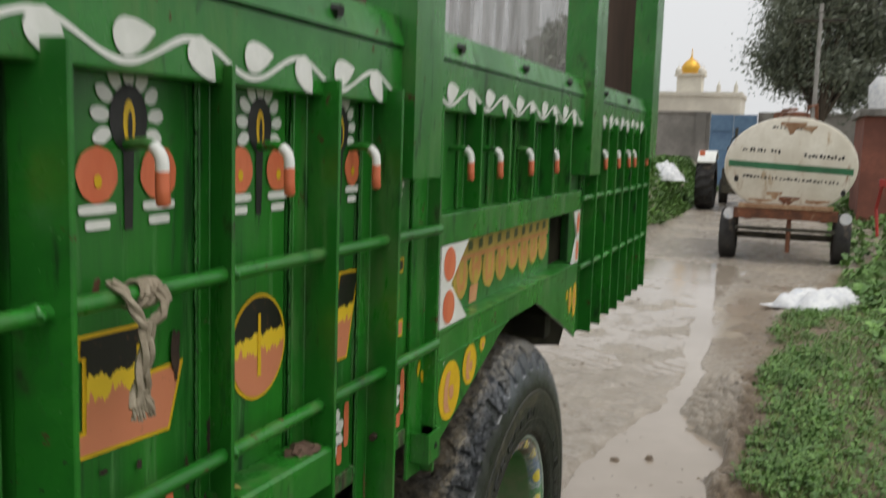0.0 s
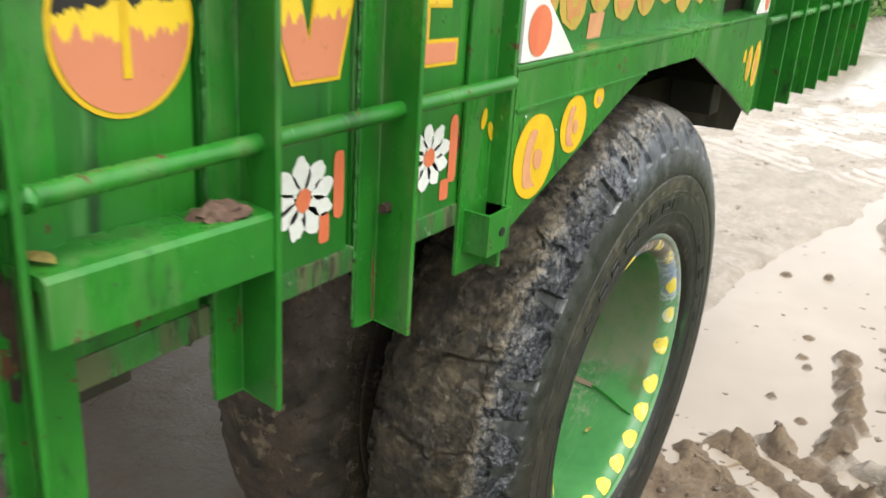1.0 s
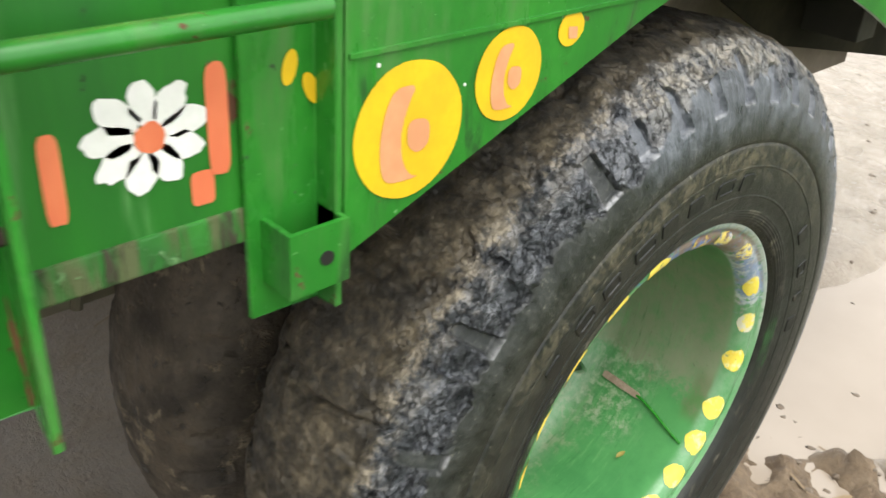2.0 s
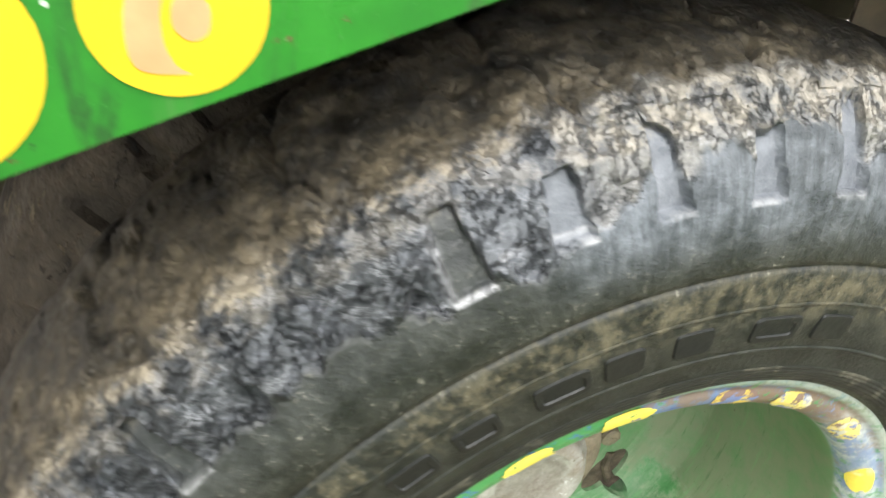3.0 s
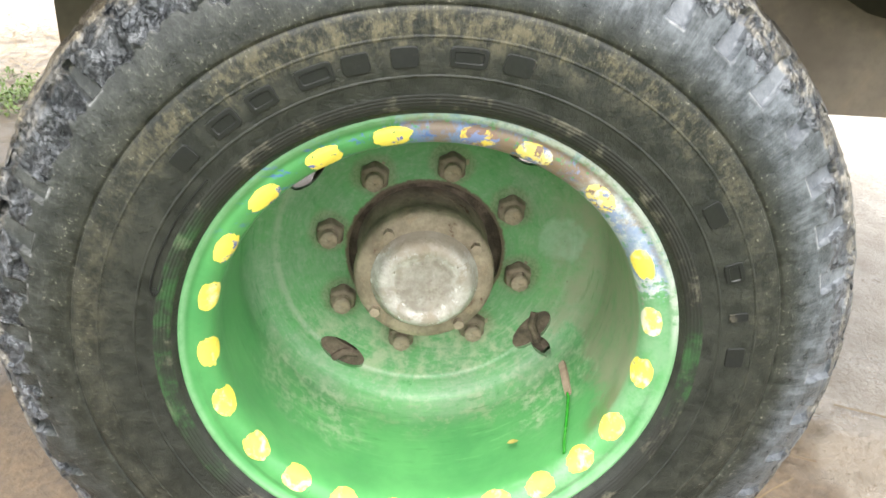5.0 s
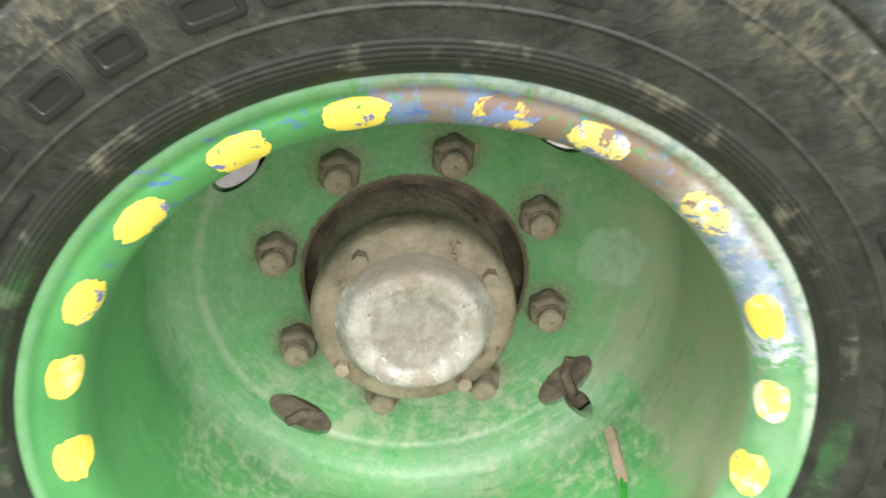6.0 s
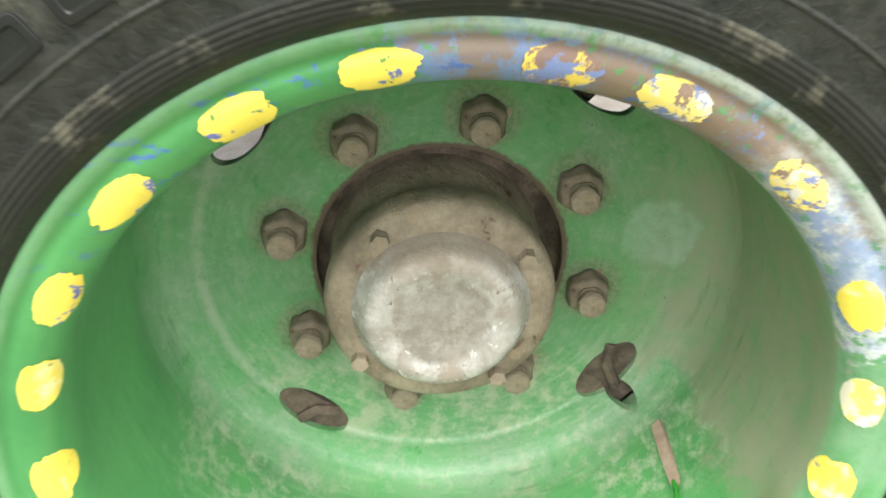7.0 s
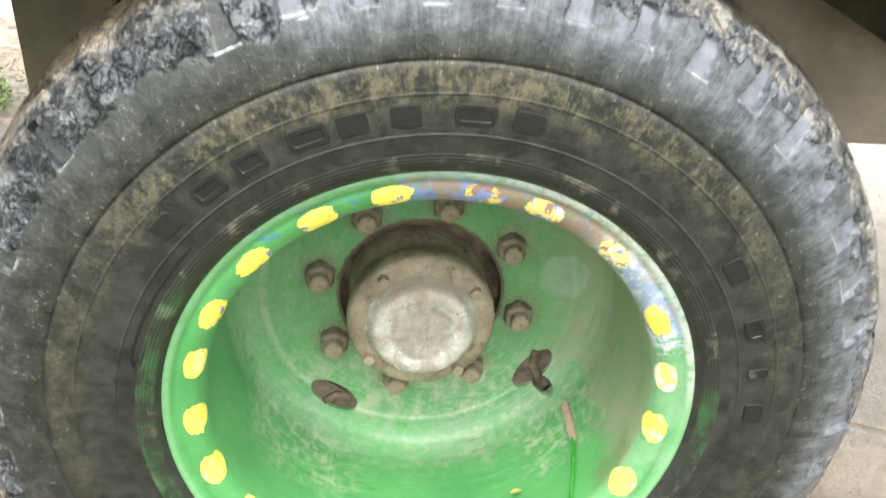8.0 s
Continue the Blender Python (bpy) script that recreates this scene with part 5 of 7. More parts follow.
def nut():
    """A mud-caked hexagon nut on its washer, with the stud's end standing out."""
    prof = spline([(-0.122, 0.0275), (-0.1180, 0.0268), (-0.1155, 0.0235)], 2) + spline([(-0.1155, 0.0195), (-0.106, 0.0190), (-0.100, 0.0175), (-0.0985, 0.0140)], 3) + spline([(-0.0975, 0.0122), (-0.086, 0.0118), (-0.0825, 0.0100), (-0.0822, 0.0005)], 9)

    def hexed(x, r, a):
        k = 1.0 - 0.055 * math.cos(6 * a) if -0.117 < x < -0.098 else 1.0
        n = noise.noise((x * 160, math.cos(a) * 2.2, math.sin(a) * 2.2))
        if x > -0.0965 and r > 0.0105:
            k = 1.0 + 0.05 * math.sin(x * 2 * math.pi / 0.0028)
        return x + 0.0008 * n, max(0.0005, r * k * (1 + 0.11 * n))
    return mesh_of("wheel_nut", lathe(prof + [(-0.122, 0.0005)], 30, True, hexed), STEEL_MUD, 40)


nut_mesh = nut()
mark_degs = [102.5, 118.8, 136.0, 152.5, 166.9, 183.7, 199.9, 217.0, 232.5, 248.1, 263.3, 278.2, 293.2, 307.4, 321.6, 335.3, 354.6, 10.9, 28.2, 50.1, 69.6, 83.2]


def paint_mark(deg, wide, seed):
    """A hand-dabbed spot of paint lying on the rolled lip of the rim."""
    b = bmesh.new()
    up = 0.005 * max(0.0, math.sin(radians(deg)))
    side = 1 - max(0.0, math.sin(radians(deg)))
    run = [p for p in lip if 0.2508 + up <= p[1] <= 0.2755 - 0.0035 * side + up and p[0] > 0.083 - 0.012 * side]
    n, rows = 41, []
    for j, (x, r) in enumerate(run):
        t = j / (len(run) - 1) * 2 - 1
        row = []
        for i in range(n):
            s = i / (n - 1) * 2 - 1
            a = radians(deg + s * wide * max(0.02, 1 - abs(t) ** 2.4) ** 0.5 + abs(s) * (0.8 * noise.noise((t * 1.6, s * 2, seed)) + 0.5 * noise.noise((t * 9, s * 1.5, seed + 4)) + 0.35 * noise.noise((t * 30, s * 2, seed + 8))))
            rr = r - 0.0006 - abs(s) ** 3 * 0.0002
            row.append(b.verts.new((x + 0.0007, rr * math.cos(a), rr * math.sin(a))))
        rows.append(row)
    for u, w in zip(rows, rows[1:]):
        for i in range(n - 1):
            b.faces.new((u[i], u[i + 1], w[i + 1], w[i]))
    return b


def raised_mark(deg, r0, r1, wide, hollow):
    """A plain raised block moulded on the side wall, with rounded edges; a hollow one has a sunk middle."""
    b = bmesh.new()
    radii, depths = [p[1] for p in profile[:48]], [p[0] for p in profile[:48]]

    def loop(k, kr, dx):
        out = []
        for i in range(28):
            t = 2 * math.pi * i / 28
            c, q = math.cos(t), math.sin(t)
            u, v = math.copysign(abs(c) ** 0.32, c), math.copysign(abs(q) ** 0.32, q)
            r = (r0 + r1) / 2 + v * ((r1 - r0) / 2 - kr)
            a = radians(deg - u * (wide - k) * 0.95)
            out.append(b.verts.new((float(np.interp(r, radii, depths)) + dx, r * math.cos(a), r * math.sin(a))))
        return out
    rings = [loop(0, 0, -0.001), loop(0.08, 0.0006, 0.0014), loop(0.16, 0.0012, 0.0017)]
    if hollow:
        rings += [loop(0.75, 0.0052, 0.0017), loop(0.90, 0.0060, 0.0005)]
    for u, w in zip(rings, rings[1:]):
        for i in range(28):
            b.faces.new((u[i], u[(i + 1) % 28], w[(i + 1) % 28], w[i]))
    b.faces.new(rings[-1])
    return b


def wheel(at):
    w = part("wheel", disc_mesh, None, trailer, "green painted steel wheel with dried dust", at)
    part("tyre", tyre_mesh, None, w, "worn black tyre caked with mud", at)
    part("rim", rim_mesh, None, w, "", at)
    part("bead_ring", bead_mesh, None, w, "", at)
    for m in rib_meshes:
        part("sidewall_rib", m, None, w, "", at)
    deep = Vector(at) + Vector((-0.029, -0.003, -0.002))
    part("hub", hub_mesh, None, w, "mud-covered steel hub", deep)
    part("hub_cap", cap_mesh, None, w, "dull aluminium hub cap", deep)
    part("brake_drum", drum_mesh, None, w, "", deep)
    part("dust_shield", backing_mesh, None, w, "brown backing plate added behind the hand holes", deep)
    for i in range(8):
        a = radians(33.6 + 45 * i)
        part("wheel_nut", nut_mesh, None, w, "", Vector(at) + Vector((-0.032, 0.138 * math.cos(a), 0.138 * math.sin(a))))
    for i, d in enumerate(mark_degs):
        worn = 30 < d < 95
        flecked = 95 < d < 160
        coat = GONE_YELLOW if 75 < d < 95 else WORN_YELLOW if worn else FLECKED_YELLOW if flecked else DUSTED_YELLOW if 5 < d < 20 else RIM_YELLOW
        part("paint_mark", paint_mark(d, 4.3, i * 1.7), coat, w, "flaked yellow paint spot" if worn or flecked else "yellow paint spot", at)
    for d, wd, hollow in ((138.9, 2.3, False), (129.6, 2.9, True), (122.1, 2.7, True), (112.7, 3.3, True), (105.9, 2.4, False), (98.1, 2.4, False), (87.9, 3.3, True), (79.8, 2.6, False), (34.4, 2.6, False), (21.7, 2.3, True), (12.2, 1.0, False), (3.3, 2.3, False)):
        part("raised_mark", raised_mark(d, 0.3430, 0.3655, wd, hollow), MOULDED, w, "", at)
    for k in range(4):
        a = radians(128 + 90 * k)
        part("cap_bolt", tube([(-0.05, 0.083 * math.cos(a), 0.083 * math.sin(a)), (-0.034, 0.083 * math.cos(a), 0.083 * math.sin(a))], 0.0075, 6), STEEL_MUD, w, "", deep)
    run = [(0.080, 318.0, 0.2492), (0.063, 319.0, 0.2485), (0.021, 322.4, 0.2485), (-0.009, 324.4, 0.2495), (-0.022, 324.7, 0.2505)]
    part("valve_stem", tube([(x, rr * math.cos(radians(d)), rr * math.sin(radians(d))) for x, d, rr in run], 0.0024, 8), GREEN, w, "thin green-painted valve stem", at, 60)
    foot = bmesh.new()
    for lift in (0.0, 0.0035):
        for x, wd in ((-0.018, 0.8), (-0.022, 1.1), (-0.055, 1.35), (-0.088, 1.35), (-0.093, 1.0)):
            for e in (-1, 1):
                d = radians(324.8 + 0.8 * (-0.02 - x) / 0.07 + e * wd)
                foot.verts.new((x, (0.2528 - lift) * math.cos(d), (0.2528 - lift) * math.sin(d)))
    foot.verts.ensure_lookup_table()
    q = foot.verts
    for i in range(4):
        for ids in ((2 * i, 2 * i + 1, 2 * i + 3, 2 * i + 2), (10 + 2 * i, 12 + 2 * i, 13 + 2 * i, 11 + 2 * i), (2 * i, 2 * i + 2, 12 + 2 * i, 10 + 2 * i), (2 * i + 1, 11 + 2 * i, 13 + 2 * i, 2 * i + 3)):
            foot.faces.new([q[n] for n in ids])
    foot.faces.new([q[n] for n in (0, 10, 11, 1)])
    foot.faces.new([q[n] for n in (8, 9, 19, 18)])
    part("valve_tag", foot, CLAY, w, "flat pinkish-brown muddy clip", at, 40)
    line = [(0.3232, 139.5 + 2.5 * i) for i in range(11)] + [(0.3225, 166.0), (0.3190, 167.6), (0.3150, 167.3), (0.3130, 166.0), (0.3125, 163.5)]
    bulge = lambda r: float(np.interp(r, [p[1] for p in profile[:48]], [p[0] for p in profile[:48]]))
    part("moulded_line", tube([(bulge(r) + 0.0002, r * math.cos(radians(d)), r * math.sin(radians(d))) for r, d in line], 0.0013, 6), MOULDED, w, "", at, 60)
    c = radians(166.2)
    part("moulded_ring", tube([(bulge(0.318) + 0.0002, 0.318 * math.cos(c) + 0.003 * math.cos(k * math.pi / 5), 0.318 * math.sin(c) + 0.003 * math.sin(k * math.pi / 5)) for k in range(11)], 0.0009, 6), MOULDED, w, "", at, 60)
    w.rotation_euler = (0, CAMBER, TOE)
    return w


def plain_wheel(at):
    w = part("wheel", far_tyre_mesh, None, trailer, "worn black tyre caked with mud", at)
    part("rim", rim_mesh, None, w, "green steel rim", at)
    w.rotation_euler = (radians(3), 0, math.pi)


wheel(AXLE)
plain_wheel((AXLE.x - 0.325, AXLE.y, AXLE.z))
plain_wheel((-2.30, AXLE.y, AXLE.z))
part("axle", tube([(-0.19, 0, 0), (-1.69, 0, 0)], 0.055, 16), UNDER, trailer, "", AXLE, 60)
for x in (-1.07, -1.9):
    part("leaf_spring", prism([(1.2, 0.80), (1.45, 0.70), (1.756, 0.66), (2.06, 0.70), (2.31, 0.80), (2.31, 0.83), (2.06, 0.76), (1.756, 0.74), (1.45, 0.76), (1.2, 0.83)], (x - 0.035, x + 0.035)), UNDER, trailer)


# ---- paint work on the trailer ----
ON = SKIN + 0.0012


def host(y):
    """The board that carries paint at y."""
    return boards[max(a for a in boards if a <= y)]


def shrink(points, k):
    """The outline moved inwards by k."""
    n, out = len(points), []
    area = sum(points[i][0] * points[(i + 1) % n][1] - points[(i + 1) % n][0] * points[i][1] for i in range(n))
    s = 1 if area > 0 else -1
    for i in range(n):
        p, q, r = Vector(points[i - 1]), Vector(points[i]), Vector(points[(i + 1) % n])
        d1, d2 = (q - p).normalized(), (r - q).normalized()
        n1, n2 = Vector((-d1.y, d1.x)) * s, Vector((-d2.y, d2.x)) * s
        m = (n1 + n2)
        m = m / max(0.35, m.dot(m) / 2) if m.length > 1e-6 else n1
        out.append((q.x + m.x * k, q.y + m.y * k))
    return out


def painted_letter(points, bars=()):
    h = host(points[0][0])
    ob = part("painted_letter", decal(points, ON), YELLOW, h, "hand-painted letter edged in yellow")
    part_fill = decal(shrink(points, 0.0042), ON + 0.0008)
    fill = part("letter_fill", part_fill, LETTER, h, "black, yellow and orange-red letter paint")
    for pts in bars:
        part("letter_bar", decal(pts, ON + 0.0016), YELLOW, h)
    return ob


L_OUT = [(0.529, 1.315), (0.612, 1.313), (0.6105, 1.291), (0.6035, 1.289), (0.6015, 1.223), (0.6060, 1.223), (0.6165, 1.261), (0.6655, 1.262), (0.6445, 1.1895), (0.5235, 1.197), (0.5235, 1.2235), (0.5335, 1.2235), (0.5345, 1.290), (0.5275, 1.291)]
painted_letter(L_OUT)
painted_letter(oval(0.795, 1.245, 0.0555, 0.066, 40), [[(0.7915, 1.208), (0.7985, 1.208), (0.7975, 1.286), (0.7925, 1.286)]])
painted_letter([(0.900, 1.312), (0.944, 1.312), (0.967, 1.222), (0.980, 1.312), (1.036, 1.310), (1.006, 1.180), (0.947, 1.181)])
painted_letter([(1.085, 1.311), (1.186, 1.308), (1.184, 1.283), (1.135, 1.286), (1.135, 1.258), (1.172, 1.256), (1.172, 1.236), (1.135, 1.238), (1.135, 1.205), (1.187, 1.203), (1.186, 1.174), (1.085, 1.177)])


def flower(y, z, r, seed, fat=0.25):
    h = host(y)
    for i in range(9):
        a = 2 * math.pi * i / 9 + 0.25 + 0.1 * noise.noise((i, seed, 0))
        k = r * (0.95 + 0.14 * noise.noise((i * 3.1, seed, 2)))
        part("painted_petal", decal(oval(y + math.cos(a) * k * 0.62, z + math.sin(a) * k * 0.62, k * 0.40, k * fat, 18, a, 0.3, seed + i), ON), WHITE, h)
    part("painted_flower_centre", decal(oval(y, z, r * 0.24, r * 0.27, 16, 0, 0.2, seed), ON + 0.0007), ORANGE, h)


def dash(y, z, w, hgt, mat=ORANGE, x=ON, h=None):
    pts = []
    for i in range(20):
        a = 2 * math.pi * i / 20
        c, s = math.cos(a), math.sin(a)
        pts.append((y + math.copysign(abs(c) ** 0.5, c) * w / 2, z + math.copysign(abs(s) ** 0.35, s) * hgt / 2 * (1 + 0.06 * noise.noise((i, y * 50, z * 50)))))
    part("painted_dash", decal(pts, x), mat, h or host(y))


flower(0.594, 1.081, 0.042, 1, 0.19)
for y, z, w, k in ((0.551, 1.084, 0.014, 0.074), (0.532, 1.077, 0.015, 0.049), (0.644, 1.087, 0.012, 0.070), (0.663, 1.071, 0.012, 0.032)):
    dash(y, z, w, k)
flower(0.962, 1.072, 0.043, 2)
for y, z, w, k in ((1.008, 1.077, 0.014, 0.070), (0.989, 1.037, 0.014, 0.032), (0.912, 1.06, 0.013, 0.06)):
    dash(y, z, w, k)
flower(1.147, 1.074, 0.040, 3)
for y, z, w, k in ((1.191, 1.075, 0.015, 0.080), (1.178, 1.029, 0.016, 0.026), (1.09, 1.06, 0.012, 0.06)):
    dash(y, z, w, k)


def crest(y, s=1.0):
    """A painted dark eye with white feathers over two red rosettes."""
    h = host(y)
    part("painted_stem", decal([(y - 0.006, 1.408), (y + 0.004, 1.408), (y + 0.007, 1.49), (y - 0.007, 1.49)], ON), BLACK, h)
    part("painted_eye", decal(oval(y, 1.515, 0.0235 * s, 0.033), ON + 0.0005), BLACK, h)
    part("painted_drop", decal(oval(y, 1.511, 0.0075, 0.022, 18), ON + 0.0010), YELLOW, h)
    part("painted_drop", decal(oval(y + 0.0006, 1.507, 0.0030, 0.016, 14), ON + 0.0015), BLACK, h)
    for i in range(9):
        a = radians(-22 + 28 * i)
        part("painted_feather", decal(oval(y + math.cos(a) * 0.035 * s, 1.514 + math.sin(a) * 0.042, 0.0110, 0.0072, 12, a, 0.2, i), ON + 0.0004), WHITE, h)
    for k in (-1, 1):
        c = y + k * 0.0385 * s
        part("painted_rosette", decal(oval(c, 1.462, 0.0245 * s, 0.0265, 24, 0, 0.08, k + y), ON + 0.0008), ORANGE, h)
        part("painted_dot", decal(oval(c, 1.456, 0.0045, 0.0065, 12), ON + 0.0014), YELLOW, h)
        dash(c, 1.430, 0.044 * s, 0.0090, WHITE, ON + 0.0006, h)
        dash(c, 1.4155, 0.029 * s, 0.0090, WHITE, ON + 0.0006, h)


for y, s in ((-0.05, 1), (0.16, 1), (0.375, 1), (0.593, 1), (0.795, 0.95), (0.978, 0.85), (1.13, 0.8)):
    crest(y, s)


def vine(a, c, rail):
    """A white waving stem with leaves, painted along the top rail."""
    b = bmesh.new()
    x, w, per = FACE + 0.001, 0.0032, 0.181
    n = int((c - a) / 0.008)
    mid = lambda y: 1.581 + 0.0155 * math.cos(2 * math.pi * (y - 0.647) / per) + 0.002 * noise.noise((y * 9, 0, 0))
    row = []
    for i in range(n - 4):
        y = a + 0.02 + i * 0.008
        k = w * (1 + 0.35 * noise.noise((y * 30, 1, 0)))
        row.append((b.verts.new((x, y, mid(y) - k)), b.verts.new((x, y, mid(y) + k))))
    for u, v in zip(row, row[1:]):
        b.faces.new((u[0], v[0], v[1], u[1]))
    part("painted_stem", b, WHITE, rail)
    k = math.ceil((a - 0.65) / (per / 2))
    while 0.65 + k * per / 2 < c - 0.04:
        y = 0.65 + k * per / 2 + 0.008
        if y > a + 0.03:
            up = 1 if k % 2 else -1
            turn = (0.25 if up > 0 else -0.95) + 0.25 * noise.noise((y * 7, 3, 0))
            pts = []
            for i in range(20):
                t = i / 20 * 2 * math.pi
                ln = math.cos(t)
                wd = math.sin(t) * (0.0155 - 0.0085 * ln) * (1 if ln < 0.6 else 0.8)
                p, q = ln * 0.026, wd
                pts.append((y + p * math.cos(turn) - q * math.sin(turn), min(1.637, max(1.5575, 1.583 + up * 0.007 + p * math.sin(turn) + q * math.cos(turn)))))
            part("painted_leaf", decal(pts, x + 0.0006), WHITE, rail)
        k += 1


for a, c, rail in rails:
    vine(max(a, -0.2), c, rail)


def hook(y):
    """A bent rope hook: white at the bend, red at its hanging end."""
    path = [(SKIN - 0.002, y, 1.490), (SKIN + 0.012, y, 1.4915)]
    for i in range(7):
        a = math.pi / 2 * i / 6
        path.append((SKIN + 0.022 + 0.020 * math.sin(a), y, 1.4725 + 0.0195 * math.cos(a)))
    path.append((SKIN + 0.042, y, 1.466))
    hook_ob = part("rope_hook", tube(path[:5], 0.0060, 8), GREEN, trailer, "bent steel rope hook painted green, white and red", smooth=60)
    part("white_bend", tube(path[4:], 0.0063, 8), WHITE, hook_ob, smooth=60)
    x = SKIN + 0.042
    part("hook_end", tube([(x, y, 1.466), (x, y, 1.450), (x + 0.001, y, 1.435), (x + 0.001, y, 1.4325)], 0.0066, 8, taper=[1, 1, 1, 0.6]), ORANGE, hook_ob, smooth=60)


for y in (-0.04, 0.17, 0.380, 0.590, 0.794, 1.005, 1.362, 1.517, 1.718, 1.922):
    hook(y)
for y in (2.285, 2.47, 2.666, 2.84, 2.95, 3.20):
    hook(y)

for y, z, ry, rz, s in ((0.652, 1.272, 0.0065, 0.026, 1), (0.555, 1.177, 0.005, 0.003, 3), (0.527, 1.345, 0.004, 0.006, 4), (0.60, 1.168, 0.0035, 0.005, 5), (0.668, 1.13, 0.004, 0.02, 7)):
    part("rust_patch", decal(oval(y, z, ry, rz, 18, 0, 0.5, s * 3.3), ON + 0.0022), DARKRUST, host(y), "dark rust patch")

# discs and sign on the arch panel
def rounded(pts):
    """An outline with its corners cut twice."""
    for _ in range(2):
        out = []
        for (a, b), (c, d) in zip(pts, pts[1:] + pts[:1]):
            out += [(a * 0.78 + c * 0.22, b * 0.78 + d * 0.22), (a * 0.22 + c * 0.78, b * 0.22 + d * 0.78)]
        pts = out
    return pts


def roundel(y, z, ry, rz, k=1.0):
    x = FACE + 0.001
    part("painted_roundel", decal(oval(y, z, ry, rz, 40, 0, 0.02, y), x), YELLOW, arch_panel)
    cres = rounded([(y - 0.20 * ry + 0.30 * ry * k, z + 0.66 * rz), (y - 0.30 * ry, z + 0.66 * rz), (y - 0.47 * ry, z + 0.35 * rz), (y - 0.55 * ry, z - 0.1 * rz), (y - 0.52 * ry, z - 0.5 * rz), (y - 0.40 * ry, z - 0.72 * rz),
            (y + 0.22 * ry, z - 0.74 * rz), (y + 0.0 * ry, z - 0.66 * rz), (y - 0.14 * ry, z - 0.4 * rz), (y - 0.18 * ry, z + 0.0 * rz), (y - 0.05 * ry, z + 0.4 * rz)])
    part("painted_crescent", decal(cres, x + 0.0006), SALMON, arch_panel)
    part("painted_square", decal(rounded([(y - 0.04 * ry, z + 0.17 * rz), (y + 0.36 * ry, z + 0.12 * rz), (y + 0.37 * ry, z - 0.26 * rz), (y + 0.15 * ry, z - 0.38 * rz), (y - 0.06 * ry, z - 0.2 * rz)]), x + 0.0006), SALMON, arch_panel)


roundel(1.319, 1.0455, 0.0483, 0.0553)
roundel(1.4135, 1.0705, 0.0345, 0.0400)
part("painted_roundel", decal(oval(1.479, 1.098, 0.0150, 0.0155, 20, 0, 0.08, 4), FACE + 0.001), YELLOW, arch_panel)
part("painted_square", decal(oval(1.481, 1.094, 0.0065, 0.0085, 4, 0.78), FACE + 0.0016), SALMON, arch_panel)
roundel(2.197, 1.062, 0.021, 0.050)
roundel(2.150, 1.068, 0.016, 0.038)
part("painted_roundel", decal(oval(2.115, 1.087, 0.009, 0.014, 16), FACE + 0.001), YELLOW, arch_panel)
for y, z, turn in ((1.2385, 1.104, 0.2), (1.2545, 1.086, -0.35)):
    part("painted_leaf", decal(oval(y, z, 0.0055, 0.0130, 16, -turn), SKIN + 0.0085), YELLOW, trailer)

sx = -0.4392
for k, (yl, x) in enumerate(((1.268, FACE + 0.0008), (2.222, FACE + 0.0008))):
    s = 1 if k == 0 else -0.55
    wing = [(yl, 1.170), (yl + s * 0.124, 1.170), (yl + s * 0.045, 1.246), (yl + s * 0.122, 1.3185), (yl, 1.3185)]
    plate = part("sign_end", prism(wing, (FACE - 0.004, FACE)), WHITE, trailer, "white sign end with two red ovals")
    for z in (1.284, 1.205):
        part("painted_oval", decal(oval(yl + s * 0.036, z, abs(s) * 0.026, 0.031, 26), x), ORANGE, plate)
part("painted_band", decal([(1.33, 1.272), (2.045, 1.272), (2.045, 1.314), (1.36, 1.314)], sx), OCHRE, sign)
for i in range(12):
    y = 1.375 + i * 0.056
    part("painted_square", decal([(y, 1.282), (y + 0.026, 1.284), (y + 0.024, 1.304), (y + 0.002, 1.302)], sx + 0.0006), OLIVE, sign)
for i in range(9):
    y = 1.345 + i * 0.078
    hgt = 0.066 + 0.010 * math.sin(i * 2.3)
    lean = 0.12 * math.sin(i * 1.7)
    part("painted_bar", decal(oval(y + 0.03, 1.272 - hgt * 0.5, 0.039, hgt * 0.64, 18, lean, 0.12, i), sx + 0.0004 + 0.0001 * (i % 2)), OCHRE, sign)
    part("painted_bar", decal(oval(y + 0.016, 1.272 - hgt * 0.5, 0.0085, hgt * 0.52, 14, lean + 0.1, 0.3, i), sx + 0.0010), AMBER, sign)
    part("painted_bar", decal(oval(y + 0.048, 1.272 - hgt * 0.42, 0.0075, hgt * 0.46, 14, lean - 0.15, 0.3, i + 3), sx + 0.0010), AMBER, sign)
    part("painted_bar", decal(oval(y + 0.032, 1.272 - hgt * (0.8 if i % 2 else 0.45), 0.020, 0.007, 14, lean + 0.2, 0.3, i + 6), sx + 0.0013), AMBER, sign)
    part("painted_bar", decal([(y - 0.008, 1.266), (y + 0.070, 1.266), (y + 0.070, 1.276), (y - 0.008, 1.276)], sx + 0.0016 + 0.0001 * (i % 2)), AMBER, sign)
part("painted_square", decal([(1.50, 1.172), (1.540, 1.172), (1.548, 1.208), (1.503, 1.208)], sx + 0.0004), SALMON, sign)

# knotted rag on the upper bar
rag = thing("knotted_rag", (-0.398, 0.496, 1.24), "dirty white cotton rag knotted round the green bar", "rag")
SIDE.add(rag)


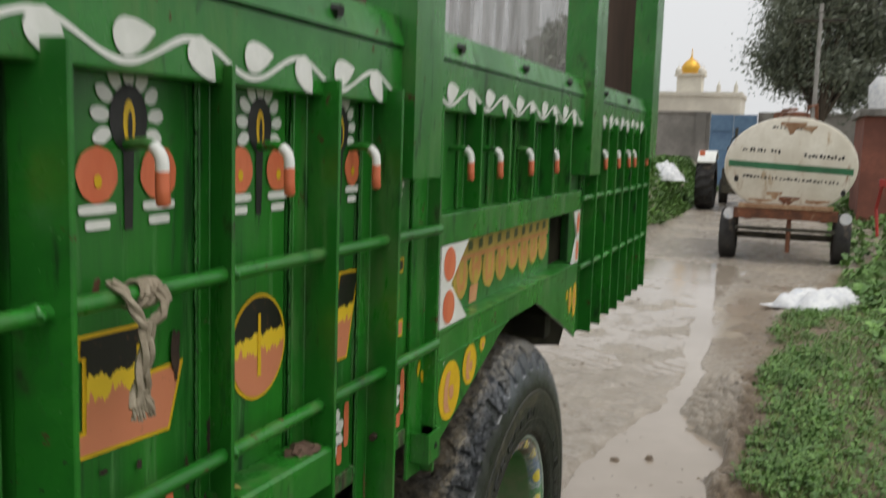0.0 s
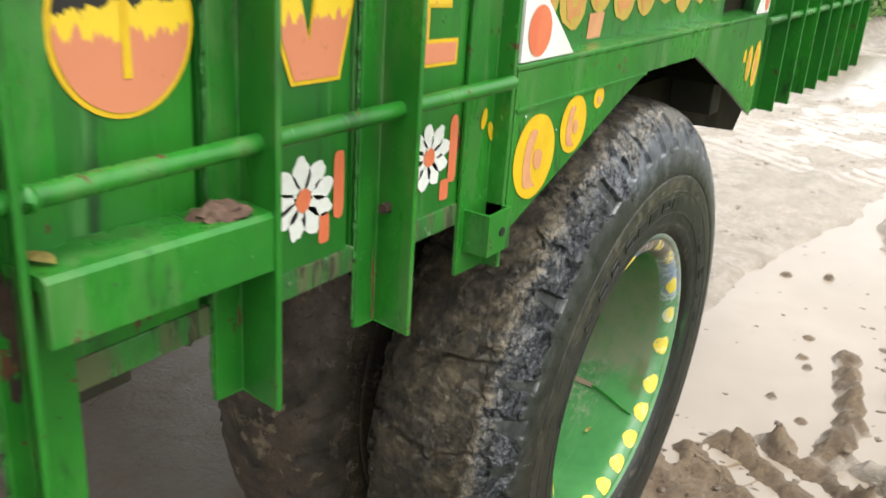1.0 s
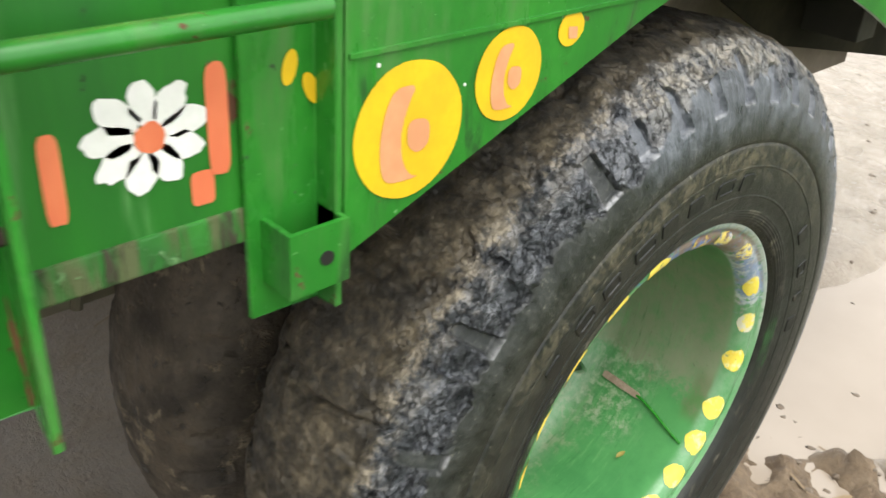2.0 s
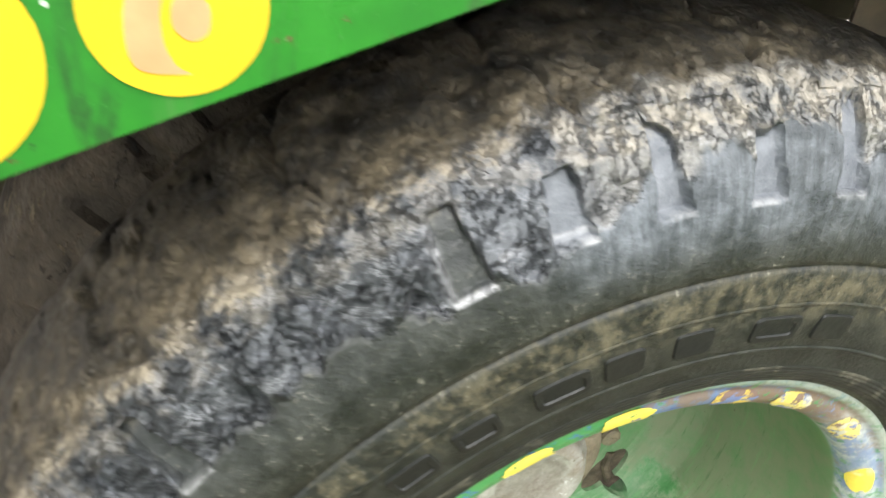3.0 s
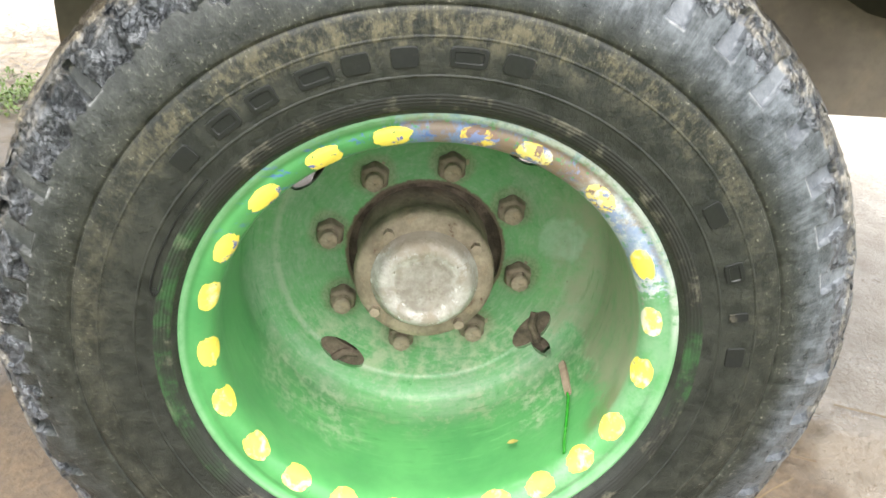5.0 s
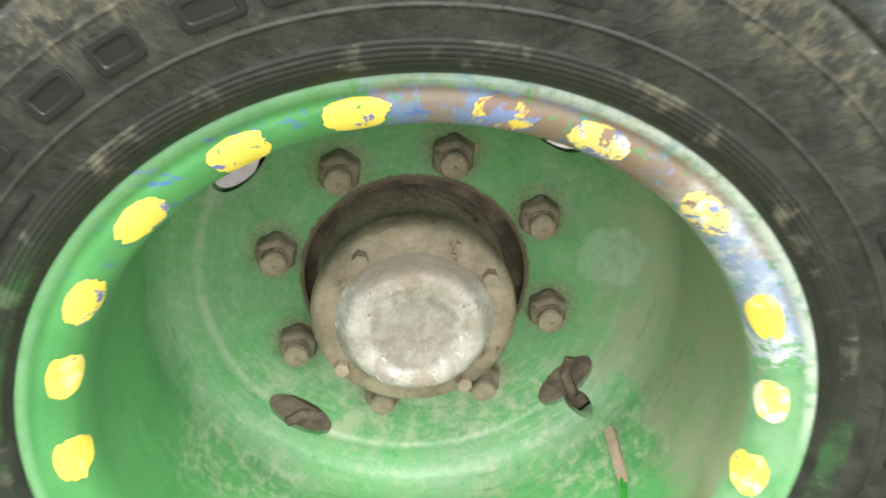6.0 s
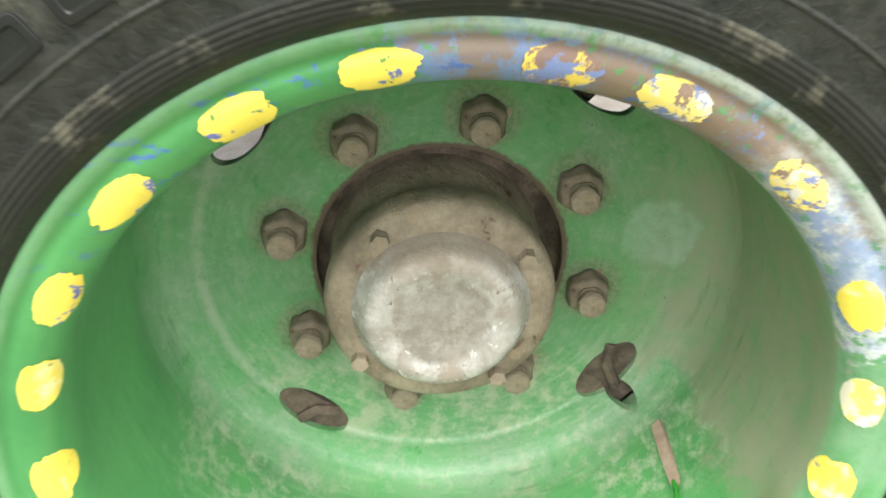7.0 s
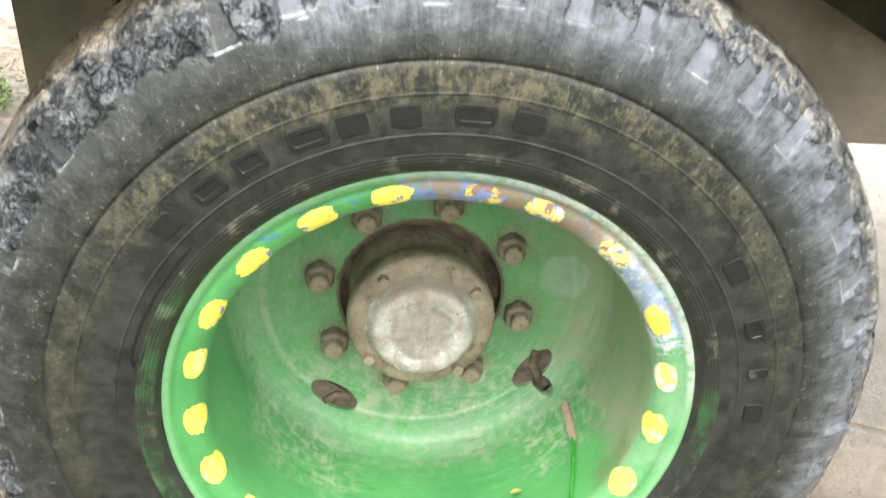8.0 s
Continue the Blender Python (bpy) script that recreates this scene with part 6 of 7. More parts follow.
def strand(points, r, into, twist=26.0, taper=None):
    """Two twisted yarns along a line."""
    for k in (0, math.pi):
        pts = []
        fine = []
        for p, q in zip(points, points[1:]):
            fine += [Vector(p).lerp(Vector(q), s / 5) for s in range(5)]
        fine.append(Vector(points[-1]))
        run = 0.0
        for n, p in enumerate(fine):
            run += (p - fine[n - 1]).length if n else 0.0
            a = run / r * 0.55 + k
            pts.append(p + Vector((math.cos(a) * r * 0.5, math.sin(a) * r * 0.5, math.cos(a * 0.7) * r * 0.15)))
        tube(pts, r * 0.62, 6, into)


def yarn(name, points, r):
    b = bmesh.new()
    strand(points, r, b)
    part(name, b, ROPE, rag, smooth=60)


for y0 in (0.562, 0.572, 0.578):
    yarn("loop", [(-0.398 + 0.0125 * math.cos(a), y0 + 0.004 * math.sin(a), 1.352 + 0.0125 * math.sin(a)) for a in [2 * math.pi * i / 10 for i in range(11)]], 0.0042)
yarn("rag_end", [(-0.398, 0.534, 1.368), (-0.386, 0.538, 1.360), (-0.381, 0.543, 1.345), (-0.379, 0.551, 1.330), (-0.381, 0.556, 1.322)], 0.0050)
yarn("knot_turn", [(-0.385, 0.574, 1.358), (-0.377, 0.578, 1.346), (-0.375, 0.570, 1.333), (-0.379, 0.559, 1.324)], 0.0050)
yarn("knot_turn", [(-0.384, 0.580, 1.358), (-0.377, 0.581, 1.345), (-0.378, 0.574, 1.335), (-0.380, 0.566, 1.330)], 0.0046)
tl = bmesh.new()
strand([(-0.380, 0.556, 1.330), (-0.377, 0.552, 1.310), (-0.379, 0.548, 1.280), (-0.380, 0.545, 1.264), (-0.379, 0.541, 1.252)], 0.0055, tl)
strand([(-0.380, 0.561, 1.330), (-0.378, 0.560, 1.308), (-0.380, 0.556, 1.278), (-0.381, 0.556, 1.262), (-0.379, 0.560, 1.246)], 0.0048, tl)
for i in range(7):
    strand([(-0.380, 0.550 + 0.001 * i, 1.266), (-0.379, 0.541 + 0.0035 * i, 1.252), (-0.379, 0.540 + 0.004 * i, 1.240 + 0.004 * math.sin(i * 2))], 0.0022, tl)
part("rag_tail", tl, ROPE, rag, smooth=60)

# mud and dry leaves caught on the ledge
clod = thing("mud_clod", (-0.40, 0.804, 1.093), "brown dried mud and leaf litter on the ledge", "mud")
SIDE.add(clod)
cb = bmesh.new()
bmesh.ops.create_icosphere(cb, subdivisions=3, radius=1.0)
for v in cb.verts:
    k = 1 + 0.5 * noise.noise(v.co * 2.3) + 0.2 * noise.noise(v.co * 7)
    v.co = Vector((-0.402 + v.co.x * 0.018 * k, 0.845 + v.co.y * 0.022 * k, 1.0975 + max(-0.1, v.co.z) * 0.010 * k))
part("clod", cb, LITTER, clod)


# ---- head frame of the trailer ----
def translucent():
    m, nodes, links, p = material("dirty_clear_sheet", 0.35)
    nt = m.node_tree
    col = blend(nt, ramp(nt, noise_node(nt, coords(nt, (3, 1, 0.4)), 6.0), 0.35, 0.7), (0.42, 0.40, 0.37), (0.25, 0.235, 0.21))
    links.new(col, p.inputs["Base Color"])
    tr, mx = nodes.new("ShaderNodeBsdfTransparent"), nodes.new("ShaderNodeMixShader")
    links.new(ramp(nt, noise_node(nt, coords(nt, (4, 1, 0.3)), 5.0), 0.3, 0.75, 0.35, 0.75), mx.inputs[0])
    links.new(tr.outputs[0], mx.inputs[1])
    links.new(p.outputs[0], mx.inputs[2])
    links.new(mx.outputs[0], nodes["Material Output"].inputs["Surface"])
    return m


SHEET = translucent()
for i in range(3):
    part("head_plank", box(-1.86 + i * 0.135, -1.73 + i * 0.135, FRONT - 0.02, FRONT + 0.005, 1.70, 2.42, 0.003), WOOD, trailer, "weathered brown plank")
for i in range(2):
    part("head_plank", box(-0.72 + i * 0.13, -0.596 + i * 0.13, FRONT - 0.02, FRONT + 0.005, 1.70, 2.42, 0.003), WOOD, trailer, "weathered brown plank")
part("clear_sheet", box(-1.45, -0.722, FRONT - 0.012, FRONT - 0.009, 1.70, 2.42), SHEET, trailer, "dirty clear plastic sheet")
part("head_bar", box(-2.42, -0.44, FRONT - 0.03, FRONT + 0.01, 2.40, 2.45, 0.003), GREEN, trailer)
part("head_bar", tube([(-2.146, FRONT, 1.7), (-2.146, FRONT, 2.42)], 0.008, 8), UNDER, trailer)

# ---- water tanker on the track ----
CREAMRUST = surface("rust_stained_cream", (0.40, 0.27, 0.16), (0.24, 0.12, 0.06), (0.6, 0.85), scale=5, fine=40, relief=0.3, stretch=(1, 1, 0.3))
TY = 12.56
tanker = thing("water_tanker", (0.09, TY + 1.3, 0.02), "cream painted water tanker trailer with rust streaks and green stripe", "tanker")


def tank_ring(y, kx, kz):
    return [(0.087 + 0.835 * kx * math.cos(2 * math.pi * i / 48), y, 1.316 + 0.645 * kz * math.sin(2 * math.pi * i / 48)) for i in range(48)]


tb = bmesh.new()
rings = [[tb.verts.new(p) for p in tank_ring(*q)] for q in ((TY, 0.93, 0.93), (TY + 0.02, 0.985, 0.985), (TY + 0.06, 1, 1), (TY + 1.2, 1, 1), (TY + 2.54, 1, 1), (TY + 2.6, 0.95, 0.95))]
for u, w in zip(rings, rings[1:]):
    for i in range(48):
        tb.faces.new((u[i], u[(i + 1) % 48], w[(i + 1) % 48], w[i]))
tb.faces.new(rings[0])
tb.faces.new(rings[-1])
tank = part("tank", tb, CREAM, tanker, smooth=35)
def on_tank(pts, mat, name="painted_bar", dy=0.003):
    b = bmesh.new()
    b.faces.new([b.verts.new((x, TY - dy, z)) for x, z in pts])
    return part(name, b, mat, tank)
on_tank([(-0.69, 1.369), (0.865, 1.299), (0.862, 1.215), (-0.685, 1.284)], TANKGREEN, "painted_stripe")
rnd = random.Random(5)
for z, n, x0, x1, hh in ((1.79, 12, -0.16, 0.42, 0.032), (1.47, 11, -0.52, -0.02, 0.046), (1.44, 11, 0.26, 0.76, 0.046), (1.12, 26, -0.50, 0.72, 0.034)):
    for i in range(n):
        x = x0 + (x1 - x0) * i / n
        zz = z - (x - 0.09) * 0.045 + rnd.uniform(-0.006, 0.006)
        w, tall, lean = (x1 - x0) / n * rnd.uniform(0.35, 0.75), hh * rnd.uniform(0.6, 1.15), rnd.uniform(-0.006, 0.012)
        if rnd.random() < 0.05:
            continue
        on_tank([(x, zz), (x + w, zz - 0.002), (x + w + lean, zz + tall), (x + lean, zz + tall)], BLACK)


def drip(x, z, w, ln, seed, mat):
    """A ragged run of rust hanging down the end plate."""
    top = [(x - w + 2 * w * i / 8, z + 0.02 * noise.noise((i, seed, 0))) for i in range(9)]
    low = [(x + w - 2 * w * i / 8, z - ln * (0.35 + 0.65 * abs(noise.noise((i * 0.9, seed, 4))) * 1.6) * (1 - 0.6 * abs(i / 4 - 1))) for i in range(9)]
    on_tank(top + low, mat, "rust_run", 0.0045)


drip(0.10, 1.885, 0.16, 0.22, 1, CREAMRUST)
drip(0.30, 1.84, 0.09, 0.16, 2, CREAMRUST)
drip(0.11, 0.90, 0.13, 0.16, 3, RUSTY)
drip(-0.25, 0.86, 0.16, 0.10, 4, CREAMRUST)
drip(0.46, 0.87, 0.15, 0.10, 5, CREAMRUST)
drip(-0.08, 0.96, 0.10, 0.16, 6, CREAMRUST)
for x, z in ((-0.575, 1.12), (0.76, 0.98)):
    on_tank([(x + 0.03 * math.cos(a), z + 0.045 * math.sin(a)) for a in [2 * math.pi * i / 14 for i in range(14)]], BLACK, "drain_boss")
hatch = lathe([(0.0, 0.24), (0.10, 0.24), (0.12, 0.2), (0.12, 0.001), (0.0, 0.001)], 28)
bmesh.ops.transform(hatch, matrix=Matrix.Translation((0.06, TY + 0.75, 1.93)) @ Matrix.Rotation(radians(-90), 4, 'Y'), verts=hatch.verts)
part("filler_hatch", hatch, RUSTY, tanker, "rusty round filler hatch")
part("pipe", tube([(0.25, TY + 0.3, 1.90), (0.26, TY + 0.3, 2.10), (0.36, TY + 0.32, 2.13), (0.38, TY + 0.4, 1.92)], 0.025, 8), RUSTY, tanker)
part("pipe", tube([(-0.10, TY + 0.3, 1.92), (-0.05, TY + 0.4, 2.06), (0.12, TY + 0.5, 2.08)], 0.02, 8), RUSTY, tanker)
part("rear_beam", box(-0.58, 0.72, TY - 0.10, TY + 0.02, 0.60, 0.74, 0.01), RUSTY, tanker, "rust-brown steel rear beam")
part("step_plate", box(-0.52, 0.66, TY - 0.12, TY - 0.02, 0.74, 0.80, 0.008), CREAMRUST, tanker)
for x in (-0.40, 0.55):
    part("chassis_rail", box(x - 0.05, x + 0.05, TY, TY + 2.9, 0.58, 0.72, 0.006), RUSTY, tanker)
part("axle", tube([(-0.66, TY + 0.45, 0.335), (0.80, TY + 0.45, 0.335)], 0.045, 12), UNDER, tanker)
part("tow_bar", box(-0.55, 0.70, TY - 0.05, TY + 0.0, 0.44, 0.49, 0.005), UNDER, tanker)
part("stand_leg", tube([(0.132, TY - 0.02, 0.60), (0.132, TY - 0.02, 0.16)], 0.03, 8), RUSTY, tanker)
part("drawbar", tube([(0.07, TY + 2.8, 0.6), (-0.4, TY + 5.0, 0.55)], 0.05, 8), RUSTY, tanker)


def road_wheel(parent, x, y, z, r, w, lugs, name="wheel"):
    prof = spline([(-w / 2, r * 0.58), (-w / 2 * 1.05, r * 0.75), (-w / 2, r * 0.93), (-w * 0.3, r), (w * 0.3, r), (w / 2, r * 0.93), (w / 2 * 1.05, r * 0.75), (w / 2, r * 0.58)], 3)
    def shape(px, pr, a):
        cut = 0.0
        if lugs and pr > r * 0.9:
            u = (a / (2 * math.pi) * lugs + abs(px) / w * 1.6 * (1 if px > 0 else -1) + (0.5 if px > 0 else 0)) % 1.0
            cut = 0.045 * r / 0.6 if u < 0.55 else 0.0
        return px, pr - cut
    at = Vector((x, y, z))
    t = part(name, lathe(prof, 30 if not lugs else lugs * 6, True, shape), DARKTYRE, parent, "black rubber tyre", at, smooth=40)
    part("rim", lathe([(-w * 0.3, r * 0.60), (w * 0.3, r * 0.60), (w * 0.1, r * 0.2), (w * 0.1, 0.001), (-w * 0.1, 0.001), (-w * 0.1, r * 0.2)], 28), RUSTY, t, "", at, smooth=40)
    return t


for x in (-0.655, 0.80):
    road_wheel(tanker, x, TY + 0.45, 0.335, 0.345, 0.21, 0)
    part("mudguard_lamp", tube([(x + 0.02, TY - 0.03, 0.645), (x + 0.02, TY + 0.03, 0.645)], 0.075, 14), SACK, tanker, "dusty white round rear lamp")

# ---- tractor ahead of the tanker ----
tractor = thing("tractor", (-1.1, 19.6, 0.15), "white and dark old tractor seen from behind, with muddy rear tyres", "tractor")
for x in (-1.77, -0.42):
    road_wheel(tractor, x, 19.3, 0.745, 0.60, 0.40, 16)
    f = bmesh.new()
    pts = [(19.3 + 0.68 * math.cos(radians(a)), 0.80 + 0.72 * math.sin(radians(a))) for a in range(50, 150, 10)]
    inn = [(19.3 + 0.64 * math.cos(radians(a)), 0.80 + 0.68 * math.sin(radians(a))) for a in range(140, 45, -10)]
    part("fender", prism(pts + inn, (x - 0.18, x + 0.22)), WHITE, tractor, "dirty white rear fender")
    part("tail_lamp", box(x - 0.12, x + 0.0, 18.58, 18.64, 1.40, 1.52, 0.01), ORANGE, tractor)
part("rear_housing", box(-1.4, -0.8, 18.9, 20.0, 0.55, 1.15, 0.04), UNDER, tractor)
part("hood", box(-1.38, -0.82, 20.0, 21.6, 0.85, 1.45, 0.08), WHITE, tractor)
part("seat", box(-1.33, -0.87, 18.95, 19.35, 1.25, 1.65, 0.06), BLACK, tractor)
part("steering_wheel", tube([(-1.1 + 0.2 * math.cos(a), 19.75 + 0.06 * math.sin(a), 1.72 + 0.18 * math.sin(a)) for a in [2 * math.pi * i / 16 for i in range(17)]], 0.018, 6), BLACK, tractor)
part("exhaust", tube([(-1.25, 20.8, 1.45), (-1.25, 20.8, 2.1)], 0.035, 8), UNDER, tractor)
for x in (-1.5, -0.7):
    road_wheel(tractor, x, 21.3, 0.50, 0.36, 0.18, 0)

# ---- gate, walls and houses at the end of the track ----
gate = thing("iron_gate", (-2.0, 30.0, 0.26), "closed pale blue iron double gate", "gate")
for x0, x1 in ((-2.80, -2.0), (-1.99, -1.20)):
    leaf = part("gate_leaf", box(x0, x1, 29.98, 30.01, 0.27, 2.85, 0.004), BLUE, gate)
    for z0, z1 in ((0.35, 1.45), (1.55, 2.15), (2.25, 2.75)):
        part("gate_panel", box(x0 + 0.08, x1 - 0.08, 29.955, 29.979, z0, z1, 0.008), BLUE, leaf)
for k, (x0, x1) in enumerate(((-30.0, -2.71), (-1.13, 30.0))):
    w = box(x0, x1, 32.42, 32.65, 0.0, 2.75)
    box(x0, x1, 32.38, 32.69, 2.751, 2.83, 0.0, w)
    for i in range(9):
        px = x0 + 0.3 + (x1 - x0 - 0.6) * i / 8
        box(px - 0.17, px + 0.17, 32.36, 32.7, 0.0, 2.749, 0.0, w)
    structure("wall_%d" % (k + 1), w, PLASTER, "stained grey plastered boundary wall with piers", "wall")
temple = thing("domed_shrine", (-6.2, 62.0, 0.25), "cream whitewashed shrine with a small golden dome", "building")
part("wall", box(-14.0, -3.8, 60.0, 66.0, 0.2, 5.45), WHITEWASH, temple)
part("parapet", box(-14.1, -3.7, 59.9, 66.1, 5.451, 5.75), WHITEWASH, temple)
for x in (-13, -11, -9, -7, -5):
    win = part("window", box(x - 0.4, x + 0.4, 59.96, 59.99, 2.4, 3.8), WOOD, temple)
    part("sill", box(x - 0.5, x + 0.5, 59.88, 59.99, 2.25, 2.38), WHITEWASH, win)
part("tower", box(-8.43, -6.65, 60.6, 62.4, 5.751, 6.95, 0.03), WHITEWASH, temple)
part("cornice", box(-8.6, -6.45, 60.4, 62.6, 6.951, 7.10, 0.03), WHITEWASH, temple)
dome_prof = spline([(0.0, 0.50), (0.25, 0.66), (0.6, 0.66), (0.95, 0.42), (1.15, 0.15), (1.35, 0.07), (1.9, 0.02)], 4) + [(1.9, 0.001), (0.0, 0.001)]
def upright(prof, n, at):
    b = lathe(prof, n)
    bmesh.ops.transform(b, matrix=Matrix.Translation(at) @ Matrix.Rotation(radians(-90), 4, 'Y'), verts=b.verts)
    return b
part("dome", upright(dome_prof, 32, (-7.55, 61.5, 7.10)), GOLD, temple, "golden onion dome", smooth=50)
for x, y in ((-8.35, 60.7), (-6.72, 60.7), (-8.35, 62.3), (-6.72, 62.3)):
    part("turret", upright([(p * 0.42, r * 0.36) for p, r in dome_prof], 16, (x, y, 7.10)), WHITEWASH, temple, smooth=50)
for x in (-5.4, -4.2):
    part("finial", upright([(0, 0.16), (0.5, 0.14), (0.6, 0.05), (0.9, 0.001), (0, 0.001)], 12, (x, 60.3, 5.75)), WHITEWASH, temple)
brickhouse = thing("brick_outhouse", (3.4, 19.0, 0.15), "low dark red brick outhouse with a flat roof", "house")
part("wall", box(1.35, 6.0, 18.4, 21.5, 0.0, 2.35), BRICK, brickhouse)
part("roof", box(1.25, 6.1, 18.3, 21.6, 2.351, 2.50, 0.01), PLASTER, brickhouse)
part("door", box(2.6, 3.4, 18.36, 18.39, 0.1, 1.95, 0.005), WOOD, brickhouse)
part("water_butt", upright([(0, 0.32), (0.5, 0.35), (0.7, 0.2), (0.72, 0.001), (0, 0.001)], 20, (1.75, 18.9, 2.501)), SACK, brickhouse, smooth=40)
implement = thing("farm_implement", (1.9, 15.5, 0.12), "red painted farm implement frame on wheels", "implement")
part("frame", box(1.45, 2.5, 15.3, 15.42, 0.98, 1.12, 0.01), REDPAINT, implement)
for x in (1.5, 1.95, 2.4):
    part("tine", tube([(x, 15.36, 1.0), (x - 0.05, 15.5, 0.6), (x, 15.4, 0.1)], 0.03, 6), REDPAINT, implement)
part("hitch", prism([(1.6, 1.1), (2.2, 1.1), (1.95, 1.42), (1.85, 1.42)], (15.3, 15.36), flat=lambda a, b, d: (a, d, b)), REDPAINT, implement)
pole = thing("power_pole", (0.44, 22.0, 0.17), "grey concrete power pole with wires", "pole")
part("shaft", tube([(0.46, 22.0, 0.0), (0.44, 22.0, 5.3)], 0.062, 8, None, [1.1, 0.8]), CONCRETE, pole)
part("cross_arm", box(-0.2, 1.08, 21.96, 22.04, 4.85, 4.93, 0.01), UNDER, pole)
for x in (0.0, 0.85):
    part("wire", tube([(x, 22.0, 4.95), (x + 2.2, 19.0, 5.2), (x + 5.5, 14.0, 6.2)], 0.010, 5), UNDER, pole)


# ---- trees ----
def tree(name, at, height, spread, leaves, seed, label, leaf=0.16):
    rn = random.Random(seed)
    t = thing(name, at, label, "tree")
    x0, y0, z0 = at
    wood = bmesh.new()
    tips = []
    trunk = [(x0 + 0.05 * i * rn.uniform(-1, 1), y0 + 0.05 * i * rn.uniform(-1, 1), z0 - 0.1 + height * 0.36 * i / 4) for i in range(5)]
    tube(trunk, height * 0.030, 10, wood, [1.25, 1, 0.9, 0.82, 0.75])
    top = Vector(trunk[-1])
    for i in range(11):
        a = 2 * math.pi * i / 11 + rn.uniform(-0.3, 0.3)
        up = rn.uniform(0.10, 0.60)
        end = top + Vector((math.cos(a) * spread * rn.uniform(0.45, 0.9), math.sin(a) * spread * rn.uniform(0.45, 0.9), height * up))
        midp = top.lerp(end, 0.5) + Vector((0, 0, height * 0.05))
        tube([top - Vector((0, 0, 0.2)), midp, end], height * 0.012, 6, wood, [1, 0.7, 0.25])
        tips += [end, midp.lerp(end, 0.5), end + Vector((rn.uniform(-1, 1), rn.uniform(-1, 1), rn.uniform(-0.2, 1))) * spread * 0.3]
    tips += [top + Vector((rn.uniform(-0.5, 0.5) * spread, rn.uniform(-0.5, 0.5) * spread, height * rn.uniform(0.2, 0.62))) for _ in range(10)]
    part("trunk", wood, BARK, t)
    verts, faces = [], []
    for _ in range(leaves):
        c = rn.choice(tips)
        r = spread * 0.34
        p = c + Vector((rn.gauss(0, 0.5), rn.gauss(0, 0.5), rn.gauss(0, 0.42))) * r
        d = Vector((rn.uniform(-1, 1), rn.uniform(-1, 1), rn.uniform(-0.9, 0.3))).normalized()
        s = d.cross(Vector((rn.uniform(-1, 1), rn.uniform(-1, 1), 0.5))).normalized()
        k = leaf * rn.uniform(0.6, 1.3)
        i = len(verts)
        verts += [p, p + d * k * 0.5 + s * k * 0.28, p + d * k, p + d * k * 0.5 - s * k * 0.28]
        faces.append((i, i + 1, i + 2, i + 3))
    me = bpy.data.meshes.new("crown")
    me.from_pydata([v - Vector((0, 0, 0)) for v in verts], [], faces)
    me.materials.append(LEAF)
    part("crown", me, None, t)
    return t


big = tree("shade_tree", (0.75, 26.0, 0.2), 7.0, 2.3, 60000, 3, "large dark green shade tree behind the tanker", 0.12)
far = tree("distant_tree", (-14.0, 56.0, 0.25), 9.0, 3.2, 5000, 8, "dark distant tree behind the walls", 0.5)
for x, y, s in ((-19.5, 58, 1.0), (-25.0, 57, 1.1), (-32.0, 60, 1.15), (-40.0, 55, 1.0), (9.0, 60, 0.8), (17.0, 64, 1.0), (26.0, 60, 0.9)):
    o = copy_thing(far, pose(x, y, 0.25, 0, 0, x * 37))
    o.scale = (s, s, s * (0.85 + 0.1 * math.sin(x)))


# far things: x, y and size in metres
for ob, fx, fy, k in ((tractor, -1.06, 21.3, 0.97), (gate, -1.92, 32.4, 0.955), (temple, -5.9, 66.5, 0.955), (brickhouse, 3.40, 20.7, 0.97), (implement, 1.94, 16.8, 0.97), (pole, 0.48, 23.8, 0.96), (big, 0.80, 28.1, 0.96)):
    ob.location.x, ob.location.y, ob.scale = fx, fy, (k, k, k)


# ---- sacks, weeds and straw ----
def crumpled(name, cx, cy, cz, sx, sy, sz, mat, label, seed, turn=0.0):
    t = thing(name, (cx, cy, cz), label, "sack")
    b = bmesh.new()
    bmesh.ops.create_grid(b, x_segments=44, y_segments=44, size=1.0)
    ct, st = math.cos(turn), math.sin(turn)
    for v in b.verts:
        u, w = v.co.x, v.co.y
        edge = max(0.0, 1 - (abs(u) ** 3 + abs(w) ** 3))
        h = edge ** 0.6 * (0.55 + 0.5 * noise.noise((u * 1.7 + seed, w * 1.7, 0))) + 0.22 * abs(noise.noise((u * 5 + seed, w * 5, 3))) * edge ** 0.3
        k = 1 + 0.16 * noise.noise((u * 1.3, w * 1.3, seed + 9))
        px, py = u * sx * k, w * sy * k
        v.co = Vector((cx + px * ct - py * st, cy + px * st + py * ct, cz + h * sz))
    bmesh.ops.solidify(b, geom=list(b.faces), thickness=0.006)
    part("sheet", b, mat, t, smooth=50)
    return t


crumpled("plastic_sack", 0.47, 9.06, ground_height(0.47, 9.06) + 0.004, 0.32, 0.50, 0.22, SACK, "crumpled white and blue woven plastic sack on weeds", 2.0, -0.5)
crumpled("plastic_sack", -2.54, 19.4, ground_height(-2.54, 19.4) - 0.05, 0.52, 0.45, 0.42, SACK, "bulging white sack lying on the grassy bank", 5.0, 0.3)


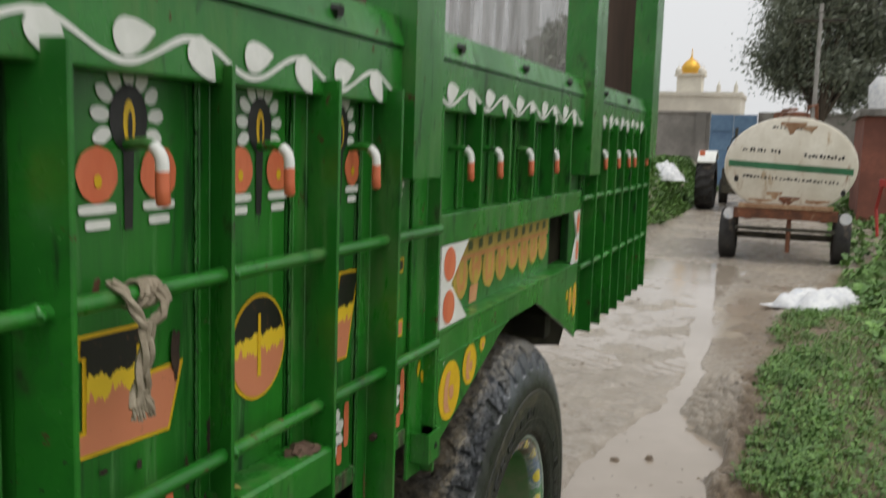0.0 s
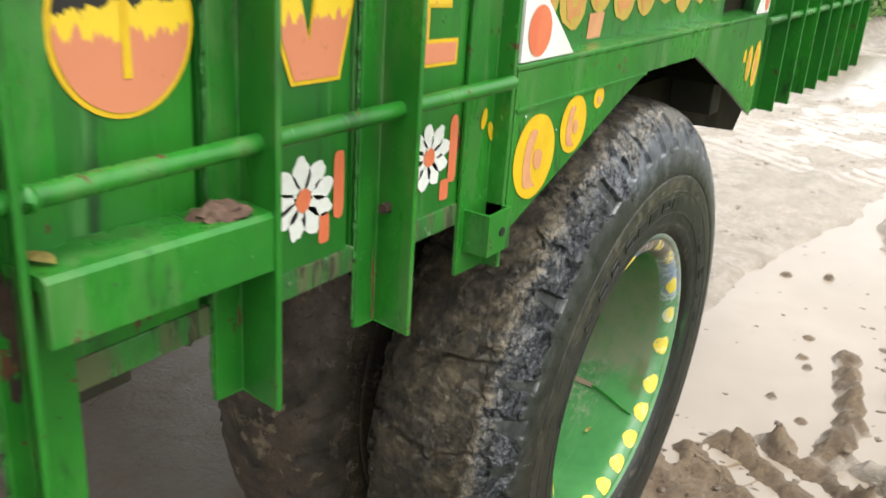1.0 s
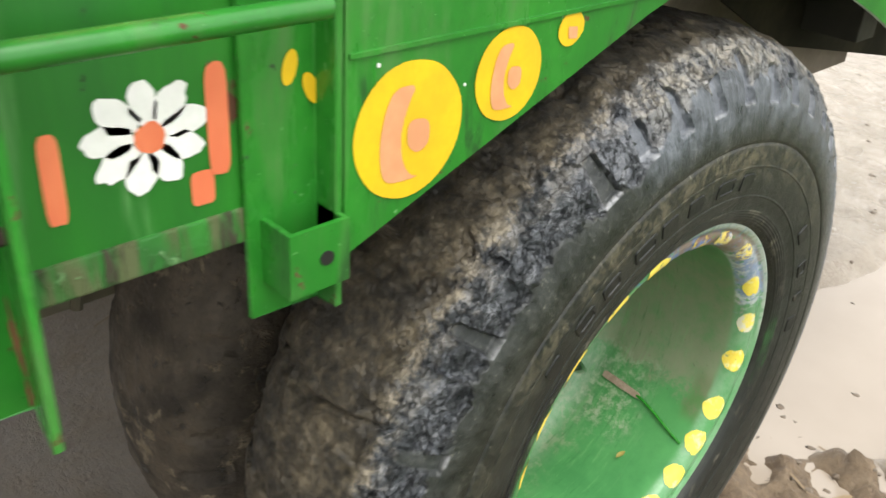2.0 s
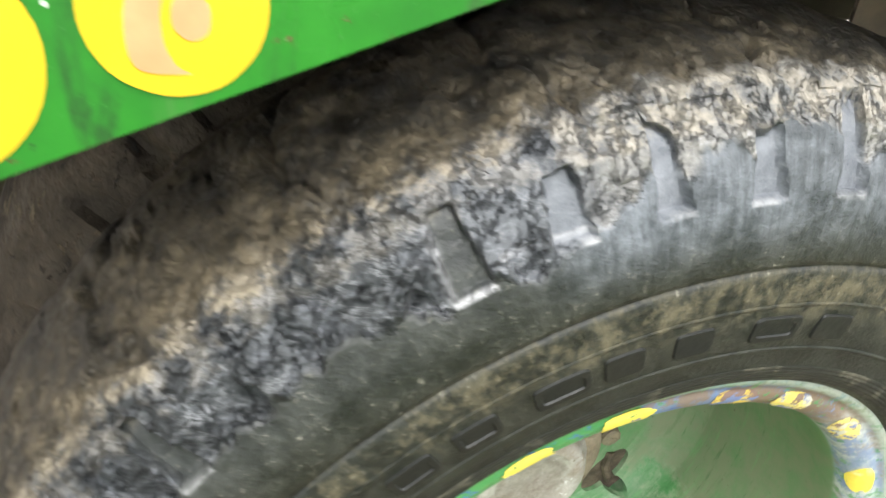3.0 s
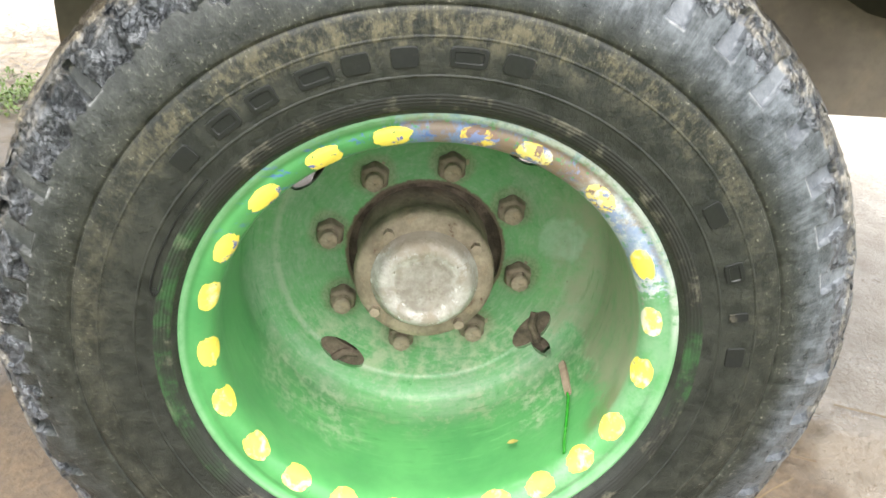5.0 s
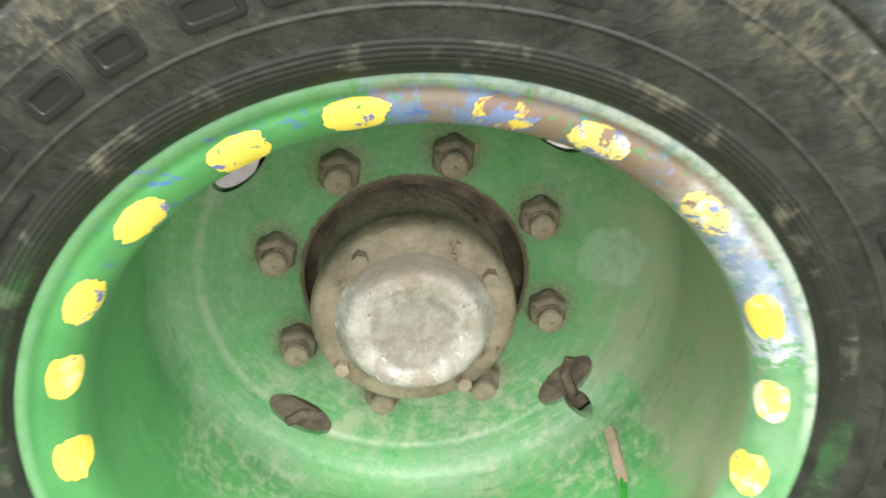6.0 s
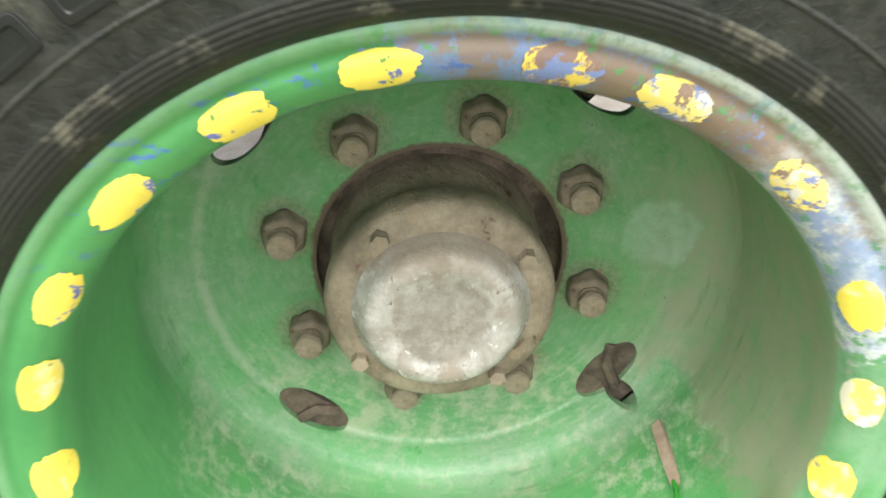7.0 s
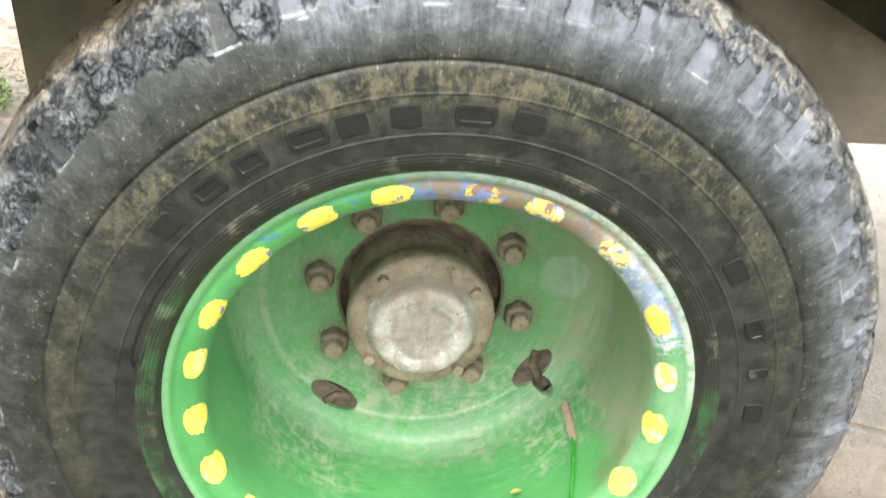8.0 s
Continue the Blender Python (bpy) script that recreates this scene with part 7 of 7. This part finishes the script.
def weeds(name, count, where, seed, size, label, mat=None):
    """Low broad-leaved weeds: small rosettes of folded leaves."""
    rn = random.Random(seed)
    verts, faces = [], []
    n = 0
    while n < count:
        x, y, k = where(rn)
        if k <= 0:
            continue
        n += 1
        y = laid(y)
        z = ground_height(x, y)
        for _ in range(rn.randint(5, 8)):
            a, lift = rn.uniform(0, 2 * math.pi), rn.uniform(0.25, 1.1)
            ln = size * k * rn.uniform(0.5, 1.25)
            d = Vector((math.cos(a) * math.cos(lift), math.sin(a) * math.cos(lift), math.sin(lift)))
            s = Vector((-math.sin(a), math.cos(a), 0)) * ln * rn.uniform(0.2, 0.34)
            p = Vector((x + rn.uniform(-1, 1) * 0.02, y + rn.uniform(-1, 1) * 0.02, z + rn.uniform(0.0, 0.035) * k))
            m, e = p + d * ln * 0.55, p + d * ln - Vector((0, 0, ln * 0.25))
            fold = Vector((0, 0, ln * 0.08))
            i = len(verts)
            verts += [p, m + s + fold, e, m - s + fold, m]
            faces += [(i, i + 1, i + 4), (i + 1, i + 2, i + 4), (i + 2, i + 3, i + 4), (i + 3, i, i + 4)]
    me = bpy.data.meshes.new(name)
    me.from_pydata(verts, [], faces)
    me.materials.append(mat or WEED)
    return tagged(new(name, me), label, "weeds", kind="stuff")


def patchy(x, y):
    return noise.noise((x * 1.7, y * 1.2, 5.0)) + 0.6 * noise.noise((x * 5.0, y * 4.0, 2.0))


def verge(rn):
    y = 1.6 + 13.0 * rn.random() ** 1.5 if rn.random() < 0.85 else rn.uniform(-5.0, 1.8)
    d = abs(rn.gauss(0, 0.75)) + rn.random() * 0.2 if rn.random() < 0.7 else rn.random() * 0.35
    x = grass_edge(y) + d
    if patchy(x, y) + rn.uniform(-0.35, 0.35) > (0.42 if y < 4.8 else 0.2) + 0.45 * min(1.0, d) - (0.25 if d < 0.05 else 0):
        return 0, 0, 0
    if abs(x - 0.10) < 0.10 and abs(y - 3.42 + 0.3 * (x - 0.1)) < 0.06:
        return 0, 0, 0
    return x, y, 1.0 if rn.random() < 0.85 else 1.5


def grass(name, count, where, seed, size, label):
    """Short blades of grass, thin and bent."""
    rn = random.Random(seed)
    verts, faces, n = [], [], 0
    while n < count:
        x, y, k = where(rn)
        if k <= 0:
            continue
        n += 1
        y = laid(y)
        z = ground_height(x, y) - 0.003
        for _ in range(6):
            a, ln = rn.uniform(0, 2 * math.pi), size * k * rn.uniform(0.5, 1.3)
            lean, w = rn.uniform(0.25, 0.95), ln * rn.uniform(0.035, 0.07)
            p = Vector((x + rn.gauss(0, 0.018), y + rn.gauss(0, 0.018), z))
            d = Vector((math.cos(a) * lean, math.sin(a) * lean, math.sqrt(1 - lean * lean)))
            s = Vector((-math.sin(a), math.cos(a), 0)) * w
            e = p + d * ln + Vector((math.cos(a), math.sin(a), -0.6)) * ln * 0.25
            i = len(verts)
            verts += [p - s, p + s, p + d * ln * 0.6 + s * 0.8, p + d * ln * 0.6 - s * 0.8, e]
            faces += [(i, i + 1, i + 2, i + 3), (i + 3, i + 2, i + 4)]
    me = bpy.data.meshes.new(name)
    me.from_pydata(verts, [], faces)
    me.materials.append(GRASS)
    return tagged(new(name, me), label, "grass", kind="stuff")


weeds("verge_weeds", 10000, verge, 11, 0.030, "fresh green low weeds along the muddy verge")
grass("verge_grass", 12000, verge, 15, 0.042, "short yellow-green grass among the verge weeds")
weeds("far_verge_weeds", 7500, lambda rn: (rn.uniform(0.8, 8.0), rn.uniform(-6, 28), 1.0 if rn.random() < 0.9 else 1.5), 12, 0.12, "rough green grass and weeds beyond the verge")
weeds("bank_weeds", 5000, lambda rn: (-2.0 - abs(rn.gauss(0, 1.6)), rn.uniform(10, 27), 1.0), 13, 0.15, "rough green grass on the bank beside the wall")
weeds("trackside_weeds", 150, lambda rn: (-2.82 + rn.gauss(0, 0.13), 0.27 + rn.gauss(0, 0.09), 1.0), 14, 0.026, "small patch of pale green weeds in the mud", GRASS)


def straw(name, count, where, seed, label):
    rn = random.Random(seed)
    b = bmesh.new()
    verts, faces = [], []
    for _ in range(count):
        x, y = where(rn)
        y = laid(y)
        z = ground_height(x, y) + 0.004
        a, ln, w = rn.uniform(0, math.pi), rn.uniform(0.05, 0.22), rn.uniform(0.0015, 0.004)
        d, s = Vector((math.cos(a), math.sin(a), rn.uniform(-0.05, 0.12))) * ln, Vector((-math.sin(a), math.cos(a), 0)) * w
        p = Vector((x, y, z))
        i = len(verts)
        verts += [p - s, p + s, p + d * 0.5 + s + Vector((0, 0, 0.006)), p + d * 0.5 - s + Vector((0, 0, 0.006)), p + d + s, p + d - s]
        faces += [(i, i + 1, i + 2, i + 3), (i + 3, i + 2, i + 4, i + 5)]
    b.free()
    me = bpy.data.meshes.new(name)
    me.from_pydata(verts, [], faces)
    me.materials.append(STRAW)
    return tagged(new(name, me), label, "straw", kind="stuff")


straw("loose_straw", 1500, lambda rn: (-3.6 + rn.gauss(0, 0.7), 0.0 + rn.gauss(0, 0.9)), 21, "dry straw and stalks trodden into the mud")
straw("stray_straw", 16, lambda rn: (rn.uniform(-1.3, -0.2), rn.uniform(2.0, 2.5)), 22, "a few dry stalks lying on the wet mud")


# ---- clods on the track ----
def clods(name, spots, seed, label):
    rn = random.Random(seed)
    base = bmesh.new()
    bmesh.ops.create_icosphere(base, subdivisions=2, radius=1.0)
    shape = [v.co.copy() for v in base.verts]
    tris = [[v.index for v in f.verts] for f in base.faces]
    base.free()
    verts, faces = [], []
    for x, y, s in spots(rn):
        y = laid(y)
        i, z, o = len(verts), max(ground_height(x, y), -0.004), rn.uniform(0, 90)
        kx, ky, kz, a = rn.uniform(0.6, 1.6), rn.uniform(0.6, 1.5), rn.uniform(0.3, 0.6), rn.uniform(0, 3.1)
        for p in shape:
            k = s * (1 + 0.55 * noise.noise(p * 1.9 + Vector((o, 0, 0))) + 0.3 * noise.noise(p * 4.5 + Vector((0, o, 0))))
            px, py = p.x * k * kx, p.y * k * ky
            verts.append((x + px * math.cos(a) - py * math.sin(a), y + px * math.sin(a) + py * math.cos(a), z + p.z * k * kz))
        faces += [[i + t for t in f] for f in tris]
    me = bpy.data.meshes.new(name)
    me.from_pydata(verts, [], faces)
    me.materials.append(CLOD)
    me.polygons.foreach_set("use_smooth", [True] * len(me.polygons))
    return tagged(new(name, me), label, "mud", kind="stuff")


CLOD = surface("dark_wet_clod", (0.20, 0.155, 0.11), (0.10, 0.076, 0.053), (0.35, 0.7), scale=30, fine=140, relief=0.8, depth=0.005)


def track_clods(rn):
    out = []
    for i in range(70):
        out.append((rn.gauss(-0.36, 0.16), rn.uniform(1.9, 2.5), rn.uniform(0.003, 0.010)))
    for i in range(50):
        out.append((rn.gauss(-0.42, 0.20), rn.uniform(2.3, 4.4), rn.uniform(0.003, 0.009)))
    for i in range(140):
        y = 2.2 + 5.5 * rn.random() ** 1.3
        out.append((grass_edge(y) - abs(rn.gauss(0.03, 0.12)), y, rn.uniform(0.004, 0.014)))
    for i in range(110):
        out.append((rn.uniform(-1.6, -0.7), rn.uniform(3.2, 8.0), rn.uniform(0.004, 0.012)))
    return out


clods("mud_clods", track_clods, 31, "dark wet clods and tread prints of churned mud")


# ---- fallen leaves ----
def fallen_leaf(at, along, across, up, length, label):
    """A small dry leaf, pointed at both ends and curled along its middle."""
    o, a, c, u = Vector(at), Vector(along).normalized(), Vector(across).normalized(), Vector(up).normalized()
    t = thing("fallen_leaf", at, label, "leaf")
    b = bmesh.new()
    rows = []
    for i in range(7):
        s = i / 6
        w = length * 0.24 * math.sin(math.pi * min(1.0, s * 0.98 + 0.01)) ** 0.8
        p = o + a * length * (s - 0.5) + u * (0.0015 + length * 0.10 * (s - 0.5) ** 2)
        rows.append([b.verts.new(p - c * w + u * w * 0.35), b.verts.new(p), b.verts.new(p + c * w + u * w * 0.35)])
    for q, r in zip(rows, rows[1:]):
        for k in range(2):
            b.faces.new((q[k], q[k + 1], r[k + 1], r[k]))
    bmesh.ops.solidify(b, geom=list(b.faces), thickness=0.0006)
    part("leaf_blade", b, DRYLEAF, t, smooth=60)


DRYLEAF = surface("dry_yellow_leaf", (0.62, 0.52, 0.16), (0.42, 0.32, 0.10), (0.6, 0.8), scale=90, fine=300, relief=0.5)
fallen_leaf((-0.408, 0.655, 1.0985), (1, 0.15, 0), (0, 1, 0), (0, 0, 1), 0.034, "small dry yellow leaf on the green ledge")
fallen_leaf((-0.505, 1.905, 0.3125), (0.3, 0.8, 0.5), (1, 0, 0), (0, -0.53, 0.85), 0.018, "small dry yellow leaf lying in the wheel rim")
